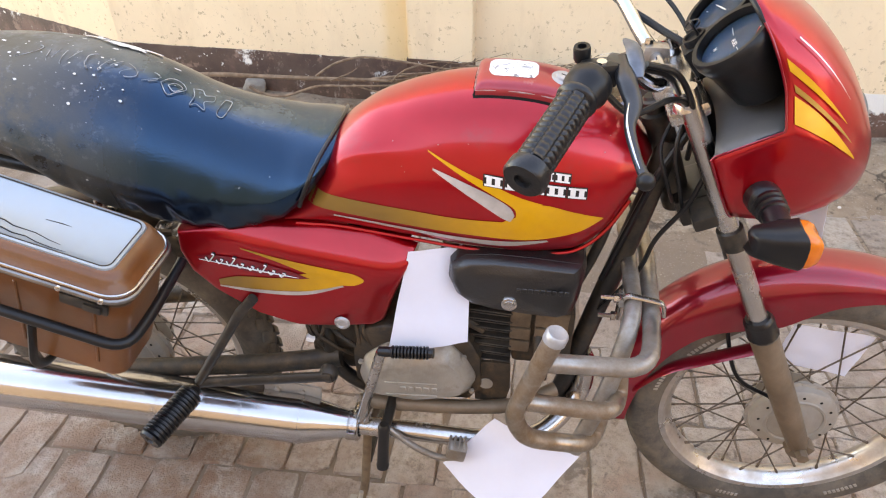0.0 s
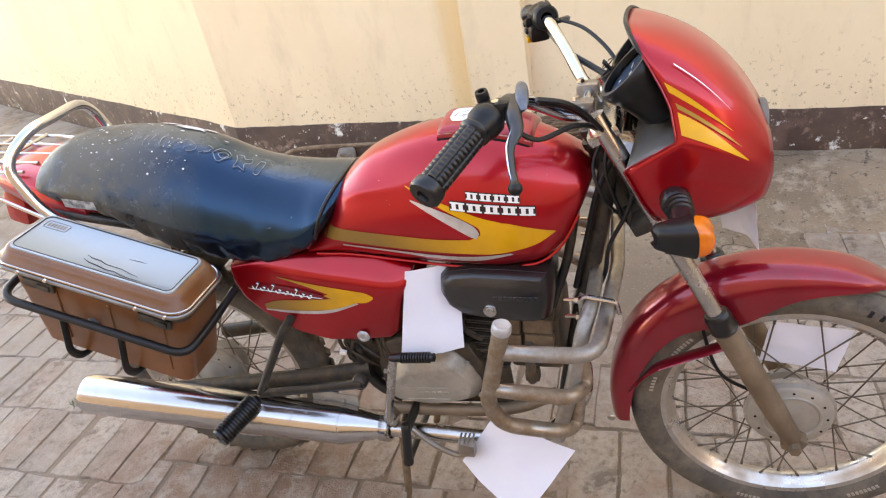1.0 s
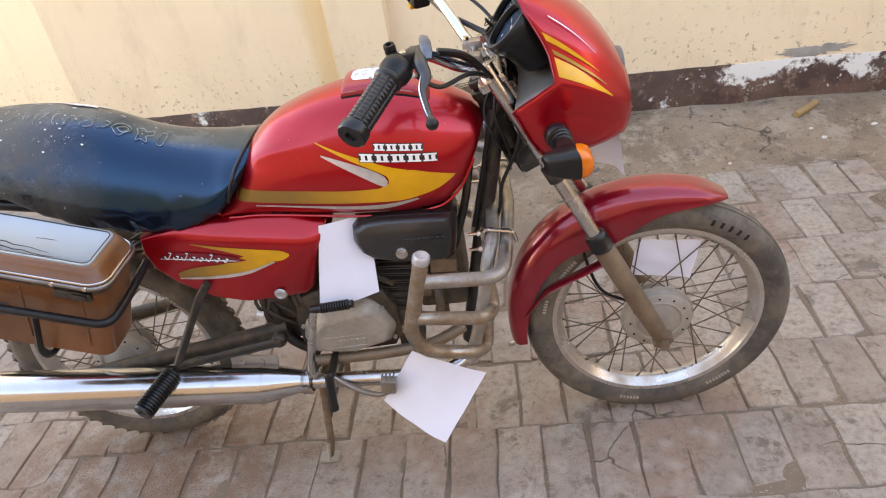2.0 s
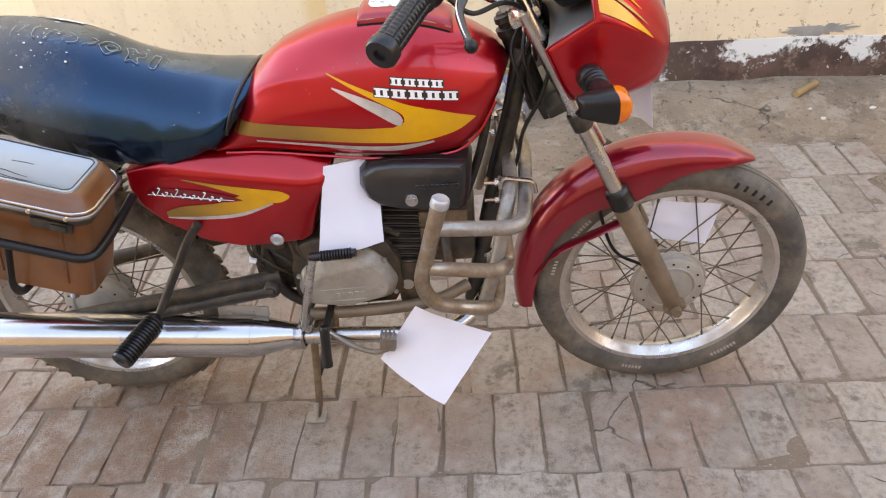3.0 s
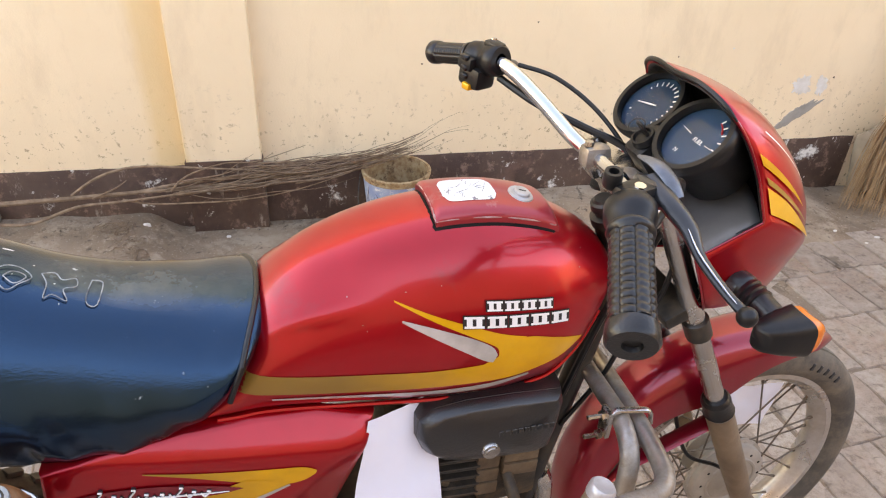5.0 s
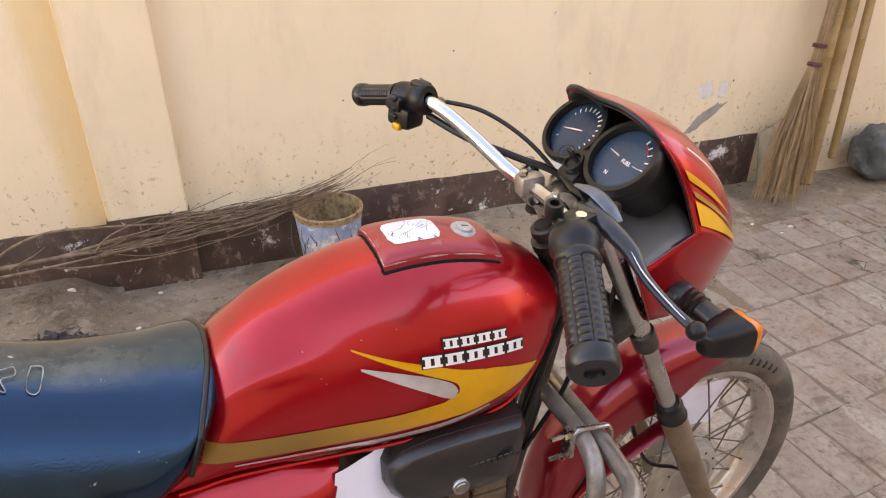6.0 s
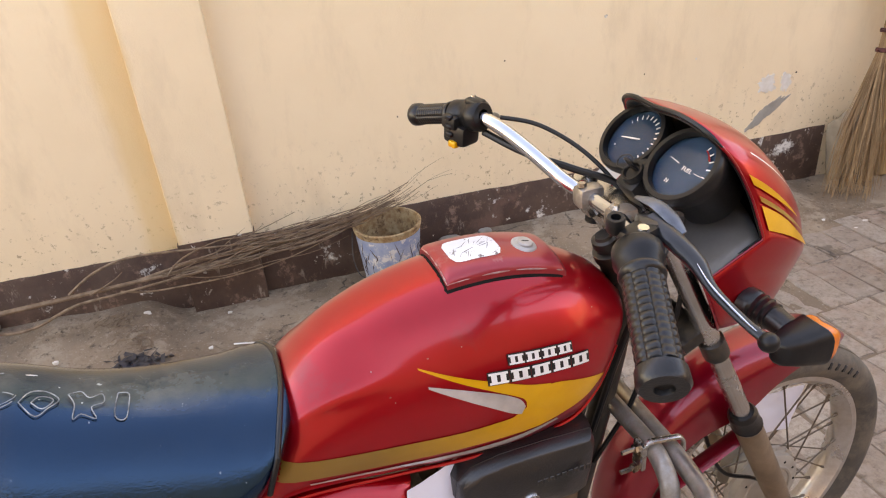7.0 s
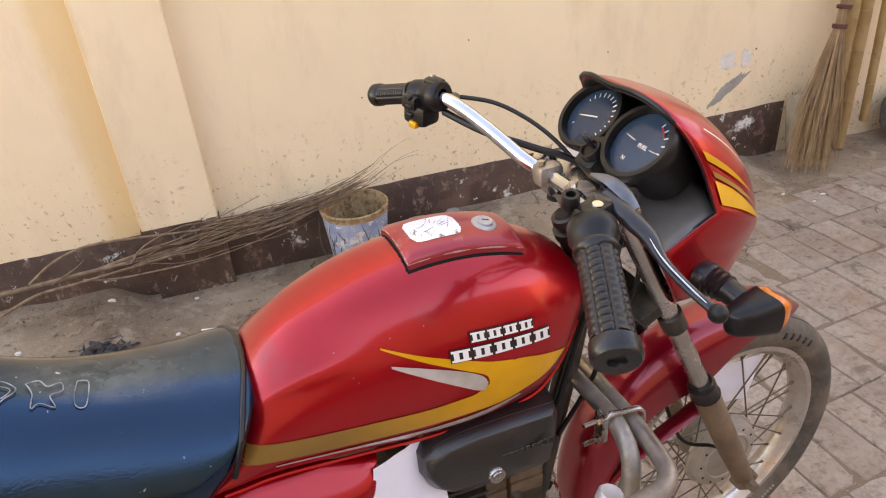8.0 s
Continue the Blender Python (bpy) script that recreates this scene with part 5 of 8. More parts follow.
lathe(bm, [(0.0, 0.012), (0.012, 0.012), (0.014, 0.008), (0.019, 0.006), (0.020, -0.004), (0.0165, -0.006), (0.0165, -0.014), (0.024, -0.016), (0.024, -0.030), (0.021, -0.034), (0.021, -0.160), (0.025, -0.165), (0.025, -0.185), (0.0, -0.185)], (0.256, 0, 0.935), (-0.36, 0, 0.93), 20)
part("steering_head", bm, FRAME, bike)

# handlebar with grips
BAR = [(0.137, -0.255, 1.058), (0.150, -0.20, 1.068), (0.182, -0.14, 1.046), (0.230, -0.085, 1.000), (0.252, -0.05, 0.990), (0.252, 0.05, 0.990), (0.236, 0.085, 1.002), (0.204, 0.14, 1.040), (0.174, 0.19, 1.070), (0.152, 0.235, 1.078), (0.140, 0.262, 1.074)]
bm = bmesh.new()
tube(bm, spline([(0.078, -0.372, 1.018)] + BAR + [(0.099, 0.362, 1.052)], 5), 0.0108, 14)
bar = part("handlebar", bm, CHROME, bike, "chrome handlebar bent up at both ends")
for s in (-1, 1):
    bm = bmesh.new()
    block(bm, (0.040, 0.030, 0.032), Matrix.Translation((0.252, s * 0.042, 0.991)), 0.009)
    part("bar_clamp", bm, GUARD, bar, "cast metal handlebar clamp")
    bm = bmesh.new()
    lathe(bm, [(0.0, 0.006), (0.006, 0.006), (0.007, 0.0)], (0.241, s * 0.042, 1.007), (0, 0, 1), 6)
    part("clamp_bolt", bm, CHROME_DULL, bar)


def grip(a, b, label, slim=1.0):
    """A rubber grip with end flanges and staggered rounded pads between grooves."""
    a, b = Vector(a), Vector(b)
    ax, ln = (b - a).normalized(), (b - a).length
    s = ax.cross(Vector((0, 0, 1))).normalized()
    u = ax.cross(s)
    bm = bmesh.new()
    flange = [(0.0115, 0.0), (0.0230, 0.0), (0.0240, 0.003), (0.0230, 0.007), (0.0192, 0.009)]
    tip = [(0.0195, ln - 0.021), (0.0236, ln - 0.018), (0.0242, ln - 0.004), (0.0212, ln), (0.0095, ln), (0.0080, ln - 0.005), (0.0005, ln - 0.005)]
    rows, around = 12, 8
    body = [(None, 0.010 + (ln - 0.032) * k / (rows * 5)) for k in range(rows * 5 + 1)]
    rings = []
    for r, h in flange + body + tip:
        ring = []
        for k in range(64):
            th = 2 * math.pi * k / 64
            rr = r
            if rr is None:
                v = (h - 0.010) / (ln - 0.032) * rows
                col = th / (2 * math.pi) * around
                v += 0.5 * (int(col) % 2)
                pv, pc = abs(v - int(v) - 0.5) * 2, abs(col - int(col) - 0.5) * 2
                rr = 0.0188 + 0.0026 * (1 - pv**4) * (1 - pc**6)
            ring.append(a + ax * h + slim * rr * (math.cos(th) * s + math.sin(th) * u))
        rings.append(ring)
    return part("grip", loft(rings), RUBBER, bar, label, 50)


grip((0.128, -0.262, 1.055), (0.075, -0.376, 1.015), "ribbed black rubber throttle grip")
grip((0.138, 0.276, 1.071), (0.100, 0.366, 1.051), "ribbed black rubber grip", 0.80)
bm = bmesh.new()
lathe(bm, [(0.012, -0.004), (0.024, -0.004), (0.0265, 0.0), (0.0265, 0.016), (0.024, 0.020), (0.0225, 0.030), (0.021, 0.034), (0.012, 0.034)], (0.142, -0.233, 1.062), (-0.42, -0.85, -0.28), 24)
block(bm, (0.04, 0.03, 0.03), Matrix.Translation((0.150, -0.222, 1.068)) @ pose(0, 0, 0, 0, 0, 20), 0.008)
part("throttle_housing", bm, BLACK, bar, "black throttle housing with worn edges")
bm = bmesh.new()
lathe(bm, [(0.0, 0.008), (0.0050, 0.008), (0.0055, 0.015), (0.0090, 0.015), (0.0100, 0.012), (0.0100, 0.0), (0.008, -0.004)], (0.131, -0.208, 1.080), (-0.1, -0.2, 1), 18)
part("mirror_boss", bm, BLACK, bar)
bm = bmesh.new()
lathe(bm, [(0.0, 0.007), (0.006, 0.007), (0.0068, 0.004), (0.0068, 0.0)], (0.152, -0.226, 1.078), (0, -0.15, 1), 8)
part("bolt", bm, CHROME, bar)
bm = bmesh.new()
block(bm, (0.036, 0.030, 0.022), Matrix.Translation((0.174, -0.212, 1.072)) @ pose(0, 0, 0, 0, 10, -20), 0.008)
tube(bm, spline([(0.178, -0.205, 1.078), (0.180, -0.243, 1.068), (0.187, -0.268, 1.055), (0.183, -0.300, 1.042), (0.190, -0.334, 1.026), (0.197, -0.356, 1.017)], 6), [0.0125, 0.0120, 0.0115, 0.0100, 0.0064, 0.0058, 0.0056, 0.0064], 12, True, 0.72)
lever = part("brake_lever", bm, LEVERPAINT, bar, "black and polished brake lever with a ball end")
bm = bmesh.new()
bmesh.ops.create_icosphere(bm, subdivisions=3, radius=0.0098, matrix=Matrix.Translation((0.198, -0.362, 1.015)))
part("lever_ball", bm, BLACK, lever)
bm = bmesh.new()
tube(bm, spline([(0.1815, -0.276, 1.0590), (0.1790, -0.302, 1.0475), (0.1860, -0.334, 1.0315), (0.1920, -0.352, 1.0230)], 4), [0.0004, 0.0014, 0.0014, 0.0004], 8)
part("lever_edge", bm, CHROME, lever)
bm = bmesh.new()
tube(bm, spline([(0.180, -0.172, 1.090), (0.186, -0.196, 1.091), (0.190, -0.218, 1.084), (0.194, -0.238, 1.072)], 4), [0.003, 0.0080, 0.0098, 0.0090, 0.004], 14, True, 0.45)
part("lever_bracket", bm, LEVERMETAL, bar, "dull grey metal cap over the lever pivot")
SWITCH = Matrix.Translation((0.150, 0.240, 1.074)) @ pose(0, 0, 0, 8, 0, 24)
bm = bmesh.new()
lathe(bm, [(0.011, -0.034), (0.021, -0.034), (0.0245, -0.030), (0.0250, -0.012), (0.0235, -0.010), (0.0235, 0.006), (0.0245, 0.008), (0.0240, 0.026), (0.0200, 0.030), (0.011, 0.030)], (0.150, 0.240, 1.075), (-0.40, 0.90, -0.12), 26)
block(bm, (0.040, 0.046, 0.034), SWITCH @ Matrix.Translation((-0.010, 0.004, -0.026)), 0.008)
block(bm, (0.026, 0.030, 0.022), SWITCH @ Matrix.Translation((-0.022, 0.012, -0.006)), 0.006)
block(bm, (0.022, 0.028, 0.012), SWITCH @ Matrix.Translation((0.002, -0.012, 0.026)), 0.004)
switch = part("switch_box", bm, BLACK, bar, "black switch housing at the clutch side")
for dx, dz in ((-0.034, 0.004), (-0.032, -0.012), (-0.030, -0.026)):
    bm = bmesh.new()
    block(bm, (0.010, 0.013, 0.009), SWITCH @ Matrix.Translation((dx, 0.010, dz)), 0.002, 1)
    part("switch_button", bm, RUBBER, switch)
bm = bmesh.new()
block(bm, (0.013, 0.016, 0.011), SWITCH @ Matrix.Translation((-0.028, 0.002, -0.040)), 0.003)
part("horn_button", bm, YELLOW, switch, "small yellow switch button")
for q in ((0.006, -0.004, 0.026), (0.004, 0.018, -0.040)):
    bm = bmesh.new()
    lathe(bm, [(0.0, 0.008), (0.0045, 0.008), (0.005, 0.0)], SWITCH @ Vector(q), (0.1, 0, 1 if q[2] > 0 else -1), 8)
    part("bolt", bm, CHROME_DULL, switch)
bm = bmesh.new()
tube(bm, spline([(0.178, 0.205, 1.072), (0.196, 0.240, 1.066), (0.190, 0.295, 1.054), (0.180, 0.345, 1.040)], 5), [0.008, 0.007, 0.006, 0.006], 10, True, 0.7)
part("clutch_lever", bm, BLACK, bar)

# cables
for pts, r in (([(0.205, -0.195, 1.070), (0.245, -0.168, 1.050), (0.275, -0.128, 1.005), (0.300, -0.085, 0.945), (0.31, -0.05, 0.87)], 0.0042),
               ([(0.205, -0.185, 1.060), (0.240, -0.155, 1.040), (0.265, -0.110, 1.000), (0.290, -0.065, 0.95), (0.30, -0.04, 0.88)], 0.0036),
               ([(0.165, -0.205, 1.035), (0.20, -0.19, 1.005), (0.25, -0.145, 1.005), (0.285, -0.10, 0.975), (0.305, -0.06, 0.91)], 0.0042),
               ([(0.165, 0.215, 1.052), (0.205, 0.15, 1.030), (0.26, 0.10, 1.01), (0.315, 0.05, 0.985), (0.32, 0.02, 0.92)], 0.0058),
               ([(0.190, 0.205, 1.074), (0.240, 0.17, 1.062), (0.29, 0.12, 1.025), (0.32, 0.06, 0.975), (0.315, 0.0, 0.93)], 0.0036),
               ([(0.34, -0.075, 0.90), (0.32, -0.085, 0.82), (0.285, -0.075, 0.74), (0.27, -0.06, 0.66), (0.22, -0.05, 0.56)], 0.0040),
               ([(0.31, -0.055, 0.93), (0.27, -0.065, 0.85), (0.245, -0.055, 0.75), (0.215, -0.05, 0.63)], 0.0055),
               ([(0.43, -0.02, 0.62), (0.455, -0.045, 0.50), (0.485, -0.060, 0.43), (0.545, -0.065, 0.395), (0.575, -0.06, 0.37)], 0.0038),
               ([(0.30, -0.045, 0.96), (0.285, -0.075, 0.90), (0.30, -0.085, 0.84), (0.315, -0.07, 0.79)], 0.0035),
               ([(0.29, -0.04, 0.95), (0.265, -0.07, 0.90), (0.28, -0.09, 0.85), (0.30, -0.06, 0.80)], 0.003)):
    bm = bmesh.new()
    tube(bm, spline(pts, 6), r, 8)
    part("cable", bm, BLACK, bike)


# instrument pods
def pod(y, lean, label):
    c, ax = Vector((0.340 if y > 0 else 0.332, y, 1.053)), Vector((-0.70, -0.06, 0.71)).normalized()
    c = c + Vector((0, 0, 0.0))
    bm = bmesh.new()
    lathe(bm, [(0.0, -0.086), (0.036, -0.084), (0.046, -0.072), (0.050, -0.020), (0.053, -0.013), (0.0565, 0.0), (0.0565, 0.009), (0.054, 0.013), (0.0475, 0.013), (0.0460, 0.004)], c, ax, 44)
    p_ = part("instrument", bm, BLACK, bike, label)
    bm = bmesh.new()
    lathe(bm, [(0.0, 0.0), (0.0475, 0.0), (0.0475, -0.002)], c, ax, 40)
    part("dial", bm, DIAL, p_)
    side = ax.cross(Vector((0, 1, 0))).normalized()
    for k in range(19 if y > 0 else 5):
        a = radians(-125 + 250 * k / 18) if y > 0 else radians(20 + 18 * k)
        d = math.sin(a) * Vector((0, -1, 0)) + math.cos(a) * -side
        bm = bmesh.new()
        tube(bm, [c + ax * 0.0012 + d * 0.034, c + ax * 0.0012 + d * 0.0405], 0.0009, 4)
        part("dial_tick", bm, WHITE_D, p_)
    bm = bmesh.new()
    a = radians(78 if y > 0 else 98)
    d = math.sin(a) * Vector((0, -1, 0)) + math.cos(a) * -side
    near_r, far_r = (-0.010, 0.028) if y > 0 else (0.012, 0.033)
    tube(bm, [c + ax * 0.0028 - d * (near_r + (far_r - near_r) * s) for s in (0, 0.4, 1)], [0.0010, 0.0013, 0.0007] if y > 0 else [0.0005, 0.0007, 0.0004], 5)
    part("needle", bm, WHITE_D, p_, "thin pale needle")
    bm = bmesh.new()
    lathe(bm, [(0.0, 0.0095), (0.03, 0.0088), (0.0483, 0.0070), (0.0483, 0.0058), (0.03, 0.0072), (0.0, 0.0080)], c, ax, 40)
    gl = part("dial_glass", bm, GLASS, p_)
    gl.visible_shadow = False
    return p_, c, ax, side


speedo, *_ = pod(0.060, 0, "round black speedometer with dusty glass")
fuel, FC, FAX, FS = pod(-0.063, 0, "round black fuel gauge with dusty glass")


def words(body, size, centre, ax, right, material, parent):
    cu = bpy.data.curves.new("dial_text", "FONT")
    cu.body, cu.size, cu.extrude, cu.align_x, cu.align_y = body, size, 0.0002, "CENTER", "CENTER"
    tmp = bpy.data.objects.new("tmp", cu)
    me = bpy.data.meshes.new_from_object(tmp)
    bpy.data.objects.remove(tmp)
    ob = new("dial_text", me)
    me.materials.append(material)
    ob.parent = parent
    up = ax.cross(right)
    ob.matrix_local = Matrix.Translation(centre) @ Matrix((right, up, ax)).transposed().to_4x4()
    return ob


RIGHT = Vector((0, -1, 0))
words("FUEL", 0.0085, FC + FAX * 0.0014 + RIGHT * 0.006 + FS * 0.002, FAX, RIGHT, WHITE_D, fuel)
words("N", 0.0085, FC + FAX * 0.0014 - RIGHT * 0.012 + FS * 0.026, FAX, RIGHT, WHITE_D, fuel)
bm = bmesh.new()
tube(bm, [FC + FAX * 0.0014 + RIGHT * 0.020 + FS * 0.002, FC + FAX * 0.0014 + RIGHT * 0.033 + FS * 0.002], 0.0004, 4)
part("dial_line", bm, WHITE_D, fuel)
bm = bmesh.new()
tube(bm, [FC + FAX * 0.0014 + 0.034 * (math.sin(a) * RIGHT - math.cos(a) * FS) for a in np.linspace(0.35, 0.9, 8)], 0.0012, 4)
part("dial_band", bm, RED, fuel, "small red warning band")
bm = bmesh.new()
block(bm, (0.055, 0.045, 0.05), Matrix.Translation((0.315, 0, 1.012)) @ pose(0, 0, 0, 0, -38, 0), 0.01)
lathe(bm, [(0.0, 0.006), (0.011, 0.006), (0.013, 0.010), (0.016, 0.010), (0.017, 0.0)], (0.297, -0.004, 1.030), (-0.62, 0, 0.78), 20)
ign = part("ignition_lock", bm, BLACK, bike, "black ignition lock between the dials")
bm = bmesh.new()
tube(bm, [Vector((0.290, 0.012, 1.046)) + 0.014 * (math.cos(a) * Vector((0, 1, 0)) + math.sin(a) * Vector((0.6, 0, 0.5))) for a in np.linspace(0, 6.1, 18)], 0.0011, 5)
block(bm, (0.004, 0.016, 0.024), Matrix.Translation((0.291, -0.002, 1.046)) @ pose(0, 0, 0, 0, -38, 0), 0.0015, 1)
part("key", bm, BLACK, ign)


# cowl round the headlamp
STATIONS = [  # rear edge, control, front ring
    ((0.322, 0.0, 1.122), (0.455, 0.0, 1.110), (0.526, 0.0, 0.962)),
    ((0.326, 0.052, 1.122), (0.460, 0.058, 1.095), (0.531, 0.035, 0.957)),
    ((0.338, 0.092, 1.107), (0.466, 0.104, 1.064), (0.538, 0.062, 0.935)),
    ((0.362, 0.117, 1.072), (0.478, 0.128, 1.022), (0.541, 0.075, 0.910)),
    ((0.389, 0.131, 1.015), (0.490, 0.134, 0.975), (0.542, 0.078, 0.892)),
    ((0.397, 0.148, 0.971), (0.495, 0.146, 0.938), (0.542, 0.078, 0.876)),
    ((0.318, 0.136, 0.920), (0.465, 0.152, 0.895), (0.539, 0.073, 0.850)),
    ((0.345, 0.134, 0.862), (0.465, 0.146, 0.850), (0.535, 0.062, 0.828)),
    ((0.370, 0.118, 0.818), (0.462, 0.128, 0.815), (0.528, 0.045, 0.812)),
    ((0.400, 0.060, 0.808), (0.460, 0.060, 0.806), (0.524, 0.0, 0.808)),
]


def cowl(u, v, s=-1, inset=0.0):
    k = min(max(u, 0.0), len(STATIONS) - 1.0001)
    i = int(k)
    f = k - i
    mirror = lambda q: Vector((q[0], -q[1], q[2]))
    abc = []
    for j in range(3):
        p0 = mirror(STATIONS[1][j]) if i == 0 else Vector(STATIONS[i - 1][j])
        p1, p2 = Vector(STATIONS[i][j]), Vector(STATIONS[i + 1][j])
        p3 = Vector(STATIONS[min(i + 2, len(STATIONS) - 1)][j])
        if j == 0 and i in (4, 5, 6):
            abc.append(p1.lerp(p2, f))
            continue
        abc.append(0.5 * (2 * p1 + (p2 - p0) * f + (2 * p0 - 5 * p1 + 4 * p2 - p3) * f * f + (3 * p1 - p0 - 3 * p2 + p3) * f**3))
    a, b, c = abc
    q = (1 - v)**2 * a + 2 * v * (1 - v) * b + v * v * c
    if inset:
        n = Vector((q.x - 0.42, q.y, q.z - 0.94))
        n.x *= 0.6
        q = q - n.normalized() * inset
    return Vector((q.x, s * q.y, q.z))


def cowl_mesh(inset, vmax):
    us = [0, 0.33, 0.66, 1, 1.33, 1.66, 2, 2.33, 2.66, 3, 3.33, 3.66, 4, 4.33, 4.66, 4.85, 5, 5.12, 5.3, 5.6, 5.85, 6, 6.15, 6.5, 7, 7.5, 8, 8.5, 9]
    rows = [[cowl(u, vmax * j / 14, -1, inset) for j in range(15)] for u in us[::-1]] + [[cowl(u, vmax * j / 14, 1, inset) for j in range(15)] for u in us[1:]]
    return rows


def shell(rows, thick_rows):
    bm = bmesh.new()
    A = [[bm.verts.new(q) for q in r] for r in rows]
    for a, b in zip(A, A[1:]):
        for j in range(len(a) - 1):
            bm.faces.new((a[j], b[j], b[j + 1], a[j + 1]))
    bmesh.ops.smooth_vert(bm, verts=bm.verts[:], factor=0.12, use_axis_x=True, use_axis_y=True, use_axis_z=True)
    return bm


cowling = part("headlamp_cowl", shell(cowl_mesh(0.0, 1.0), None), RED, bike, "red moulded headlamp cowl with yellow flashes", 60)
sol = cowling.modifiers.new("thickness", "SOLIDIFY")
sol.thickness, sol.offset = 0.003, -1
lining = part("cowl_lining", shell(cowl_mesh(0.006, 0.97), None), BLACK, cowling, "dusty black inside of the cowl", 60)
sol = lining.modifiers.new("thickness", "SOLIDIFY")
sol.thickness = 0.002
bm = bmesh.new()
for s in (-1, 1):
    tube(bm, [cowl(u, 0.0, s) for u in np.linspace(0, 2.7, 30)], [0.0034] * 24 + [0.0028, 0.0022, 0.0018, 0.0014, 0.0010, 0.0006], 7)
part("cowl_rim", bm, BLACK, cowling)
bm = bmesh.new()
for s in (-1, 1):
    tube(bm, [cowl(u, 0.0, s) for u in np.linspace(2.5, 8.8, 56)], 0.0017, 7)
part("cowl_edge", bm, RED_DULL, cowling, "rounded red edge of the cowl")


def cowl_strip(top, bottom, n=22, m=4):
    tl, bl = spline([(u, 0, v) for u, v in top], 8), spline([(u, 0, v) for u, v in bottom], 8)
    bm = bmesh.new()
    grid = []
    for i in range(n + 1):
        k = i / n
        a = tl[min(int(k * (len(tl) - 1)), len(tl) - 2)].lerp(tl[min(int(k * (len(tl) - 1)), len(tl) - 2) + 1], k * (len(tl) - 1) - min(int(k * (len(tl) - 1)), len(tl) - 2))
        b = bl[min(int(k * (len(bl) - 1)), len(bl) - 2)].lerp(bl[min(int(k * (len(bl) - 1)), len(bl) - 2) + 1], k * (len(bl) - 1) - min(int(k * (len(bl) - 1)), len(bl) - 2))
        grid.append([bm.verts.new(cowl(a.lerp(b, j / m).x, a.lerp(b, j / m).z, -1, -0.0035)) for j in range(m + 1)])
    for r0, r1 in zip(grid, grid[1:]):
        for j in range(m):
            bm.faces.new((r0[j], r1[j], r1[j + 1], r0[j + 1]))
    return bm


part("yellow_stripe", cowl_strip([(4.0, 0.05), (4.15, 0.25), (4.5, 0.45), (4.8, 0.62)], [(4.72, 0.05), (4.76, 0.25), (4.82, 0.45), (4.85, 0.62)]), YELLOW, cowling)
part("yellow_stripe", cowl_strip([(3.25, 0.05), (3.40, 0.2), (3.60, 0.36), (3.80, 0.5)], [(3.50, 0.05), (3.63, 0.2), (3.74, 0.36), (3.82, 0.5)]), YELLOW, cowling)
part("gold_stripe", cowl_strip([(3.74, 0.06), (3.86, 0.2), (4.08, 0.42), (4.3, 0.56)], [(3.90, 0.06), (4.02, 0.2), (4.22, 0.42), (4.32, 0.56)]), GOLD, cowling)
# white streak that paints a highlight on the cowl
part("painted_highlight", cowl_strip([(2.35, 0.2), (2.60, 0.38), (2.95, 0.55)], [(2.43, 0.2), (2.66, 0.38), (2.96, 0.55)]), WHITE_D, cowling)
# grey inner panel under the dials
bm = bmesh.new()
grid = []
for k in range(17):
    y = -0.139 + 0.278 * k / 16
    c = (y / 0.139)**2
    a, b = Vector((0.322 + 0.014 * (1 - c), y * 0.985, 0.944 - 0.022 * c)), Vector((0.440 - 0.040 * c, y, 0.985 - 0.021 * c))
    grid.append([bm.verts.new(a.lerp(b, s_) + Vector((0, 0, 0.004 * math.sin(math.pi * s_)))) for s_ in np.linspace(0, 1, 7)])
for r0, r1 in zip(grid, grid[1:]):
    for q in range(6):
        bm.faces.new((r0[q], r1[q], r1[q + 1], r0[q + 1]))
inner = part("inner_panel", bm, GREYP, cowling, "dusty grey plastic panel inside the cowl")
sol = inner.modifiers.new("thickness", "SOLIDIFY")
sol.thickness = 0.003
bm = bmesh.new()
lathe(bm, [(0.0, -0.10), (0.05, -0.085), (0.070, -0.04), (0.078, 0.0), (0.0795, 0.004), (0.0795, 0.010), (0.077, 0.012)], (0.513, 0, 0.888), (0.97, 0, -0.12), 40)
lamp = part("headlamp", bm, BLACK, bike, "round headlamp with clear lens")
bm = bmesh.new()
lathe(bm, [(0.0805, 0.002), (0.0815, 0.005), (0.0815, 0.012), (0.0795, 0.014), (0.077, 0.0135), (0.0765, 0.008)], (0.513, 0, 0.888), (0.97, 0, -0.12), 40)
part("headlamp_rim", bm, GREYP, lamp, "dusty grey headlamp rim")
bm = bmesh.new()
lathe(bm, [(0.0, -0.055), (0.030, -0.046), (0.055, -0.025), (0.0765, 0.006)], (0.513, 0, 0.888), (0.97, 0, -0.12), 40)
part("reflector", bm, STEELTRIM, lamp, "pale bowl reflector")
bm = bmesh.new()
lathe(bm, [(0.0, 0.030), (0.03, 0.028), (0.06, 0.020), (0.078, 0.010), (0.078, 0.007), (0.06, 0.017), (0.03, 0.025), (0.0, 0.027)], (0.513, 0, 0.888), (0.97, 0, -0.12), 40)
part("headlamp_lens", bm, GLASS, lamp).visible_shadow = False


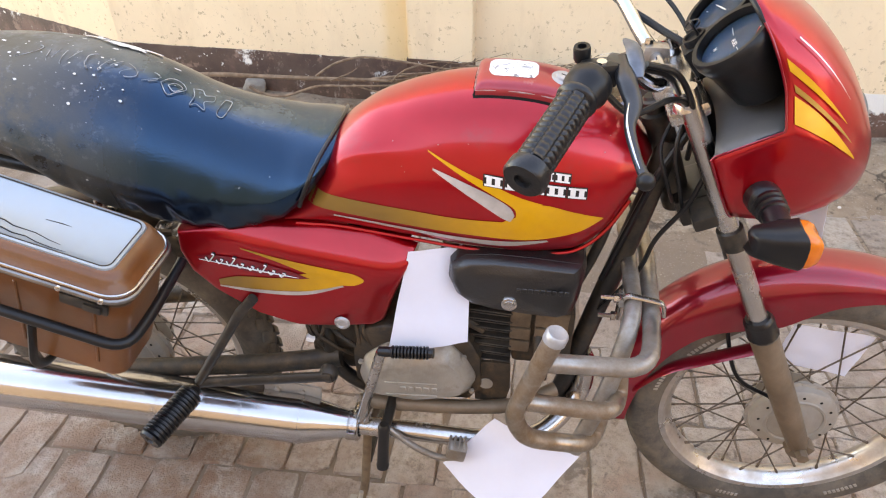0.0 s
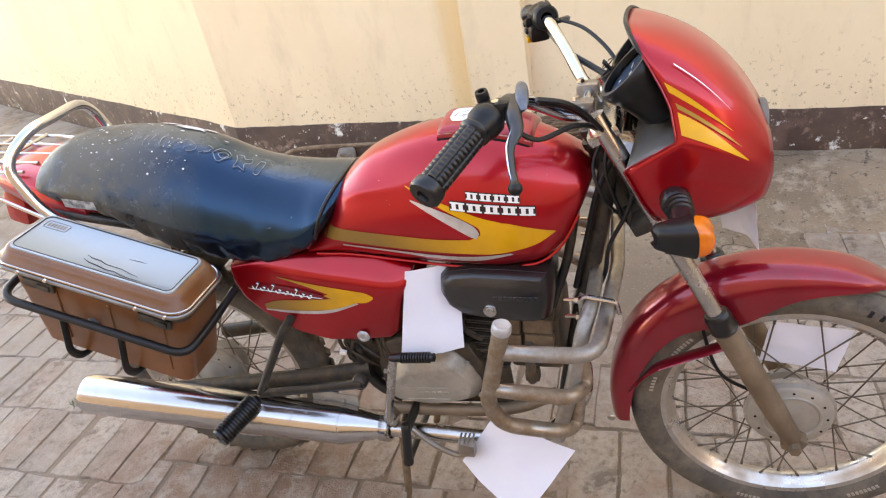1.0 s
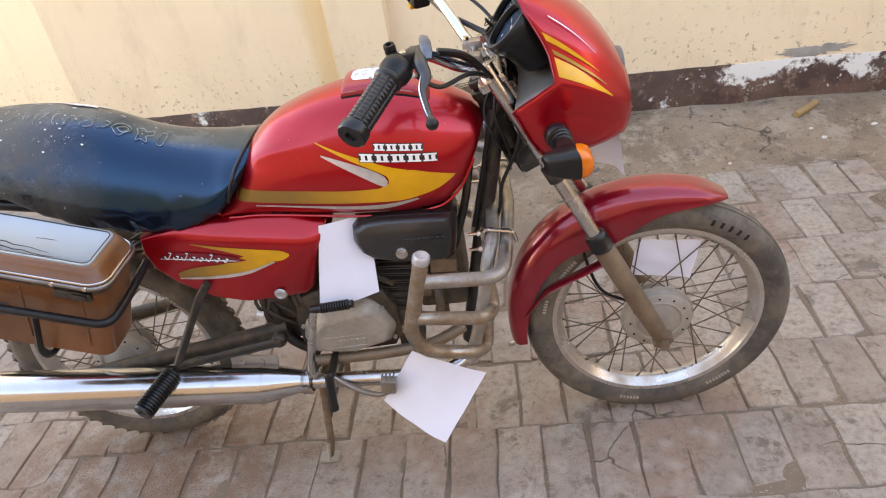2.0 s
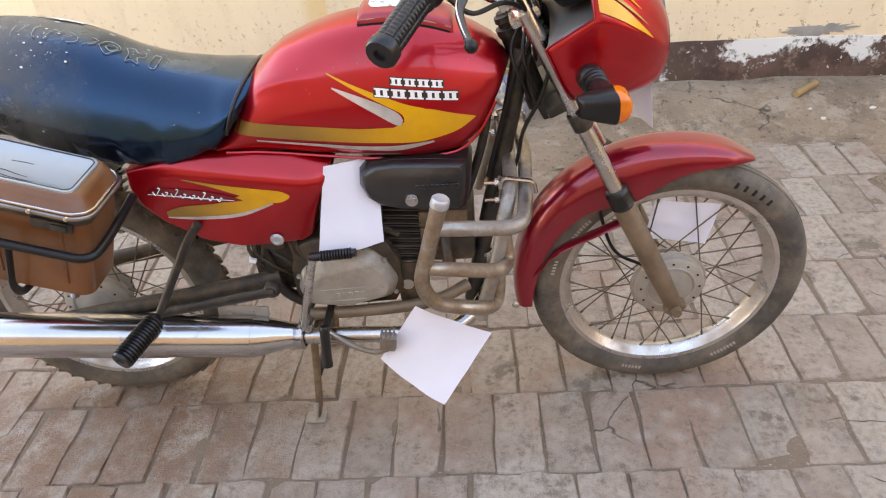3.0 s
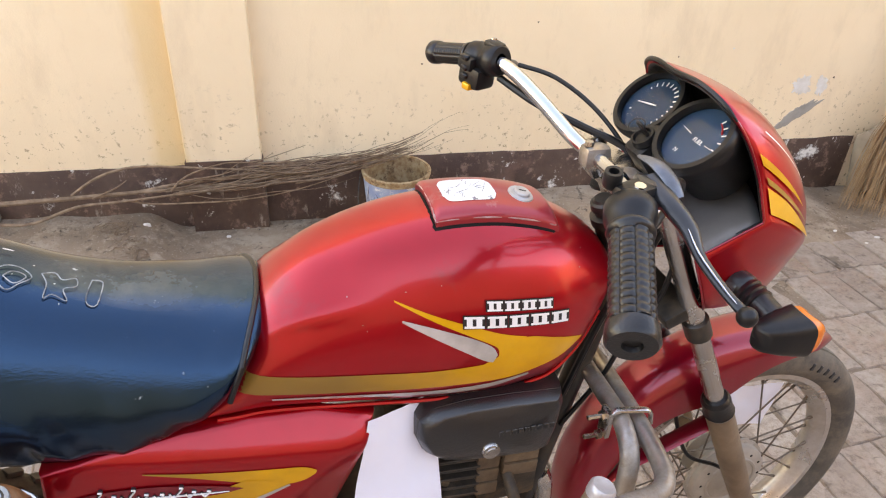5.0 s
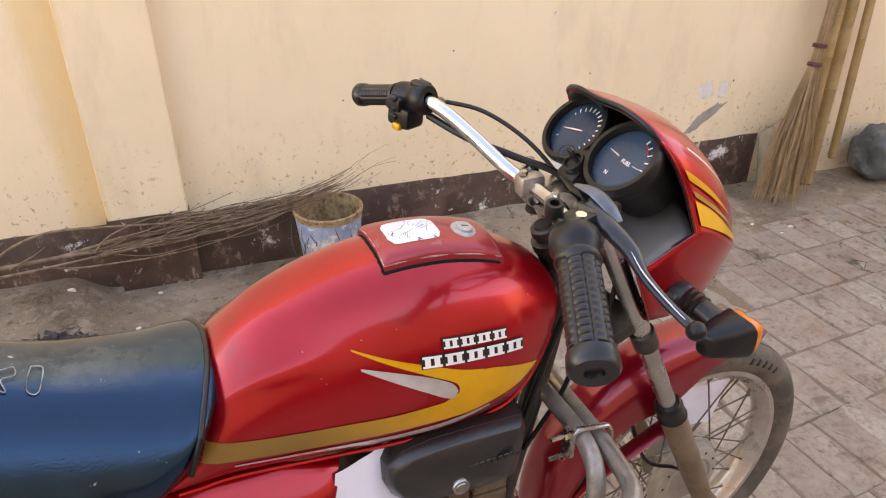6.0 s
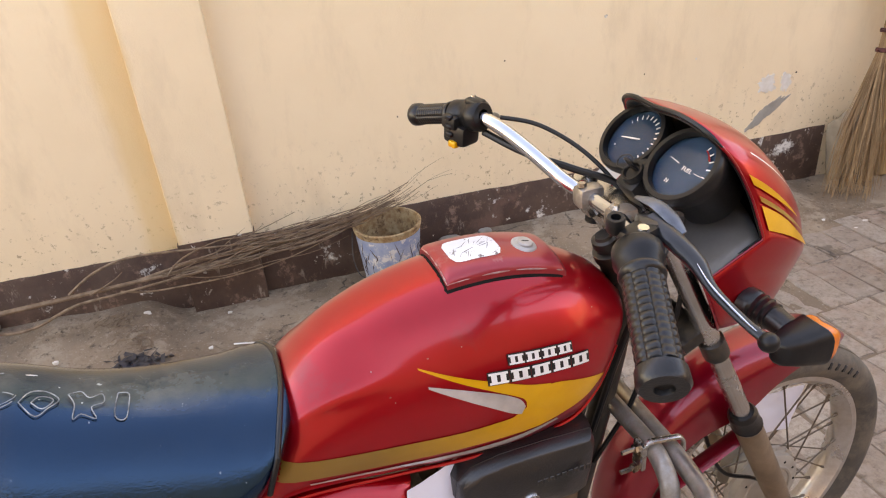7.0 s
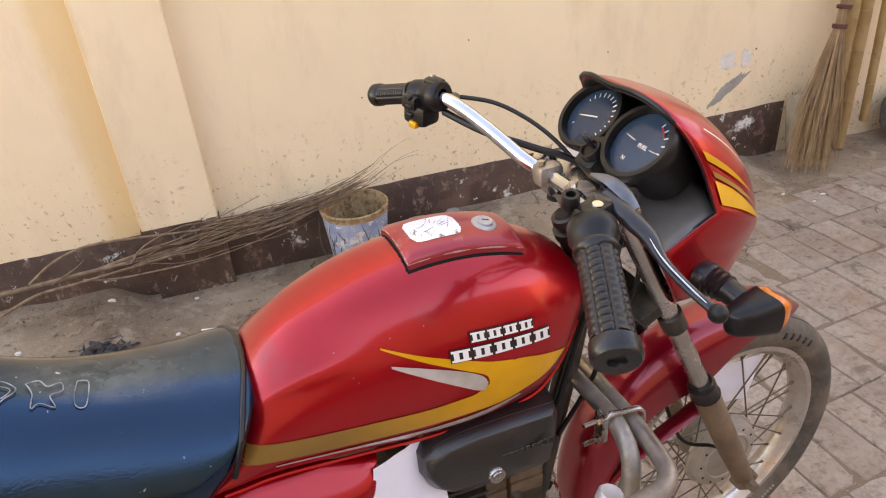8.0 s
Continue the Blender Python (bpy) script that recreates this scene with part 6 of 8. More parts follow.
# indicators
def indicator(s):
    bm = bmesh.new()
    tube(bm, [(0.395, s * 0.135, 0.868), (0.398, s * 0.150, 0.868), (0.399, s * 0.152, 0.868), (0.400, s * 0.158, 0.867), (0.401, s * 0.160, 0.867), (0.402, s * 0.167, 0.866), (0.403, s * 0.169, 0.866), (0.404, s * 0.176, 0.865), (0.404, s * 0.178, 0.865), (0.405, s * 0.205, 0.862)], [0.024, 0.024, 0.021, 0.023, 0.020, 0.022, 0.019, 0.0205, 0.0175, 0.017], 16)
    stalk = part("indicator_stalk", bm, RUBBER, bike)
    c = Vector((0.402, s * 0.226, 0.855))
    rings = []
    for k, (dx, h, w) in enumerate(((-0.042, 0.012, 0.014), (-0.038, 0.017, 0.019), (-0.014, 0.024, 0.025), (0.016, 0.030, 0.029))):
        rings.append([c + Vector((dx + 0.010 * (abs(math.cos(a))), w * math.copysign(abs(math.cos(a))**0.6, math.cos(a)) * s, h * math.copysign(abs(math.sin(a))**0.6, math.sin(a)))) for a in (2 * math.pi * i / 24 for i in range(24))])
    body = part("indicator", loft(rings), BLACK, bike, "black indicator housing with amber lens", 50)
    rings = []
    for dx, f in ((0.0165, 0.79), (0.026, 0.77), (0.034, 0.66), (0.038, 0.45)):
        rings.append([c + Vector((dx + 0.010 * abs(math.cos(a)), f * 0.033 * math.copysign(abs(math.cos(a))**0.6, math.cos(a)) * s, f * 0.036 * math.copysign(abs(math.sin(a))**0.6, math.sin(a)))) for a in (2 * math.pi * i / 24 for i in range(24))])
    part("indicator_lens", loft(rings), AMBER, body, "amber indicator lens", 50)


indicator(-1)
indicator(1)

# frame tubes
for pts, r in (([(0.288, -0.012, 0.880), (0.262, -0.026, 0.745), (0.214, -0.030, 0.530), (0.166, -0.030, 0.290)], 0.0185),
               ([(0.200, 0, 0.895), (0.0, 0, 0.78), (-0.30, 0, 0.72), (-0.50, 0, 0.75)], 0.020),
               ([(-0.20, -0.075, 0.72), (-0.27, -0.085, 0.55), (-0.26, -0.09, 0.40), (-0.20, -0.08, 0.33)], 0.014),
               ([(-0.20, 0.075, 0.72), (-0.27, 0.085, 0.55), (-0.26, 0.09, 0.40), (-0.20, 0.08, 0.33)], 0.014),
               ([(-0.34, -0.10, 0.775), (-0.55, -0.115, 0.80), (-0.90, -0.115, 0.86)], 0.012),
               ([(-0.34, 0.10, 0.775), (-0.55, 0.115, 0.80), (-0.90, 0.115, 0.86)], 0.012),
               ([(0.232, -0.030, 0.84), (0.205, -0.040, 0.70), (0.165, -0.045, 0.58)], 0.009)):
    bm = bmesh.new()
    tube(bm, spline(pts, 5), r, 12)
    part("frame_tube", bm, FRAME, bike)
for s in (-1, 1):
    bm = bmesh.new()
    tube(bm, bend([(-0.25, s * 0.095, 0.425), (-0.40, s * 0.115, 0.408), (-0.80, s * 0.115, 0.335)], 0.05), 0.017, 12, True, 1.25)
    part("swingarm", bm, GRIME, bike, "dusty dark swinging arm")
    bm = bmesh.new()
    tube(bm, [(-0.37, s * 0.150, 0.610), (-0.40, s * 0.152, 0.575), (-0.515, s * 0.160, 0.392)], 0.0095, 10)
    tube(bm, [(-0.255, s * 0.145, 0.425), (-0.515, s * 0.160, 0.388)], 0.0085, 10, True, 1.4)
    lathe(bm, [(0.0, 0.008), (0.014, 0.008), (0.018, 0.002), (0.018, -0.012)], (-0.262, s * 0.142, 0.425), (0, s, 0), 14)
    part("footrest_hanger", bm, FRAME, bike)
    bm = bmesh.new()
    a, b = Vector((-0.518, s * 0.172, 0.385)), Vector((-0.560, s * 0.285, 0.368))
    prof = [(0.010, 0.0), (0.013, 0.008)]
    for k in range(14):
        prof += [(0.0205, 0.012 + 0.0075 * k), (0.0240, 0.0135 + 0.0075 * k), (0.0240, 0.0165 + 0.0075 * k), (0.0205, 0.018 + 0.0075 * k)]
    prof += [(0.0232, 0.118), (0.0210, 0.123), (0.010, 0.123), (0.009, 0.120), (0.0, 0.120)]
    lathe(bm, prof, a, b - a, 14)
    part("footrest", bm, RUBBER, bike, "ribbed black rubber pillion footrest")
    bm = bmesh.new()
    tube(bm, [(-0.60, s * 0.125, 0.80), (-0.715, s * 0.125, 0.42)], 0.011, 10)
    shock = part("shock_absorber", bm, CHROME_DULL, bike)
    bm = bmesh.new()
    tube(bm, [Vector((-0.615, s * 0.125, 0.75)).lerp(Vector((-0.70, s * 0.125, 0.47)), k / 120) + 0.024 * Vector((math.cos(k * 0.62) * 0.95, math.sin(k * 0.62), math.cos(k * 0.62) * 0.28)) for k in range(121)], 0.0045, 6)
    part("spring", bm, FRAME, shock)

# rear mudguard, tail and grab rail
rings = []
for d in np.linspace(20, 118, 22):
    a = radians(d)
    ring = []
    for k in range(9):
        s = -1 + 2 * k / 8
        r = 0.352 - 0.022 * abs(s)**2.5
        ring.append(Vector((-0.760 - r * math.cos(a), 0.062 * s, 0.345 + r * math.sin(a))))
    ring += [q * 1.0 + (Vector((-0.76, q.y, 0.345)) - q).normalized() * 0.003 for q in ring[::-1]]
    rings.append(ring)
part("rear_mudguard", loft(rings), FRAME, bike, "black rear mudguard", 60)
bm = loft([[Vector((x, w * math.copysign(abs(math.cos(a))**0.6, math.cos(a)), z + h * math.copysign(abs(math.sin(a))**0.6, math.sin(a)))) for a in (2 * math.pi * i / 24 for i in range(24))] for x, w, h, z in ((-0.80, 0.125, 0.045, 0.865), (-0.90, 0.12, 0.052, 0.88), (-0.98, 0.105, 0.05, 0.90), (-1.05, 0.085, 0.035, 0.915), (-1.075, 0.07, 0.02, 0.92))])
tail = part("tail_cover", bm, RED, bike, "red plastic tail cover", 50)
bm = bmesh.new()
block(bm, (0.06, 0.15, 0.085), Matrix.Translation((-1.06, 0, 0.845)) @ pose(0, 0, 0, 0, 20, 0), 0.014)
part("tail_lamp", bm, REDLENS, bike, "red tail lamp lens")
bm = bmesh.new()
tube(bm, bend([(-0.80, -0.135, 0.815), (-0.888, -0.146, 0.872), (-0.930, -0.146, 0.985), (-0.898, -0.080, 1.035), (-0.890, 0.0, 1.036), (-0.898, 0.080, 1.035), (-0.930, 0.146, 0.985), (-0.888, 0.146, 0.872), (-0.80, 0.135, 0.815)], 0.055), 0.0115, 14)
part("grab_rail", bm, CHROME, bike, "bent chrome grab rail behind the seat")

# wire luggage rack behind the tail
bm = bmesh.new()
for y in (-0.10, -0.05, 0.0, 0.05, 0.10):
    tube(bm, bend([(-0.955, y * 0.9, 0.945), (-1.03, y, 0.950), (-1.26, y * 0.9, 0.965)], 0.03), 0.0042, 8)
for x in (-1.06, -1.16, -1.26):
    tube(bm, [(x, -0.10, 0.955), (x, 0.10, 0.955)], 0.0042, 8)
for s in (-1, 1):
    tube(bm, [(-0.885, s * 0.145, 0.855), (-1.18, s * 0.10, 0.950)], 0.005, 8)
part("luggage_rack", bm, CHROME, bike, "thin chrome wire luggage rack")

# engine
CASE = [(-0.206, 0.512), (-0.156, 0.530), (-0.049, 0.527), (-0.004, 0.515), (0.018, 0.466), (0.020, 0.390), (0.0, 0.354), (-0.105, 0.347), (-0.200, 0.352), (-0.222, 0.385), (-0.222, 0.450)]
bm = loft([[Vector((-0.10 + (x + 0.10) * f, y, 0.43 + (z - 0.43) * f)) for x, z in CASE] for y, f in ((0.12, 0.9), (0.10, 1.0), (-0.096, 1.0), (-0.104, 0.985), (-0.107, 0.95))])
engine = part("engine_case", bm, GRIME, bike, "grimy dark engine crankcase")
COVER = [(-0.199, 0.362), (-0.212, 0.405), (-0.198, 0.453), (-0.155, 0.490), (-0.085, 0.508), (-0.039, 0.503), (-0.009, 0.469), (0.012, 0.422), (-0.005, 0.376), (-0.105, 0.352)]
FACE = [(-0.184, 0.380), (-0.190, 0.405), (-0.180, 0.430), (-0.150, 0.452), (-0.085, 0.470), (-0.040, 0.478), (-0.018, 0.453), (-0.007, 0.420), (-0.019, 0.393), (-0.105, 0.370)]


def ring_xz(pts, y):
    """A closed, softly cornered ring through points in x and z."""
    out = []
    for k, (x, z) in enumerate(pts):
        q, p0, p1 = Vector((x, y, z)), Vector((pts[k - 1][0], y, pts[k - 1][1])), Vector((pts[(k + 1) % len(pts)][0], y, pts[(k + 1) % len(pts)][1]))
        a, b = q.lerp(p0, 0.22), q.lerp(p1, 0.22)
        out += [a, 0.25 * a + 0.5 * q + 0.25 * b, b]
    return out


_mid = lambda f: [(a[0] + (b[0] - a[0]) * f, a[1] + (b[1] - a[1]) * f) for a, b in zip(COVER, FACE)]
_in = lambda f: [(-0.10 + (x + 0.10) * f, 0.425 + (z - 0.425) * f) for x, z in FACE]
part("engine_cover", loft([ring_xz(COVER, -0.085), ring_xz(COVER, -0.111), ring_xz(_mid(0.12), -0.1155), ring_xz(_mid(0.9), -0.1345), ring_xz(FACE, -0.1365), ring_xz(_in(0.94), -0.1375), ring_xz(_in(0.5), -0.1385), ring_xz(_in(0.1), -0.139)]), ALU, engine, "dusty cast aluminium clutch cover with bevelled edges", 22)
bm = bmesh.new()
for z, n in ((0.420, 1), (0.388, 1)):
    block(bm, (0.098, 0.0030, 0.0022), Matrix.Translation((-0.108, -0.1388, z)) @ pose(0, 0, 0, 0, -4, 0), 0.0008, 1)
for k in range(5):
    block(bm, (0.0105, 0.0030, 0.0105), Matrix.Translation((-0.122 + 0.0145 * k, -0.1388, 0.4035 + 0.001 * k)) @ pose(0, 0, 0, 0, -4, 0), 0.001, 1)
part("cover_mark", bm, ALU, engine, "raised plain bars cast on the cover")
for x, z in ((-0.196, 0.372), (-0.205, 0.44), (0.003, 0.388), (-0.012, 0.476), (-0.06, 0.505), (-0.15, 0.488), (-0.10, 0.357)):
    bm = bmesh.new()
    lathe(bm, [(0.0, 0.006), (0.0045, 0.006), (0.0055, 0.0)], (x, -0.113, z), (0, -1, 0), 6)
    part("bolt", bm, ALU, engine)
bm = bmesh.new()
lathe(bm, [(0.0, 0.012), (0.014, 0.012), (0.017, 0.006), (0.018, -0.012)], (-0.029, -0.092, 0.524), (0.05, -0.35, 1), 14)
tube(bm, bend([(-0.038, -0.100, 0.532), (-0.036, -0.112, 0.552), (-0.022, -0.112, 0.552), (-0.020, -0.100, 0.532)], 0.006), 0.0030, 7)
part("oil_filler_cap", bm, BLACK, engine, "black oil filler cap with a raised loop")
for k in range(14):
    bm = bmesh.new()
    block(bm, (0.078, 0.186 - 0.010 * (k % 2), 0.0030), Matrix.Translation((0.032, 0.0, 0.4535 + 0.0098 * k)) @ pose(0, 0, 0, 0, 4, 0), 0.0008, 1)
    part("fin", bm, FIN, engine)
bm = bmesh.new()
block(bm, (0.066, 0.130, 0.15), Matrix.Translation((0.034, 0, 0.515)), 0.008)
block(bm, (0.11, 0.15, 0.13), Matrix.Translation((0.125, 0, 0.50)), 0.012)
part("cylinder", bm, GRIME, engine, "finned dark cylinder caked with dust")
for cx, w, zs in ((0.085, 0.036, (0.492, 0.522, 0.557)), (0.139, 0.058, (0.524, 0.560))):
    bm = bmesh.new()
    for z in zs:
        block(bm, (w, 0.182, 0.026 if z < 0.55 else 0.036), Matrix.Translation((cx, 0, z)) @ pose(0, 0, 0, 0, 3, 0), 0.003, 2)
    part("cylinder_head", bm, HEADMETAL, engine, "rust-brown cylinder head block")
bm = bmesh.new()
tube(bm, spline([(0.118, -0.085, 0.515), (0.122, -0.118, 0.490), (0.124, -0.120, 0.455), (0.118, -0.105, 0.430)], 4), 0.010, 10)
block(bm, (0.030, 0.022, 0.026), Matrix.Translation((0.124, -0.116, 0.458)), 0.005)
part("plug_cap", bm, GRIME, engine, "dusty spark plug cap with its lead")
# added blocks that make the open space behind the crankcase dark
bm = bmesh.new()
block(bm, (0.110, 0.150, 0.150), Matrix.Translation((-0.262, 0.005, 0.440)), 0.02)
block(bm, (0.050, 0.130, 0.060), Matrix.Translation((-0.235, 0.0, 0.528)), 0.015)
part("dark_filler", bm, GRIME, engine, "dark blocks added to fill the shaded space behind the crankcase")
bm = bmesh.new()
block(bm, (0.115, 0.005, 0.034), Matrix.Translation((-0.345, -0.128, 0.358)) @ pose(0, 0, 0, 0, 6, 0), 0.002)
for dx in (-0.03, 0.02):
    lathe(bm, [(0.0, 0.005), (0.006, 0.005), (0.0065, 0.0)], (-0.345 + dx, -0.1305, 0.358), (0, -1, 0), 6)
part("muffler_bracket", bm, HUB, bike, "pale dusty bracket above the muffler")
bm = bmesh.new()
block(bm, (0.016, 0.012, 0.010), Matrix.Translation((-0.297, -0.112, 0.487)) @ pose(0, 0, 0, 0, 25, 15), 0.002)
part("white_clip", bm, WHITE_D, bike, "small white plastic clip")
bm = bmesh.new()
block(bm, (0.10, 0.10, 0.10), Matrix.Translation((-0.02, 0.0, 0.59)), 0.02)
tube(bm, [(0.0, 0, 0.62), (0.08, 0, 0.56)], 0.024, 12)
tube(bm, spline([(-0.02, -0.06, 0.56), (-0.015, -0.085, 0.545), (0.02, -0.085, 0.52)], 4), 0.008, 8)
part("carburettor", bm, GRIME, engine)
random.seed(12)
bm = bmesh.new()
for k in range(7):
    bm = bmesh.new()
    x = -0.30 + 0.02 * k
    tube(bm, spline([(x, -0.07 - 0.004 * k, 0.56), (x + random.uniform(-0.03, 0.03), -0.105, 0.51), (x + random.uniform(-0.02, 0.04), -0.10, 0.46), (x + 0.03, -0.08, 0.42)], 4), 0.0042, 7)
    part("hose", bm, GRIME if k % 3 else FRAME, bike)
bm = bmesh.new()
block(bm, (0.10, 0.05, 0.08), Matrix.Translation((-0.25, -0.06, 0.48)), 0.012)
block(bm, (0.05, 0.03, 0.05), Matrix.Translation((-0.245, -0.095, 0.535)), 0.008)
part("coil_bracket", bm, GRIME, bike, "dusty metal bracket under the side cover")
bm = bmesh.new()
_o = [(0.006, 0.448), (0.072, 0.450), (0.074, 0.385), (0.066, 0.342), (0.008, 0.344)]
vs0, vs1 = [bm.verts.new((x, -0.096, z)) for x, z in _o], [bm.verts.new((x, -0.090, z)) for x, z in _o]
bm.faces.new(vs0)
bm.faces.new(vs1[::-1])
ring_faces(bm, vs0, vs1)
part("engine_bracket", bm, GRIME, engine, "black engine mounting plate")
bm = bmesh.new()
lathe(bm, [(0.0, 0.0015), (0.0135, 0.0015), (0.0135, 0.0)], (0.028, -0.0965, 0.392), (0, -1, 0), 20)
part("bracket_plug", bm, HUB, engine, "pale round plug in the bracket")
# kick starter
bm = bmesh.new()
tube(bm, bend([(-0.205, -0.135, 0.328), (-0.205, -0.165, 0.328), (-0.185, -0.172, 0.40), (-0.148, -0.172, 0.530)], 0.02), 0.0095, 10)
lathe(bm, [(0.0, 0.010), (0.016, 0.010), (0.018, 0.0), (0.018, -0.03)], (-0.205, -0.150, 0.328), (0, -1, 0), 14)
kick = part("kick_starter", bm, CHROME_DULL, bike, "rusty chrome kick start lever")
bm = bmesh.new()
prof = [(0.0, -0.004), (0.009, -0.004), (0.0095, 0.012)]
for k in range(11):
    prof += [(0.0085, 0.018 + 0.006 * k), (0.0115, 0.0195 + 0.006 * k), (0.0115, 0.0225 + 0.006 * k), (0.0085, 0.024 + 0.006 * k)]
prof += [(0.009, 0.092), (0.0, 0.092)]
lathe(bm, prof, (-0.148, -0.172, 0.532), (0.98, -0.02, 0.10), 12)
part("kick_rubber", bm, RUBBER, kick)

# exhaust
ex = lambda x: Vector((x, -0.160 - 0.030 * max(0.0, (-0.33 - x)) / 0.7, 0.311 + 0.065 * max(0.0, (-0.33 - x)) / 0.7))
bm = bmesh.new()
xs = [-0.228, -0.232, -0.245, -0.31, -0.318, -0.322, -0.40, -0.50, -0.51, -0.514, -0.60, -0.80, -0.985, -1.005, -1.012]
rr = [0.026, 0.027, 0.030, 0.0455, 0.0460, 0.0480, 0.0480, 0.0480, 0.0485, 0.0500, 0.0505, 0.0505, 0.0500, 0.046, 0.038]
tube(bm, [ex(x) for x in xs], rr, 32)
muffler = part("muffler", bm, MUFFLER, bike, "long chrome muffler with dull blotches", 35)
bm = bmesh.new()
tube(bm, spline([(-0.225, -0.150, 0.297), (-0.10, -0.150, 0.296), (0.05, -0.145, 0.290), (0.14, -0.11, 0.285), (0.205, -0.05, 0.33), (0.215, -0.035, 0.40), (0.205, -0.03, 0.43)], 6), 0.0185, 18)
part("exhaust_pipe", bm, CHROME_DULL, bike, "chrome exhaust pipe under the engine")
# the rusty brown exhaust header above the chrome pipe
bm = bmesh.new()
tube(bm, spline([(-0.215, -0.120, 0.335), (-0.12, -0.120, 0.338), (0.0, -0.118, 0.345), (0.09, -0.105, 0.352), (0.16, -0.07, 0.365)], 5), 0.014, 12)
part("exhaust_header", bm, SLIDER, bike, "rusty brown exhaust header above the chrome pipe")
bm = bmesh.new()
lathe(bm, [(0.029, -0.012), (0.031, -0.010), (0.031, 0.010), (0.029, 0.012), (0.024, 0.012), (0.024, -0.012)], (-0.222, -0.150, 0.298), (1, 0, 0), 20, True)
block(bm, (0.02, 0.01, 0.02), Matrix.Translation((-0.222, -0.182, 0.305)), 0.003)
part("exhaust_clamp", bm, CHROME_DULL, bike)
# rider footrest and brake pedal
bm = bmesh.new()
tube(bm, bend([(-0.15, 0.17, 0.345), (-0.15, -0.17, 0.345), (-0.150, -0.200, 0.345)], 0.02), 0.010, 10)
part("footrest_bar", bm, FRAME, bike)
bm = bmesh.new()
lathe(bm, [(0.0, 0.0), (0.009, 0.0), (0.0115, 0.006), (0.0105, 0.014), (0.0110, 0.082), (0.0125, 0.088), (0.0115, 0.096), (0.0, 0.096)], (-0.150, -0.192, 0.362), (-0.03, -0.30, -0.95), 14)
part("footrest", bm, RUBBER, bike, "black rubber rider footrest folded down")
bm = bmesh.new()
tube(bm, bend([(-0.16, -0.17, 0.335), (-0.10, -0.182, 0.290), (-0.05, -0.192, 0.278), (-0.020, -0.2, 0.296)], 0.03), 0.0062, 10)
block(bm, (0.036, 0.022, 0.048), Matrix.Translation((-0.014, -0.206, 0.324)) @ pose(0, 0, 0, 12, 8, 0), 0.007)
for k in range(4):
    block(bm, (0.004, 0.030, 0.003), Matrix.Translation((-0.026 + 0.009 * k, -0.206, 0.349 + 0.0005 * k)), 0.001, 1)
part("brake_pedal", bm, GUARD, bike, "worn metal rear brake pedal with a ribbed pad")
# stand
for s in (-1, 1):
    bm = bmesh.new()
    tube(bm, bend([(-0.185, s * 0.09, 0.300), (-0.205, s * 0.115, 0.265), (-0.225, s * 0.134, 0.060), (-0.239, s * 0.138, 0.012)], 0.03), 0.0095, 10)
    st = part("stand_leg", bm, HEADMETAL, bike, "dusty brown stand leg")
    bm = bmesh.new()
    block(bm, (0.050, 0.034, 0.008), Matrix.Translation((-0.240, s * 0.140, 0.008)), 0.003)
    tube(bm, [(-0.228, s * 0.152, 0.07), (-0.236, s * 0.160, 0.02)], 0.005, 8)
    part("stand_foot", bm, HUB, st)
bm = bmesh.new()
tube(bm, [(-0.215, -0.12, 0.14), (-0.215, 0.12, 0.14)], 0.009, 8)
part("stand_cross_tube", bm, FRAME, bike)


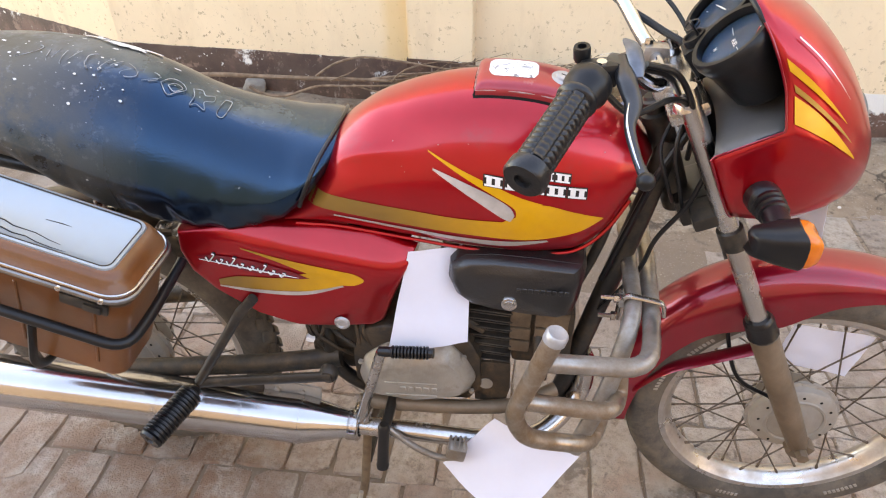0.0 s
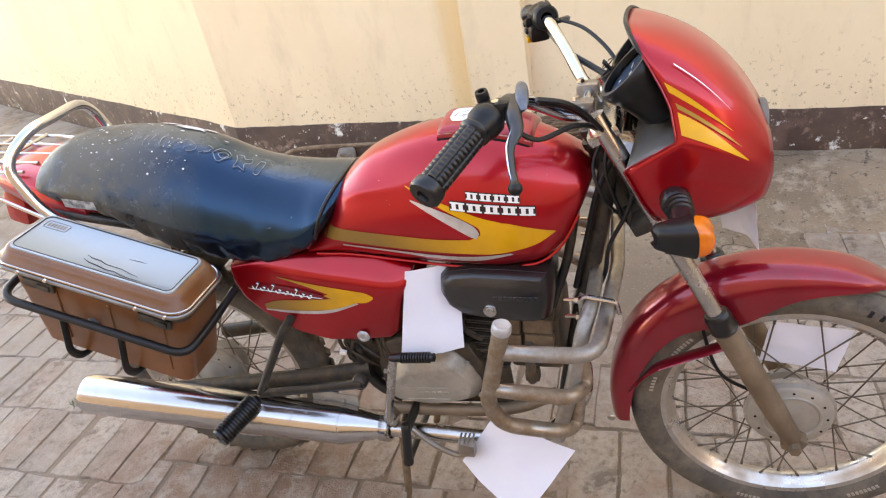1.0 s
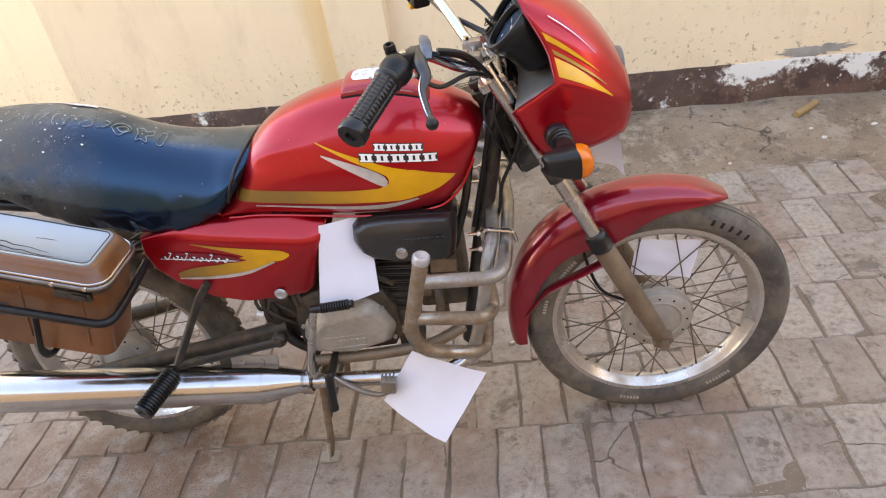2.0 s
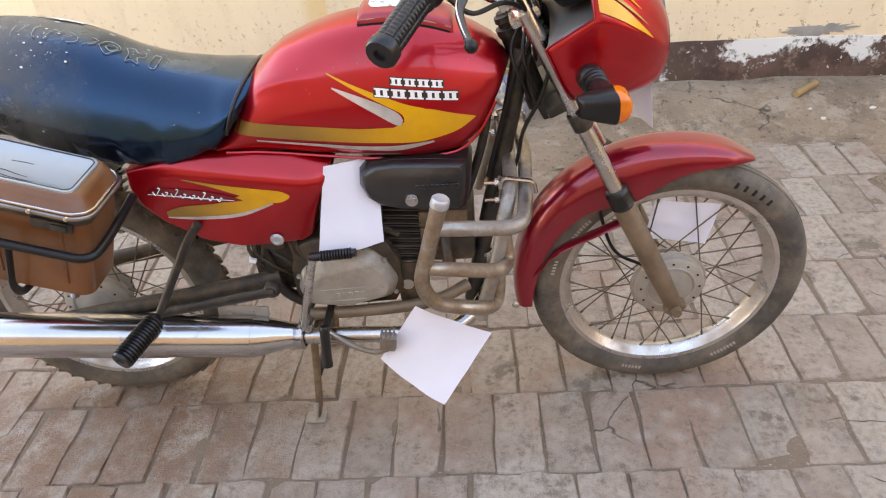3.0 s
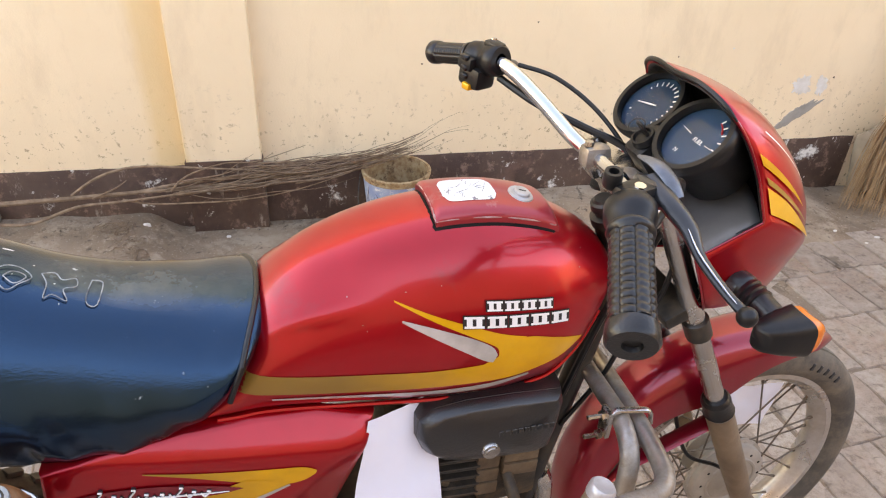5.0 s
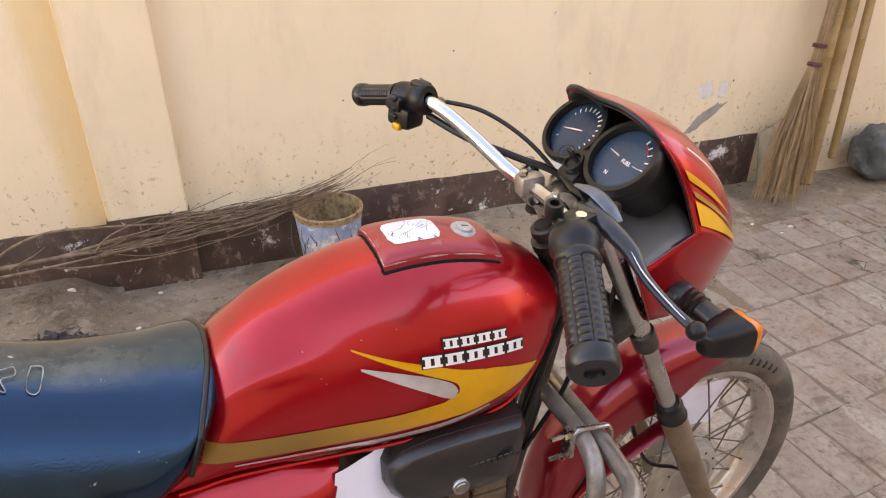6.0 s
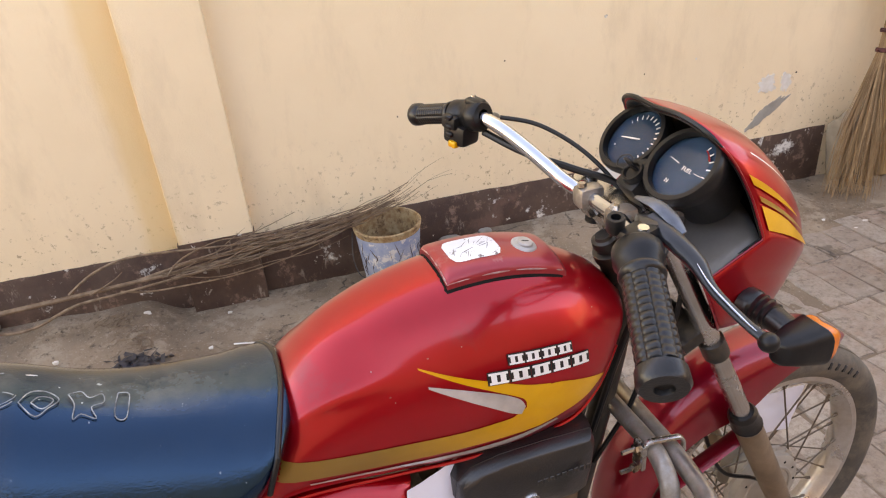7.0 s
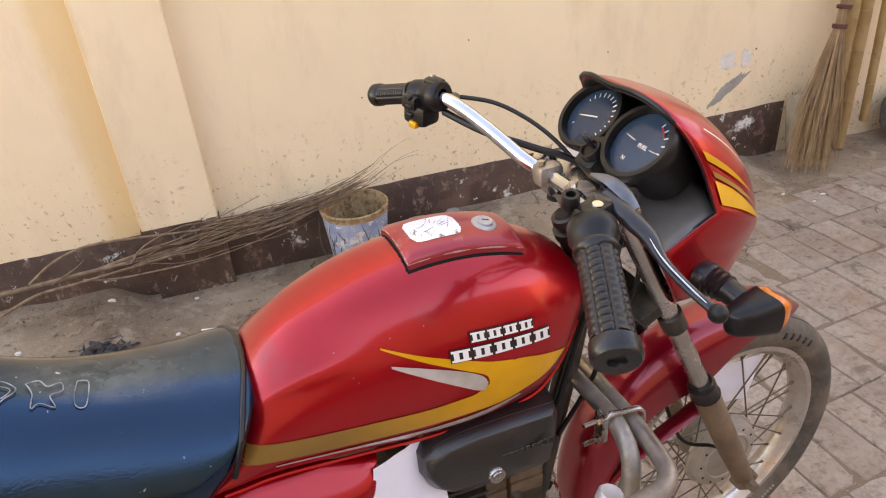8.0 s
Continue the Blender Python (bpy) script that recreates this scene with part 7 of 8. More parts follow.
# leg guard: a post with three rungs on each side, joined by two tubes that cross before the frame
def guard(s):
    bm = bmesh.new()
    tube(bm, bend([(0.131, s * 0.306, 0.730), (0.082, s * 0.301, 0.556), (0.104, s * 0.297, 0.502), (0.200, s * 0.268, 0.462), (0.222, s * 0.224, 0.440), (0.228, s * 0.216, 0.510)], 0.036), 0.0146, 16)
    g_ = part("leg_guard", bm, RUSTY, bike, "rusty chrome tubular leg guard")
    bm = bmesh.new()
    tube(bm, bend([(0.120, s * 0.301, 0.677), (0.274, s * 0.268, 0.648), (0.283, s * 0.17, 0.656), (0.292, s * 0.0, 0.650)], 0.045), 0.0140, 16)
    part("guard_rung", bm, GUARD, g_)
    bm = bmesh.new()
    tube(bm, bend([(0.101, s * 0.301, 0.592), (0.230, s * 0.285, 0.566), (0.247, s * 0.224, 0.540), (0.240, s * 0.215, 0.600)], 0.034), 0.0136, 16)
    part("guard_rung", bm, RUSTY, g_)
    bm = bmesh.new()
    tube(bm, bend([(0.257, s * 0.0, 0.664), (0.256, s * 0.155, 0.665), (0.245, s * 0.206, 0.650), (0.226, s * 0.234, 0.555), (0.188, s * 0.250, 0.425)], 0.045), 0.0138, 16)
    part("guard_tube", bm, GUARD, g_, "dull chrome inner tube, rusty at its foot")
    bm = bmesh.new()
    ax = Vector((0.28, 0, 1)).normalized()
    lathe(bm, [(0.0, 0.005), (0.009, 0.005), (0.0135, 0.006), (0.0160, 0.003), (0.0165, -0.002), (0.0165, -0.010), (0.014, -0.012)], (0.1330, s * 0.307, 0.737), ax, 24)
    part("guard_cap", bm, LOCKCAP, g_, "round bright end cap")
    # the clamp: a bowed strap over both tubes and two long bolts
    bm = bmesh.new()
    tube(bm, bend([(0.236, s * 0.148, 0.655), (0.240, s * 0.150, 0.684), (0.300, s * 0.154, 0.676), (0.304, s * 0.154, 0.650)], 0.012), 0.0052, 8, True, 0.7)
    block(bm, (0.008, 0.024, 0.046), Matrix.Translation((0.237, s * 0.142, 0.655)), 0.002)
    for dz in (0.014, -0.024):
        tube(bm, [(0.206, s * 0.142, 0.655 + dz), (0.240, s * 0.142, 0.655 + dz)], 0.0036, 7)
        lathe(bm, [(0.0, 0.007), (0.0075, 0.007), (0.0075, 0.0)], (0.233, s * 0.142, 0.655 + dz), (-1, 0, 0), 6)
    part("guard_clamp", bm, CHROME_DULL, g_, "dull metal clamp with two long bolts")


guard(-1)
guard(1)

# leatherette bag on the frame
BAGO = [(-0.038, 0.690), (-0.042, 0.660), (-0.032, 0.632), (-0.010, 0.614), (0.03, 0.603), (0.10, 0.596), (0.155, 0.594), (0.172, 0.602), (0.180, 0.640), (0.184, 0.685), (0.178, 0.706), (0.10, 0.712), (0.03, 0.714), (-0.015, 0.708)]
bag = part("tool_bag", plate(BAGO, -0.082, -0.128, -0.03, 9, -0.010, 0.20), BAG, bike, "black leatherette tool bag with a round stud")
bm = bmesh.new()
_c = Vector((0.072, 0, 0.655))
tube(bm, [Vector((_c.x + (x - _c.x) * 0.955, -0.1085, _c.z + (z - _c.z) * 0.955)) for x, z in BAGO + BAGO[:1]], 0.0012, 5)
part("bag_stitching", bm, BLACK, bag)
bm = bmesh.new()
lathe(bm, [(0.0, 0.005), (0.008, 0.005), (0.0085, 0.003), (0.0125, 0.003), (0.014, 0.0), (0.014, -0.004)], (0.064, -0.1395, 0.636), (0, -1, 0), 24)
part("bag_stud", bm, CHROME_DULL, bag, "round pale metal stud")
bm = bmesh.new()
for k in range(9):
    block(bm, (0.007, 0.002, 0.009), Matrix.Translation((0.078 + 0.0095 * k, -0.1375, 0.6640)), 0.0006, 1)
part("bag_mark", bm, BAG, bag, "embossed plain bars")

# pannier
PAN = Matrix.Translation((-0.556, -0.250, 0.554)) @ pose(0, 0, 0, 0, 18.5, 0)


def rrect(x0, x1, y0, y1, r, z, n=5):
    out = []
    for cx, cy, a0 in ((x1 - r, y1 - r, 0), (x0 + r, y1 - r, 90), (x0 + r, y0 + r, 180), (x1 - r, y0 + r, 270)):
        for k in range(n + 1):
            a = radians(a0 + 90 * k / n)
            out.append(Vector((cx + r * math.cos(a), cy + r * math.sin(a), z)))
    return out


bm = loft([rrect(-0.318, 0.004, -0.045, 0.058, 0.02, 0.0), rrect(-0.328, 0.014, -0.054, 0.062, 0.024, 0.008), rrect(-0.352, 0.020, -0.066, 0.066, 0.026, 0.150), rrect(-0.356, 0.021, -0.068, 0.066, 0.026, 0.186)])
bmesh.ops.transform(bm, matrix=PAN, verts=bm.verts[:])
pannier = part("pannier", bm, BROWN, bike, "brown plastic pannier with a steel-topped lid")
# dark band that paints the shaded gap between lid and body
bm = loft([rrect(-0.360, 0.022, -0.070, 0.067, 0.026, 0.184), rrect(-0.362, 0.024, -0.073, 0.068, 0.028, 0.188), rrect(-0.362, 0.024, -0.073, 0.068, 0.028, 0.204)])
bmesh.ops.transform(bm, matrix=PAN, verts=bm.verts[:])
part("lid_gap_band", bm, GRIME, pannier, "dark band painting the shade of the gap under the lid")
bm = loft([rrect(-0.374, 0.025, -0.079, 0.074, 0.034, 0.202), rrect(-0.378, 0.028, -0.083, 0.076, 0.036, 0.206), rrect(-0.378, 0.028, -0.083, 0.076, 0.036, 0.214), rrect(-0.374, 0.024, -0.079, 0.073, 0.035, 0.217), rrect(-0.367, 0.014, -0.072, 0.067, 0.030, 0.232), rrect(-0.360, 0.006, -0.066, 0.062, 0.026, 0.240), rrect(-0.356, 0.001, -0.062, 0.060, 0.024, 0.2415)])
bmesh.ops.transform(bm, matrix=PAN, verts=bm.verts[:])
plid = part("pannier_lid", bm, BROWN, pannier, "brown domed pannier lid")
bm = loft([rrect(-0.354, -0.004, -0.061, 0.058, 0.018, 0.2410), rrect(-0.353, -0.006, -0.060, 0.057, 0.017, 0.2440), rrect(-0.349, -0.010, -0.056, 0.053, 0.014, 0.2445), rrect(-0.347, -0.012, -0.054, 0.051, 0.013, 0.2430)])
bmesh.ops.transform(bm, matrix=PAN, verts=bm.verts[:])
part("lid_plate", bm, LIDTOP, plid, "scuffed steel plate on the lid")
bm = bmesh.new()
_e = rrect(-0.348, -0.011, -0.055, 0.052, 0.0135, 0.2442)
tube(bm, _e + _e[:1], 0.0012, 6, False)
bmesh.ops.transform(bm, matrix=PAN, verts=bm.verts[:])
part("plate_edge", bm, FRAME, plid)
for _z, _r, _m in ((0.2080, 0.0042, STEELTRIM), (0.2155, 0.0026, CHROME_DULL)):
    bm = bmesh.new()
    _e = rrect(-0.379, 0.029, -0.084, 0.077, 0.036, _z) if _z < 0.21 else rrect(-0.376, 0.026, -0.081, 0.075, 0.036, _z)
    tube(bm, _e + _e[:1], _r, 8, False)
    bmesh.ops.transform(bm, matrix=PAN, verts=bm.verts[:])
    part("lid_rim", bm, _m, plid, "worn steel edge strip")
random.seed(31)
for _k in range(3):
    bm = bmesh.new()
    x, y = -0.205 + (0.0, 0.0, 0.075)[_k], (-0.022, -0.034, -0.002)[_k]
    pts = []
    for i in range((8, 8, 3)[_k]):
        pts.append((x, y, 0.2434))
        x += random.uniform(0.014, 0.024)
        y += random.uniform(-0.006, 0.002)
    tube(bm, pts, [0.0004, 0.0014, 0.0010, 0.0006, 0.0008, 0.0002], 5)
    bmesh.ops.transform(bm, matrix=PAN, verts=bm.verts[:])
    part("scratch", bm, FRAME, plid, "dark scratch on the lid plate")
bm = bmesh.new()
_b = rrect(-0.338, -0.288, 0.018, 0.040, 0.004, 0.2434, 2)
tube(bm, _b + _b[:1], 0.0008, 5, False)
for _k in range(6):
    block(bm, (0.0045, 0.011, 0.0008), Matrix.Translation((-0.330 + 0.0068 * _k, 0.029, 0.2432)), 0)
bmesh.ops.transform(bm, matrix=PAN, verts=bm.verts[:])
part("lid_badge", bm, STEELTRIM, plid, "small grey embossed badge")
for x in (-0.285, -0.035):
    bm = bmesh.new()
    block(bm, (0.070, 0.008, 0.020), Matrix.Translation((x, -0.074, 0.180)), 0.003)
    block(bm, (0.026, 0.006, 0.013), Matrix.Translation((x + 0.014, -0.079, 0.180)), 0.002)
    bmesh.ops.transform(bm, matrix=PAN, verts=bm.verts[:])
    part("latch", bm, FRAME, pannier, "dark lid latch")
    for dx in (-0.03, 0.03):
        bm = bmesh.new()
        lathe(bm, [(0.0, 0.004), (0.004, 0.003), (0.005, 0.0)], (x + dx, -0.085, 0.2085), (0, -1, 0.2), 10)
        bmesh.ops.transform(bm, matrix=PAN, verts=bm.verts[:])
        part("rivet", bm, CHROME_DULL, plid)
bm = bmesh.new()
lathe(bm, [(0.0, 0.006), (0.012, 0.006), (0.016, 0.0)], (-0.185, -0.063, 0.105), (0, -1, 0), 16)
bmesh.ops.transform(bm, matrix=PAN, verts=bm.verts[:])
part("pannier_boss", bm, FRAME, pannier, "dark round boss")
for k in range(3):
    bm = bmesh.new()
    block(bm, (0.005, 0.005, 0.14), Matrix.Translation((-0.255 + 0.115 * k, -0.0625, 0.105)) @ pose(0, 0, 0, 4.5, 0, 0), 0.0015, 1)
    bmesh.ops.transform(bm, matrix=PAN, verts=bm.verts[:])
    part("pannier_rib", bm, BROWN, pannier)
bm = bmesh.new()
tube(bm, bend([PAN @ Vector(q) for q in ((0.034, 0.095, 0.150), (0.040, -0.02, 0.140), (0.036, -0.092, 0.132), (-0.372, -0.092, 0.132), (-0.382, 0.0, 0.135), (-0.378, 0.075, 0.14))], 0.05), 0.0085, 12)
for x in (-0.105, -0.232):
    tube(bm, bend([PAN @ Vector(q) for q in ((x, -0.090, 0.130), (x - 0.004, -0.088, 0.030), (x - 0.004, -0.060, -0.010), (x, 0.04, -0.012))], 0.02), 0.0085, 10, True, 0.6)
part("pannier_carrier", bm, BLACK, bike, "black tubular pannier carrier")


# ---- papers tucked into the machine ----
def sheet(name, corners, curl, label, marks_n=0, seed=1, parent_m=BIKE):
    """A creased sheet of paper between four corners, a few tenths of a millimetre thick."""
    p = [Vector(c) for c in corners]
    n = 12
    nrm = (p[1] - p[0]).cross(p[3] - p[0]).normalized()
    top, bot = [], []
    bm = bmesh.new()
    for i in range(n + 1):
        r0, r1 = [], []
        for j in range(n + 1):
            u, v = i / n, j / n
            q = p[0].lerp(p[1], u).lerp(p[3].lerp(p[2], u), v)
            q = q + nrm * (curl * math.sin(math.pi * u) * (0.5 + 0.5 * v) + 0.004 * noise.noise((u * 3 + seed, v * 3, seed)))
            r0.append(bm.verts.new(q))
            r1.append(bm.verts.new(q - nrm * 0.0004))
        top.append(r0)
        bot.append(r1)
    for A in (top, bot):
        for i in range(n):
            for j in range(n):
                bm.faces.new((A[i][j], A[i + 1][j], A[i + 1][j + 1], A[i][j + 1]))
    edge = lambda A: [A[i][0] for i in range(n)] + [A[n][j] for j in range(n)] + [A[i][n] for i in range(n, 0, -1)] + [A[0][j] for j in range(n, 0, -1)]
    ring_faces(bm, edge(top), edge(bot))
    root = thing(name, parent_m, label, "paper", "loose papers on the motorcycle")
    part("sheet", bm, PAPER, root, "", 60)
    if marks_n:
        bm = bmesh.new()
        for k in range(marks_n):
            u, v = 0.42 + 0.045 * k, 0.36
            c = p[0].lerp(p[1], u).lerp(p[3].lerp(p[2], u), v) + nrm * (curl * math.sin(math.pi * u) * 0.68 + 0.0022)
            d = (p[1] - p[0]).normalized()
            e = (p[3] - p[0]).normalized()
            vs = [bm.verts.new(c + d * a * 0.0028 + e * b * 0.006 + nrm * 0.002) for a, b in ((-1, -1), (1, -1), (1, 1), (-1, 1))]
            bm.faces.new(vs)
        part("pencil_mark", bm, INK, root)
    return root


sheet("paper_sheet", [(-0.104, -0.112, 0.706), (-0.006, -0.074, 0.705), (-0.003, -0.138, 0.540), (-0.143, -0.146, 0.508)], -0.006, "white sheet of paper tucked between side cover and bag", 4, 1)
sheet("paper_sheet", [(0.052, -0.190, 0.408), (0.208, -0.190, 0.325), (0.098, -0.258, 0.178), (-0.043, -0.182, 0.250)], -0.010, "white sheet of paper hanging below the leg guard", 3, 2)
sheet("paper_sheet", [(0.572, -0.002, 0.520), (0.716, 0.0, 0.503), (0.696, 0.0, 0.398), (0.558, -0.002, 0.424)], 0.002, "white sheet of paper tucked between the front wheel spokes", 3, 3)
sheet("paper_sheet", [(0.455, 0.030, 0.812), (0.524, -0.055, 0.808), (0.532, -0.068, 0.728), (0.480, 0.015, 0.722)], 0.012, "white sheet of paper hanging under the headlamp cowl", 0, 4)


# ---- things along the wall ----
def bucket():
    root = thing("bucket", pose(0.195, 1.505, 0.0, 0, 0, 0), "old blue plastic bucket with a rusty stained rim", "bucket")
    bm = bmesh.new()
    lathe(bm, [(0.0, 0.004), (0.095, 0.004), (0.100, 0.0), (0.104, 0.004), (0.124, 0.215), (0.126, 0.240), (0.120, 0.240), (0.098, 0.010), (0.0, 0.010)], (0, 0, 0), (0, 0, 1), 40)
    b = part("body", bm, BLUEP, root)
    bm = bmesh.new()
    lathe(bm, [(0.0, 0.014), (0.095, 0.014), (0.1185, 0.262), (0.121, 0.262)], (0, 0, 0), (0, 0, 1), 40)
    part("lining", bm, RUSTRIM, root, "brown mud-stained bucket inside")
    bm = bmesh.new()
    lathe(bm, [(0.1250, 0.238), (0.1275, 0.239), (0.1290, 0.2425), (0.1275, 0.246), (0.1275, 0.252), (0.1320, 0.254), (0.1330, 0.264), (0.130, 0.267), (0.123, 0.266), (0.121, 0.235)], (0, 0, 0), (0, 0, 1), 40, True)
    part("rim", bm, RUSTRIM, root, "rust-brown stained bucket rim")
    bm = bmesh.new()
    tube(bm, spline([(-0.134, 0.02, 0.245), (-0.150, -0.03, 0.16), (-0.138, -0.07, 0.10), (-0.10, -0.105, 0.085)], 5), 0.002, 6)
    part("wire_handle", bm, FRAME, root)
    random.seed(81)
    bm = bmesh.new()
    for k in range(46):
        a, z, l = random.uniform(-2.9, 0.2), random.uniform(0.03, 0.18), random.uniform(0.015, 0.075)
        d = random.uniform(-0.25, 0.25)
        tube(bm, [((0.1045 + 0.0925 * (z + l * f)) * math.cos(a + d * f), (0.1045 + 0.0925 * (z + l * f)) * math.sin(a + d * f), z + l * f) for f in (0, 0.3, 0.6, 1)], [0.0003, random.uniform(0.0008, 0.0022), random.uniform(0.0006, 0.0018), 0.0003], 4)
    tagged(part("scratches", bm, DADO, root, "dark streaks and scratches down the bucket"), kind="stuff")


bucket()

def brushwood():
    """A few long limbs along the wall foot, parting into a brush of fine twigs that rests on the bucket."""
    root = thing("brushwood_bundle", pose(0, 0, 0), "long dry brushwood bundle leaning on the bucket", "brushwood")
    random.seed(8)
    for y, r, pts in ((1.525, 0.0125, ((-1.74, 0.012), (-1.64, 0.12), (-1.50, 0.176), (-1.20, 0.188), (-0.965, 0.199), (-0.75, 0.208), (-0.535, 0.216), (-0.276, 0.244), (0.052, 0.288), (0.24, 0.338))),
                      (1.540, 0.0055, ((-0.965, 0.200), (-0.865, 0.268), (-0.739, 0.301), (-0.556, 0.294), (-0.437, 0.277), (-0.313, 0.272), (-0.123, 0.294), (0.055, 0.304), (0.22, 0.35))),
                      (1.500, 0.0075, ((-1.26, 0.150), (-1.19, 0.120), (-1.09, 0.124), (-0.946, 0.175), (-0.811, 0.189), (-0.606, 0.203), (-0.393, 0.226), (-0.103, 0.256), (0.12, 0.300))),
                      (1.515, 0.0045, ((-0.890, 0.200), (-0.81, 0.238), (-0.766, 0.267))),
                      (1.510, 0.0040, ((-0.79, 0.196), (-0.70, 0.170), (-0.575, 0.162), (-0.379, 0.164), (-0.185, 0.193), (0.016, 0.252), (0.13, 0.298))),
                      (1.505, 0.0038, ((-0.625, 0.213), (-0.561, 0.274), (-0.428, 0.315), (-0.317, 0.319), (-0.137, 0.375))),
                      (1.530, 0.0060, ((-0.75, 0.205), (-0.60, 0.232), (-0.42, 0.246), (-0.20, 0.268), (0.08, 0.318), (0.30, 0.40)))):
        bm = bmesh.new()
        n = len(pts)
        tube(bm, spline([(x, y + 0.010 * noise.noise((x * 5, 40 * y, 1.0)), z + 0.006 * noise.noise((x * 7, 60 * y, 3.0))) for x, z in pts], 4), [r * (1 - 0.75 * k / (n - 1)) for k in range(n)], 9)
        part("branch", bm, WOODY, root)
    core = cr([-0.70, -0.45, -0.2, 0.05, 0.24, 0.44], [0.215, 0.235, 0.262, 0.296, 0.345, 0.44])
    twigs = bmesh.new()
    for k in range(54):
        p, q = random.gauss(0, 1), random.gauss(0, 1)
        x0 = random.uniform(-0.66, 0.02)
        x1 = min(0.47 if k % 3 == 0 else random.uniform(0.16, 0.34), x0 + random.uniform(0.30, 0.85))
        pts = []
        for i in range(9):
            s = i / 8
            x = x0 + (x1 - x0) * s
            spread = float(np.interp(x, [-0.66, -0.4, -0.1, 0.2, 0.47], [0.010, 0.024, 0.026, 0.014, 0.036]))
            wob = 0.022 * noise.noise((x * 5 + 3.1 * k, k * 1.7, 0)) + 0.006 * noise.noise((x * 17, k * 2.3, 5.0))
            pts.append((x, 1.515 + 0.5 * spread * q + wob, core(x) + spread * p + wob))
        r0 = random.uniform(0.0011, 0.0030)
        tube(twigs, spline(pts, 2), [r0, 0.75 * r0, 0.35 * r0], 5)
        if k % 3 == 0:
            c = Vector(pts[random.randrange(2, 6)])
            d = Vector((random.uniform(0.08, 0.20), random.uniform(-0.02, 0.02), random.uniform(0.0, 0.09)))
            tube(twigs, spline([c, c + 0.5 * d + 0.012 * noise.noise_vector((k, 2, 1)), c + d], 2), [0.6 * r0, 0.4 * r0, 0.2 * r0], 4)
    tagged(part("dry_brush", twigs, WOODY, root), kind="stuff")


brushwood()


def broom():
    root = thing("broom", pose(0, 0, 0), "tall dry twig broom leaning upside down on the wall", "broom")
    random.seed(5)
    bm = bmesh.new()
    knot = Vector((2.415, 1.50, 0.62))
    for k in range(210):
        a, r = random.uniform(0, 6.28), math.sqrt(random.random())
        low = Vector((2.30 + 0.135 * r * math.cos(a), 1.40 + 0.10 * r * math.sin(a), random.uniform(0.004, 0.06)))
        mid = low.lerp(knot, 0.5) + Vector((0.03 * r * math.cos(a), 0.02 * r * math.sin(a), 0)) + 0.03 * noise.noise_vector((k, 1.0, 2.0))
        top = knot + Vector((0.022 * r * math.cos(a), 0.018 * r * math.sin(a), 0))
        end = top + Vector((0.075 + random.uniform(-0.02, 0.02), 0.05, 0.42))
        tube(bm, spline([low, low.lerp(mid, 0.5) + 0.02 * noise.noise_vector((k, 5.0, 1.0)), mid, top, end], 2), [0.0009, 0.0016, 0.0019, 0.0021], 4)
    tagged(part("straw", bm, STRAW, root, "dry brown broom twigs"), kind="stuff")
    cloth = surf("dark red cloth binding", (0.13, 0.035, 0.03), (0.08, 0.03, 0.025), 0.85)
    for z in (0.615, 0.695):
        bm = bmesh.new()
        c = knot + Vector((0.012, 0.008, 0)) * ((z - 0.62) / 0.1)
        lathe(bm, [(0.027, -0.009), (0.030, -0.008), (0.031, 0.0), (0.030, 0.008), (0.027, 0.009)], (c.x, c.y, z), (0.17, 0.1, 1), 16, True)
        tube(bm, [(c.x - 0.026, c.y - 0.008, z), (c.x - 0.055, c.y - 0.015, z + 0.012)], 0.004, 6)
        part("binding", bm, cloth, root, "dark red cloth binding")


broom()


def bamboo(a, b, r, seed):
    root = thing("bamboo_pole", pose(0, 0, 0), "dry jointed bamboo pole leaning on the wall", "bamboo pole", "bamboo poles by the broom")
    a, b = Vector(a), Vector(b)
    d = (b - a).normalized()
    random.seed(seed)
    bm = bmesh.new()
    s, prof, ln = 0.0, [(0.0, 0.0), (r * 0.8, 0.0)], (b - a).length
    while s < ln:
        e = min(ln, s + random.uniform(0.17, 0.24))
        prof += [(r, s + 0.004), (0.97 * r, s + 0.5 * (e - s)), (r, e - 0.006), (1.10 * r, e - 0.002), (0.96 * r, e)]
        s = e
    prof.append((0.0, ln))
    lathe(bm, prof, a, d, 18)
    part("culm", bm, BAMBOO, root)


bamboo((2.49, 1.50, 0.0), (2.59, 1.63, 1.9), 0.024, 1)
bamboo((2.60, 1.53, 0.0), (2.66, 1.63, 1.8), 0.027, 2)
bamboo((2.76, 1.56, 0.10), (2.74, 1.635, 1.9), 0.020, 3)


def rock(name, at, size, material, label, category, seed, cuts=3):
    bm = bmesh.new()
    bmesh.ops.create_icosphere(bm, subdivisions=cuts, radius=1.0)
    for v in bm.verts:
        q = v.co.copy()
        k = 1 + 0.28 * noise.noise(q * 1.3 + Vector((seed, 0, 0))) + 0.12 * noise.noise(q * 4 + Vector((0, seed, 0)))
        q = Vector((math.copysign(abs(q.x)**0.7, q.x), math.copysign(abs(q.y)**0.7, q.y), math.copysign(abs(q.z)**0.7, q.z))) * k
        v.co = Vector((q.x * size[0], q.y * size[1], max(-size[2] * 0.95, q.z * size[2])))
    ob = link_mesh(name, bm, material)
    ob.location = (at[0], at[1], size[2] * 0.95 + max(-0.004, ground_z(at[0], at[1])))
    return tagged(ob, label, category)


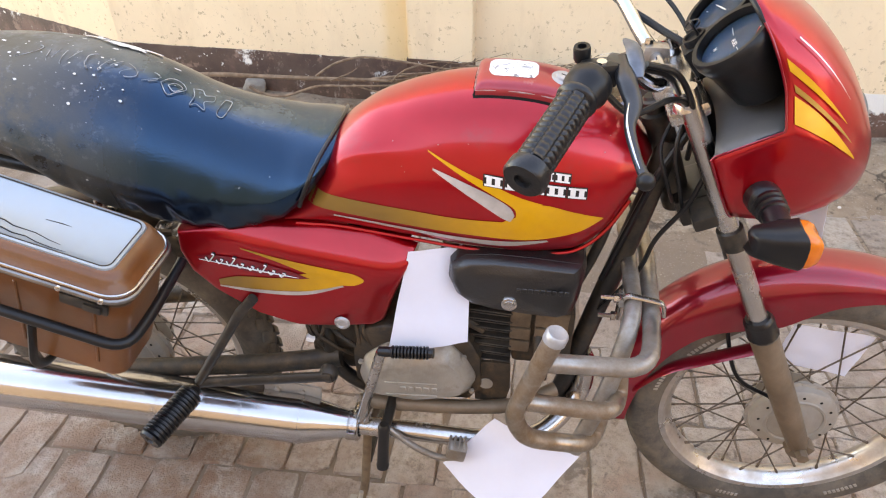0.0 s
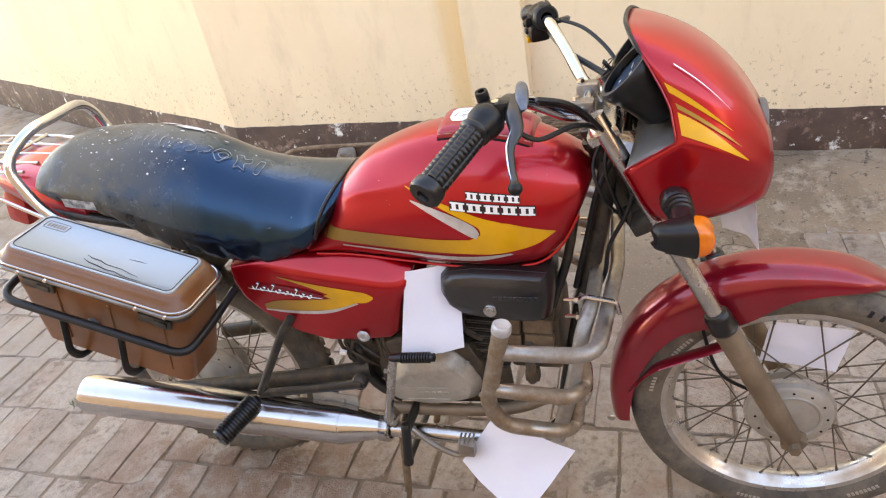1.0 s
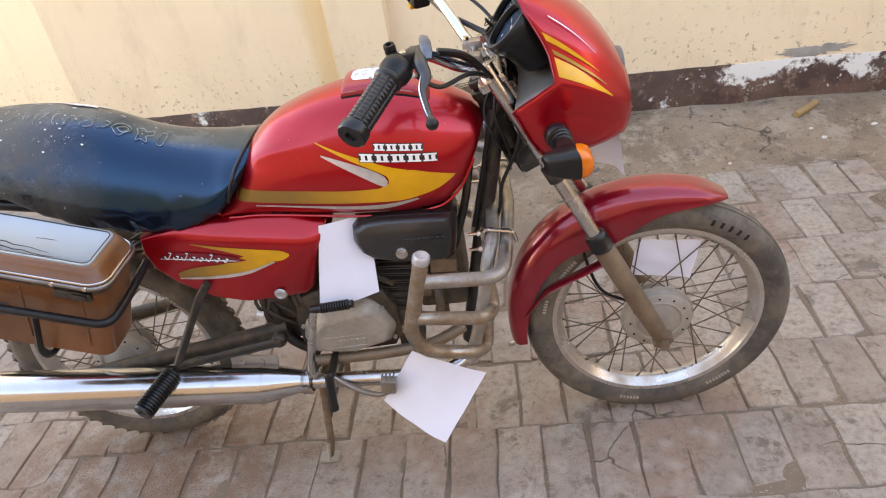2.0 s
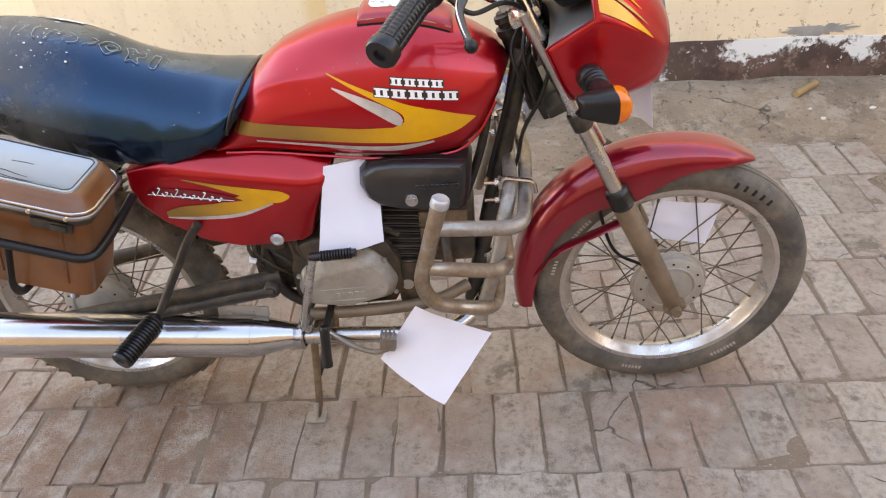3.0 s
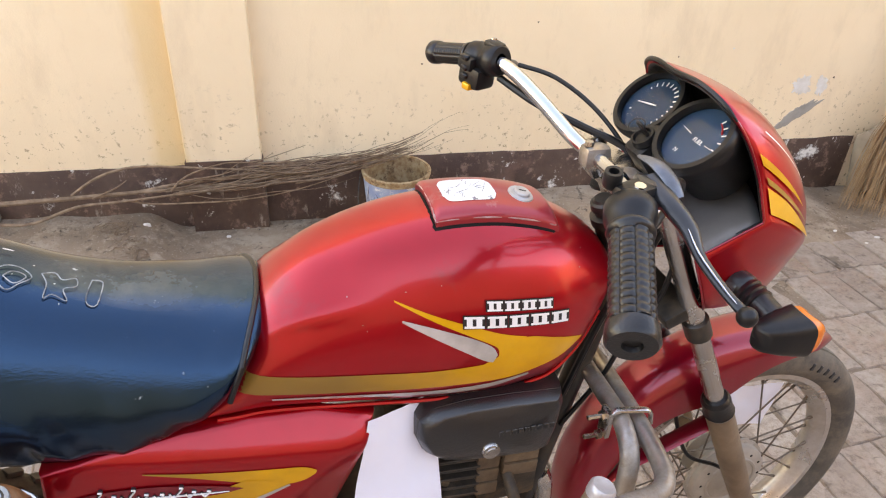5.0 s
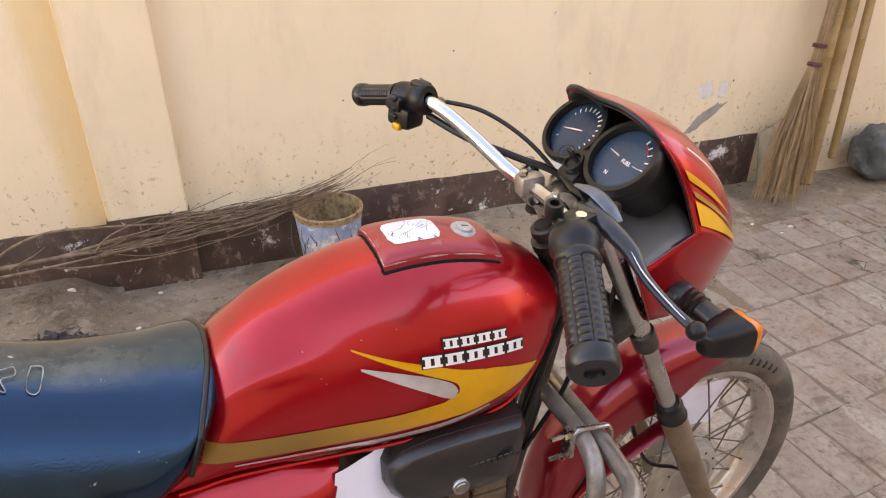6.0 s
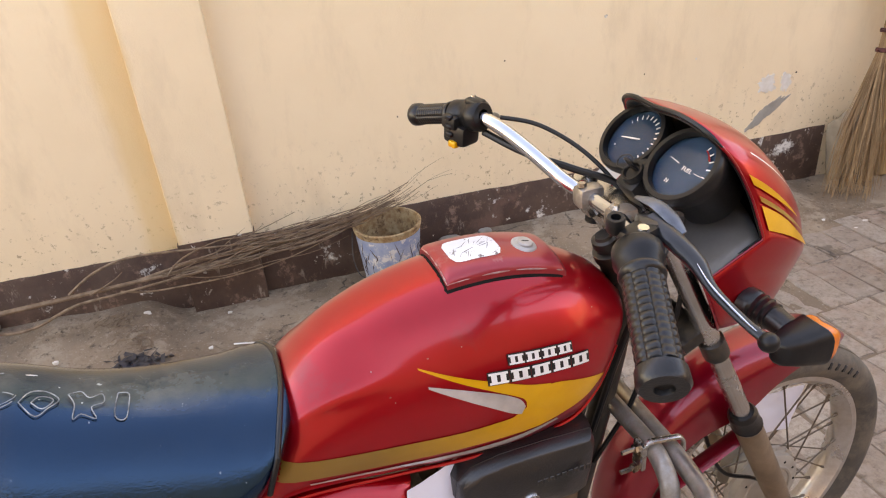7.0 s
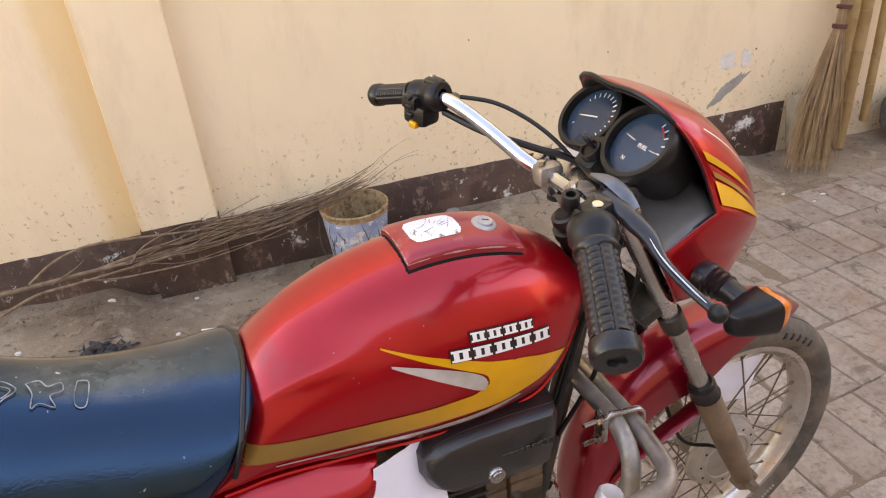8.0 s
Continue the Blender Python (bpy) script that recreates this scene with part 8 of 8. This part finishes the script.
rock("masonry_block", (2.405, 1.585, 0), (0.075, 0.06, 0.165), BUFFSTONE, "weathered buff masonry block against the wall foot", "block", 3.0)
# rough lump that stands for a dark greenish container
rock("sack", (3.02, 1.50, 0), (0.15, 0.11, 0.13), TARP, "slumped dark grey lump standing for a dark container", "sack", 6.0, 4)
rock("stone", (0.47, 1.565, 0), (0.075, 0.05, 0.042), STONE, "grey broken stone beside the bucket", "stone", 9.0)
rock("stone", (0.62, 1.60, 0), (0.03, 0.02, 0.015), STONE, "small grey broken stone at the wall foot", "stone", 12.0, 2)
rock("stone", (-1.30, 1.62, 0), (0.05, 0.035, 0.03), STONE, "grey concrete lump at the wall foot", "stone", 15.0)
bm = bmesh.new()
tube(bm, [(1.40, 1.47, ground_z(1.40, 1.47) + 0.014), (1.50, 1.55, ground_z(1.50, 1.55) + 0.014)], 0.015, 12)
tagged(link_mesh("bamboo_stub", bm, BAMBOO), "short dry bamboo stub lying on the floor", "bamboo")
random.seed(77)
for k in range(16):
    x, y = random.choice(((random.uniform(0.9, 2.3), random.uniform(1.1, 1.55)), (random.uniform(-1.2, 0.2), random.uniform(1.2, 1.55))))
    bm = bmesh.new()
    s = random.uniform(0.006, 0.018)
    vs = [(s * (0.7 + 0.6 * random.random()) * math.cos(a), s * 0.7 * (0.7 + 0.6 * random.random()) * math.sin(a)) for a in (2 * math.pi * i / 6 for i in range(6))]
    lo, hi = [bm.verts.new((a, b, -0.014)) for a, b in vs], [bm.verts.new((0.85 * a, 0.85 * b, 0.004)) for a, b in vs]
    bm.faces.new(hi)
    ring_faces(bm, lo, hi)
    ob = link_mesh("paint_chip", bm, WHITEWASH)
    ob.location = (x, y, ground_z(x, y) + 0.001)
    tagged(ob, "small white flake of fallen limewash", "debris", "flakes on the floor")
bm = bmesh.new()
tube(bm, [(-0.44, 1.312, ground_z(-0.44, 1.312) + 0.004), (-0.364, 1.296, ground_z(-0.364, 1.296) + 0.004)], 0.003, 6)
tagged(link_mesh("straw", bm, WHITE_D), "thin white straw on the floor", "debris")
bm = bmesh.new()
random.seed(14)
for k in range(170):
    f = random.random()
    x, y = -0.86 + 0.11 * f + random.gauss(0, 0.032), 1.57 - 0.20 * f + random.gauss(0, 0.020)
    c = Vector((x, y, ground_z(x, y) + 0.002 + 0.006 * random.random()))
    a = random.uniform(0, 6.28)
    d = Vector((math.cos(a), math.sin(a), random.uniform(-0.1, 0.3))) * random.uniform(0.004, 0.018)
    tube(bm, [c - d, c + 0.2 * d + 0.002 * noise.noise_vector((k, 1, 3)), c + d], random.uniform(0.0006, 0.0016), 4)
tagged(link_mesh("dry_litter", bm, WOODY), "scatter of dry brown stalks on the floor", "litter", "", "stuff")
bm = bmesh.new()
random.seed(3)
for k in range(110):
    x, y = random.gauss(-0.77, 0.045), random.gauss(1.31, 0.022)
    c = Vector((x, y, ground_z(x, y) + 0.012 * random.random()))
    d = Vector((random.uniform(-1, 1), random.uniform(-1, 1), random.uniform(-0.2, 0.4))).normalized() * random.uniform(0.008, 0.022)
    e = d.cross(Vector((0, 0, 1))).normalized() * random.uniform(0.003, 0.008)
    bm.faces.new([bm.verts.new(q) for q in (c - d - e, c + d - e, c + d + e + Vector((0, 0, 0.004)), c - d + e)])
tagged(link_mesh("leaf_litter", bm, DARKROT), "dark heap of rotted leaves and rags", "litter", "", "stuff")

# a tuft of grass in a joint
random.seed(9)
bm = bmesh.new()
for k in range(46):
    c = Vector((-1.505 + random.gauss(0, 0.022), -0.085 + random.gauss(0, 0.014), -0.004))
    d = Vector((random.gauss(0, 0.010), random.gauss(0, 0.010), random.uniform(0.010, 0.026)))
    e = Vector((-d.y, d.x, 0)).normalized() * 0.0016
    bm.faces.new([bm.verts.new(q) for q in (c - e, c + e, c + 0.6 * d + 0.7 * e, c + d, c + 0.6 * d - 0.7 * e)])
tagged(link_mesh("grass_tuft", bm, surf("short green grass", (0.10, 0.16, 0.035), (0.06, 0.11, 0.03), 0.7)), "small green tuft of grass in a joint", "grass", "", "stuff")

# ---- paving, last ----
random.seed(21)
PW, PL, TURN = 0.1185, 0.2430, radians(4.6)
variants = []
for v in range(12):
    bm = bmesh.new()
    jit = lambda s=0.0032: random.uniform(-s, s)
    hx, hy = PW / 2 - 0.0013, PL / 2 - 0.0013
    base = [(-hx + jit(), -hy + jit()), (hx + jit(), -hy + jit()), (hx + jit(), hy + jit()), (-hx + jit(), hy + jit())]
    out = []
    for i in range(4):
        a, b = base[i], base[(i + 1) % 4]
        cut = 0.035 if i % 2 == 0 else 0.017
        for f in (cut, 0.35, 0.68, 1 - cut):
            w = 0.0 if f in (cut, 1 - cut) else 1.0
            out.append((a[0] + (b[0] - a[0]) * f + w * jit(0.0040), a[1] + (b[1] - a[1]) * f + w * jit(0.0040)))
    if v % 4 == 1:  # a corner broken off
        n = random.choice((0, 4, 8, 12))
        for q, f in ((n - 1, 0.86), (n, 0.80), (n + 1, 0.90)):
            out[q % 16] = (out[q % 16][0] * f, out[q % 16][1] * f)
    lo, mi, hi = [bm.verts.new((x, y, -0.03)) for x, y in out], [bm.verts.new((x, y, -0.0062)) for x, y in out], [bm.verts.new((x * 0.945, y * 0.972, random.uniform(-0.0022, 0.0008))) for x, y in out]
    ring_faces(bm, lo, mi)
    ring_faces(bm, mi, hi)
    bm.faces.new(hi)
    ob = link_mesh("paver_shape", bm, PAVER, "", 30)
    variants.append(ob.data)
    bpy.data.objects.remove(ob)
paving = thing("paving", pose(0, 0, 0), "worn brown clay pavers laid in rows with soil joints", "paving", "", "structure")
far = bmesh.new()
count = 0
LAY = Matrix.Translation((0.458, -0.110, 0)) @ Matrix.Rotation(TURN, 4, "Z")
for r in range(-9, 7):
    shift = (-0.016 if r % 2 else 0.045) + random.uniform(-0.010, 0.010)
    for c in range(-44, 28):
        u, w = (c + 0.5) * PW + shift, (r + 0.5) * PL
        if u < -1.50:
            w -= 0.40 * PL
        p = LAY @ Vector((u + random.uniform(-0.004, 0.004), w + random.uniform(-0.005, 0.005), 0))
        x, y = p.x, p.y
        if y > 0.74 + 0.16 * noise.noise((x * 1.3, 0, 4)) + 0.55 * max(0.0, min(1.0, (x - 0.55) / 0.35)):
            continue
        z = random.uniform(-0.0040, 0.0012) - 0.003 * max(0.0, y - 0.6)
        m = Matrix.Translation((x, y, z)) @ pose(0, 0, 0, random.uniform(-0.5, 0.5), random.uniform(-0.9, 0.9), math.degrees(TURN) + random.uniform(-1.8, 1.8) + random.choice((0, 180)))
        if -1.9 < x < 2.1 and -0.70 < y < 1.0 and count < 300:
            ob = new("paver", variants[random.randrange(12)])
            ob.parent = paving
            ob.matrix_world = m
            count += 1
        else:
            hx, hy = PW / 2 - 0.0030, PL / 2 - 0.0030
            q = [(sx * (hx + random.uniform(-0.002, 0.002)), sy * (hy + random.uniform(-0.002, 0.002))) for sx, sy in ((-1, -1), (1, -1), (1, 1), (-1, 1))]
            low = [far.verts.new(m @ Vector((a, b, -0.02))) for a, b in q]
            mid = [far.verts.new(m @ Vector((a, b, -0.004))) for a, b in q]
            top = [far.verts.new(m @ Vector((a * 0.955, b * 0.978, 0.0))) for a, b in q]
            far.faces.new(top)
            ring_faces(far, low, mid)
            ring_faces(far, mid, top)
fp = part("paver_field", far, PAVER_FIELD, paving)
tagged(fp, kind="stuff")
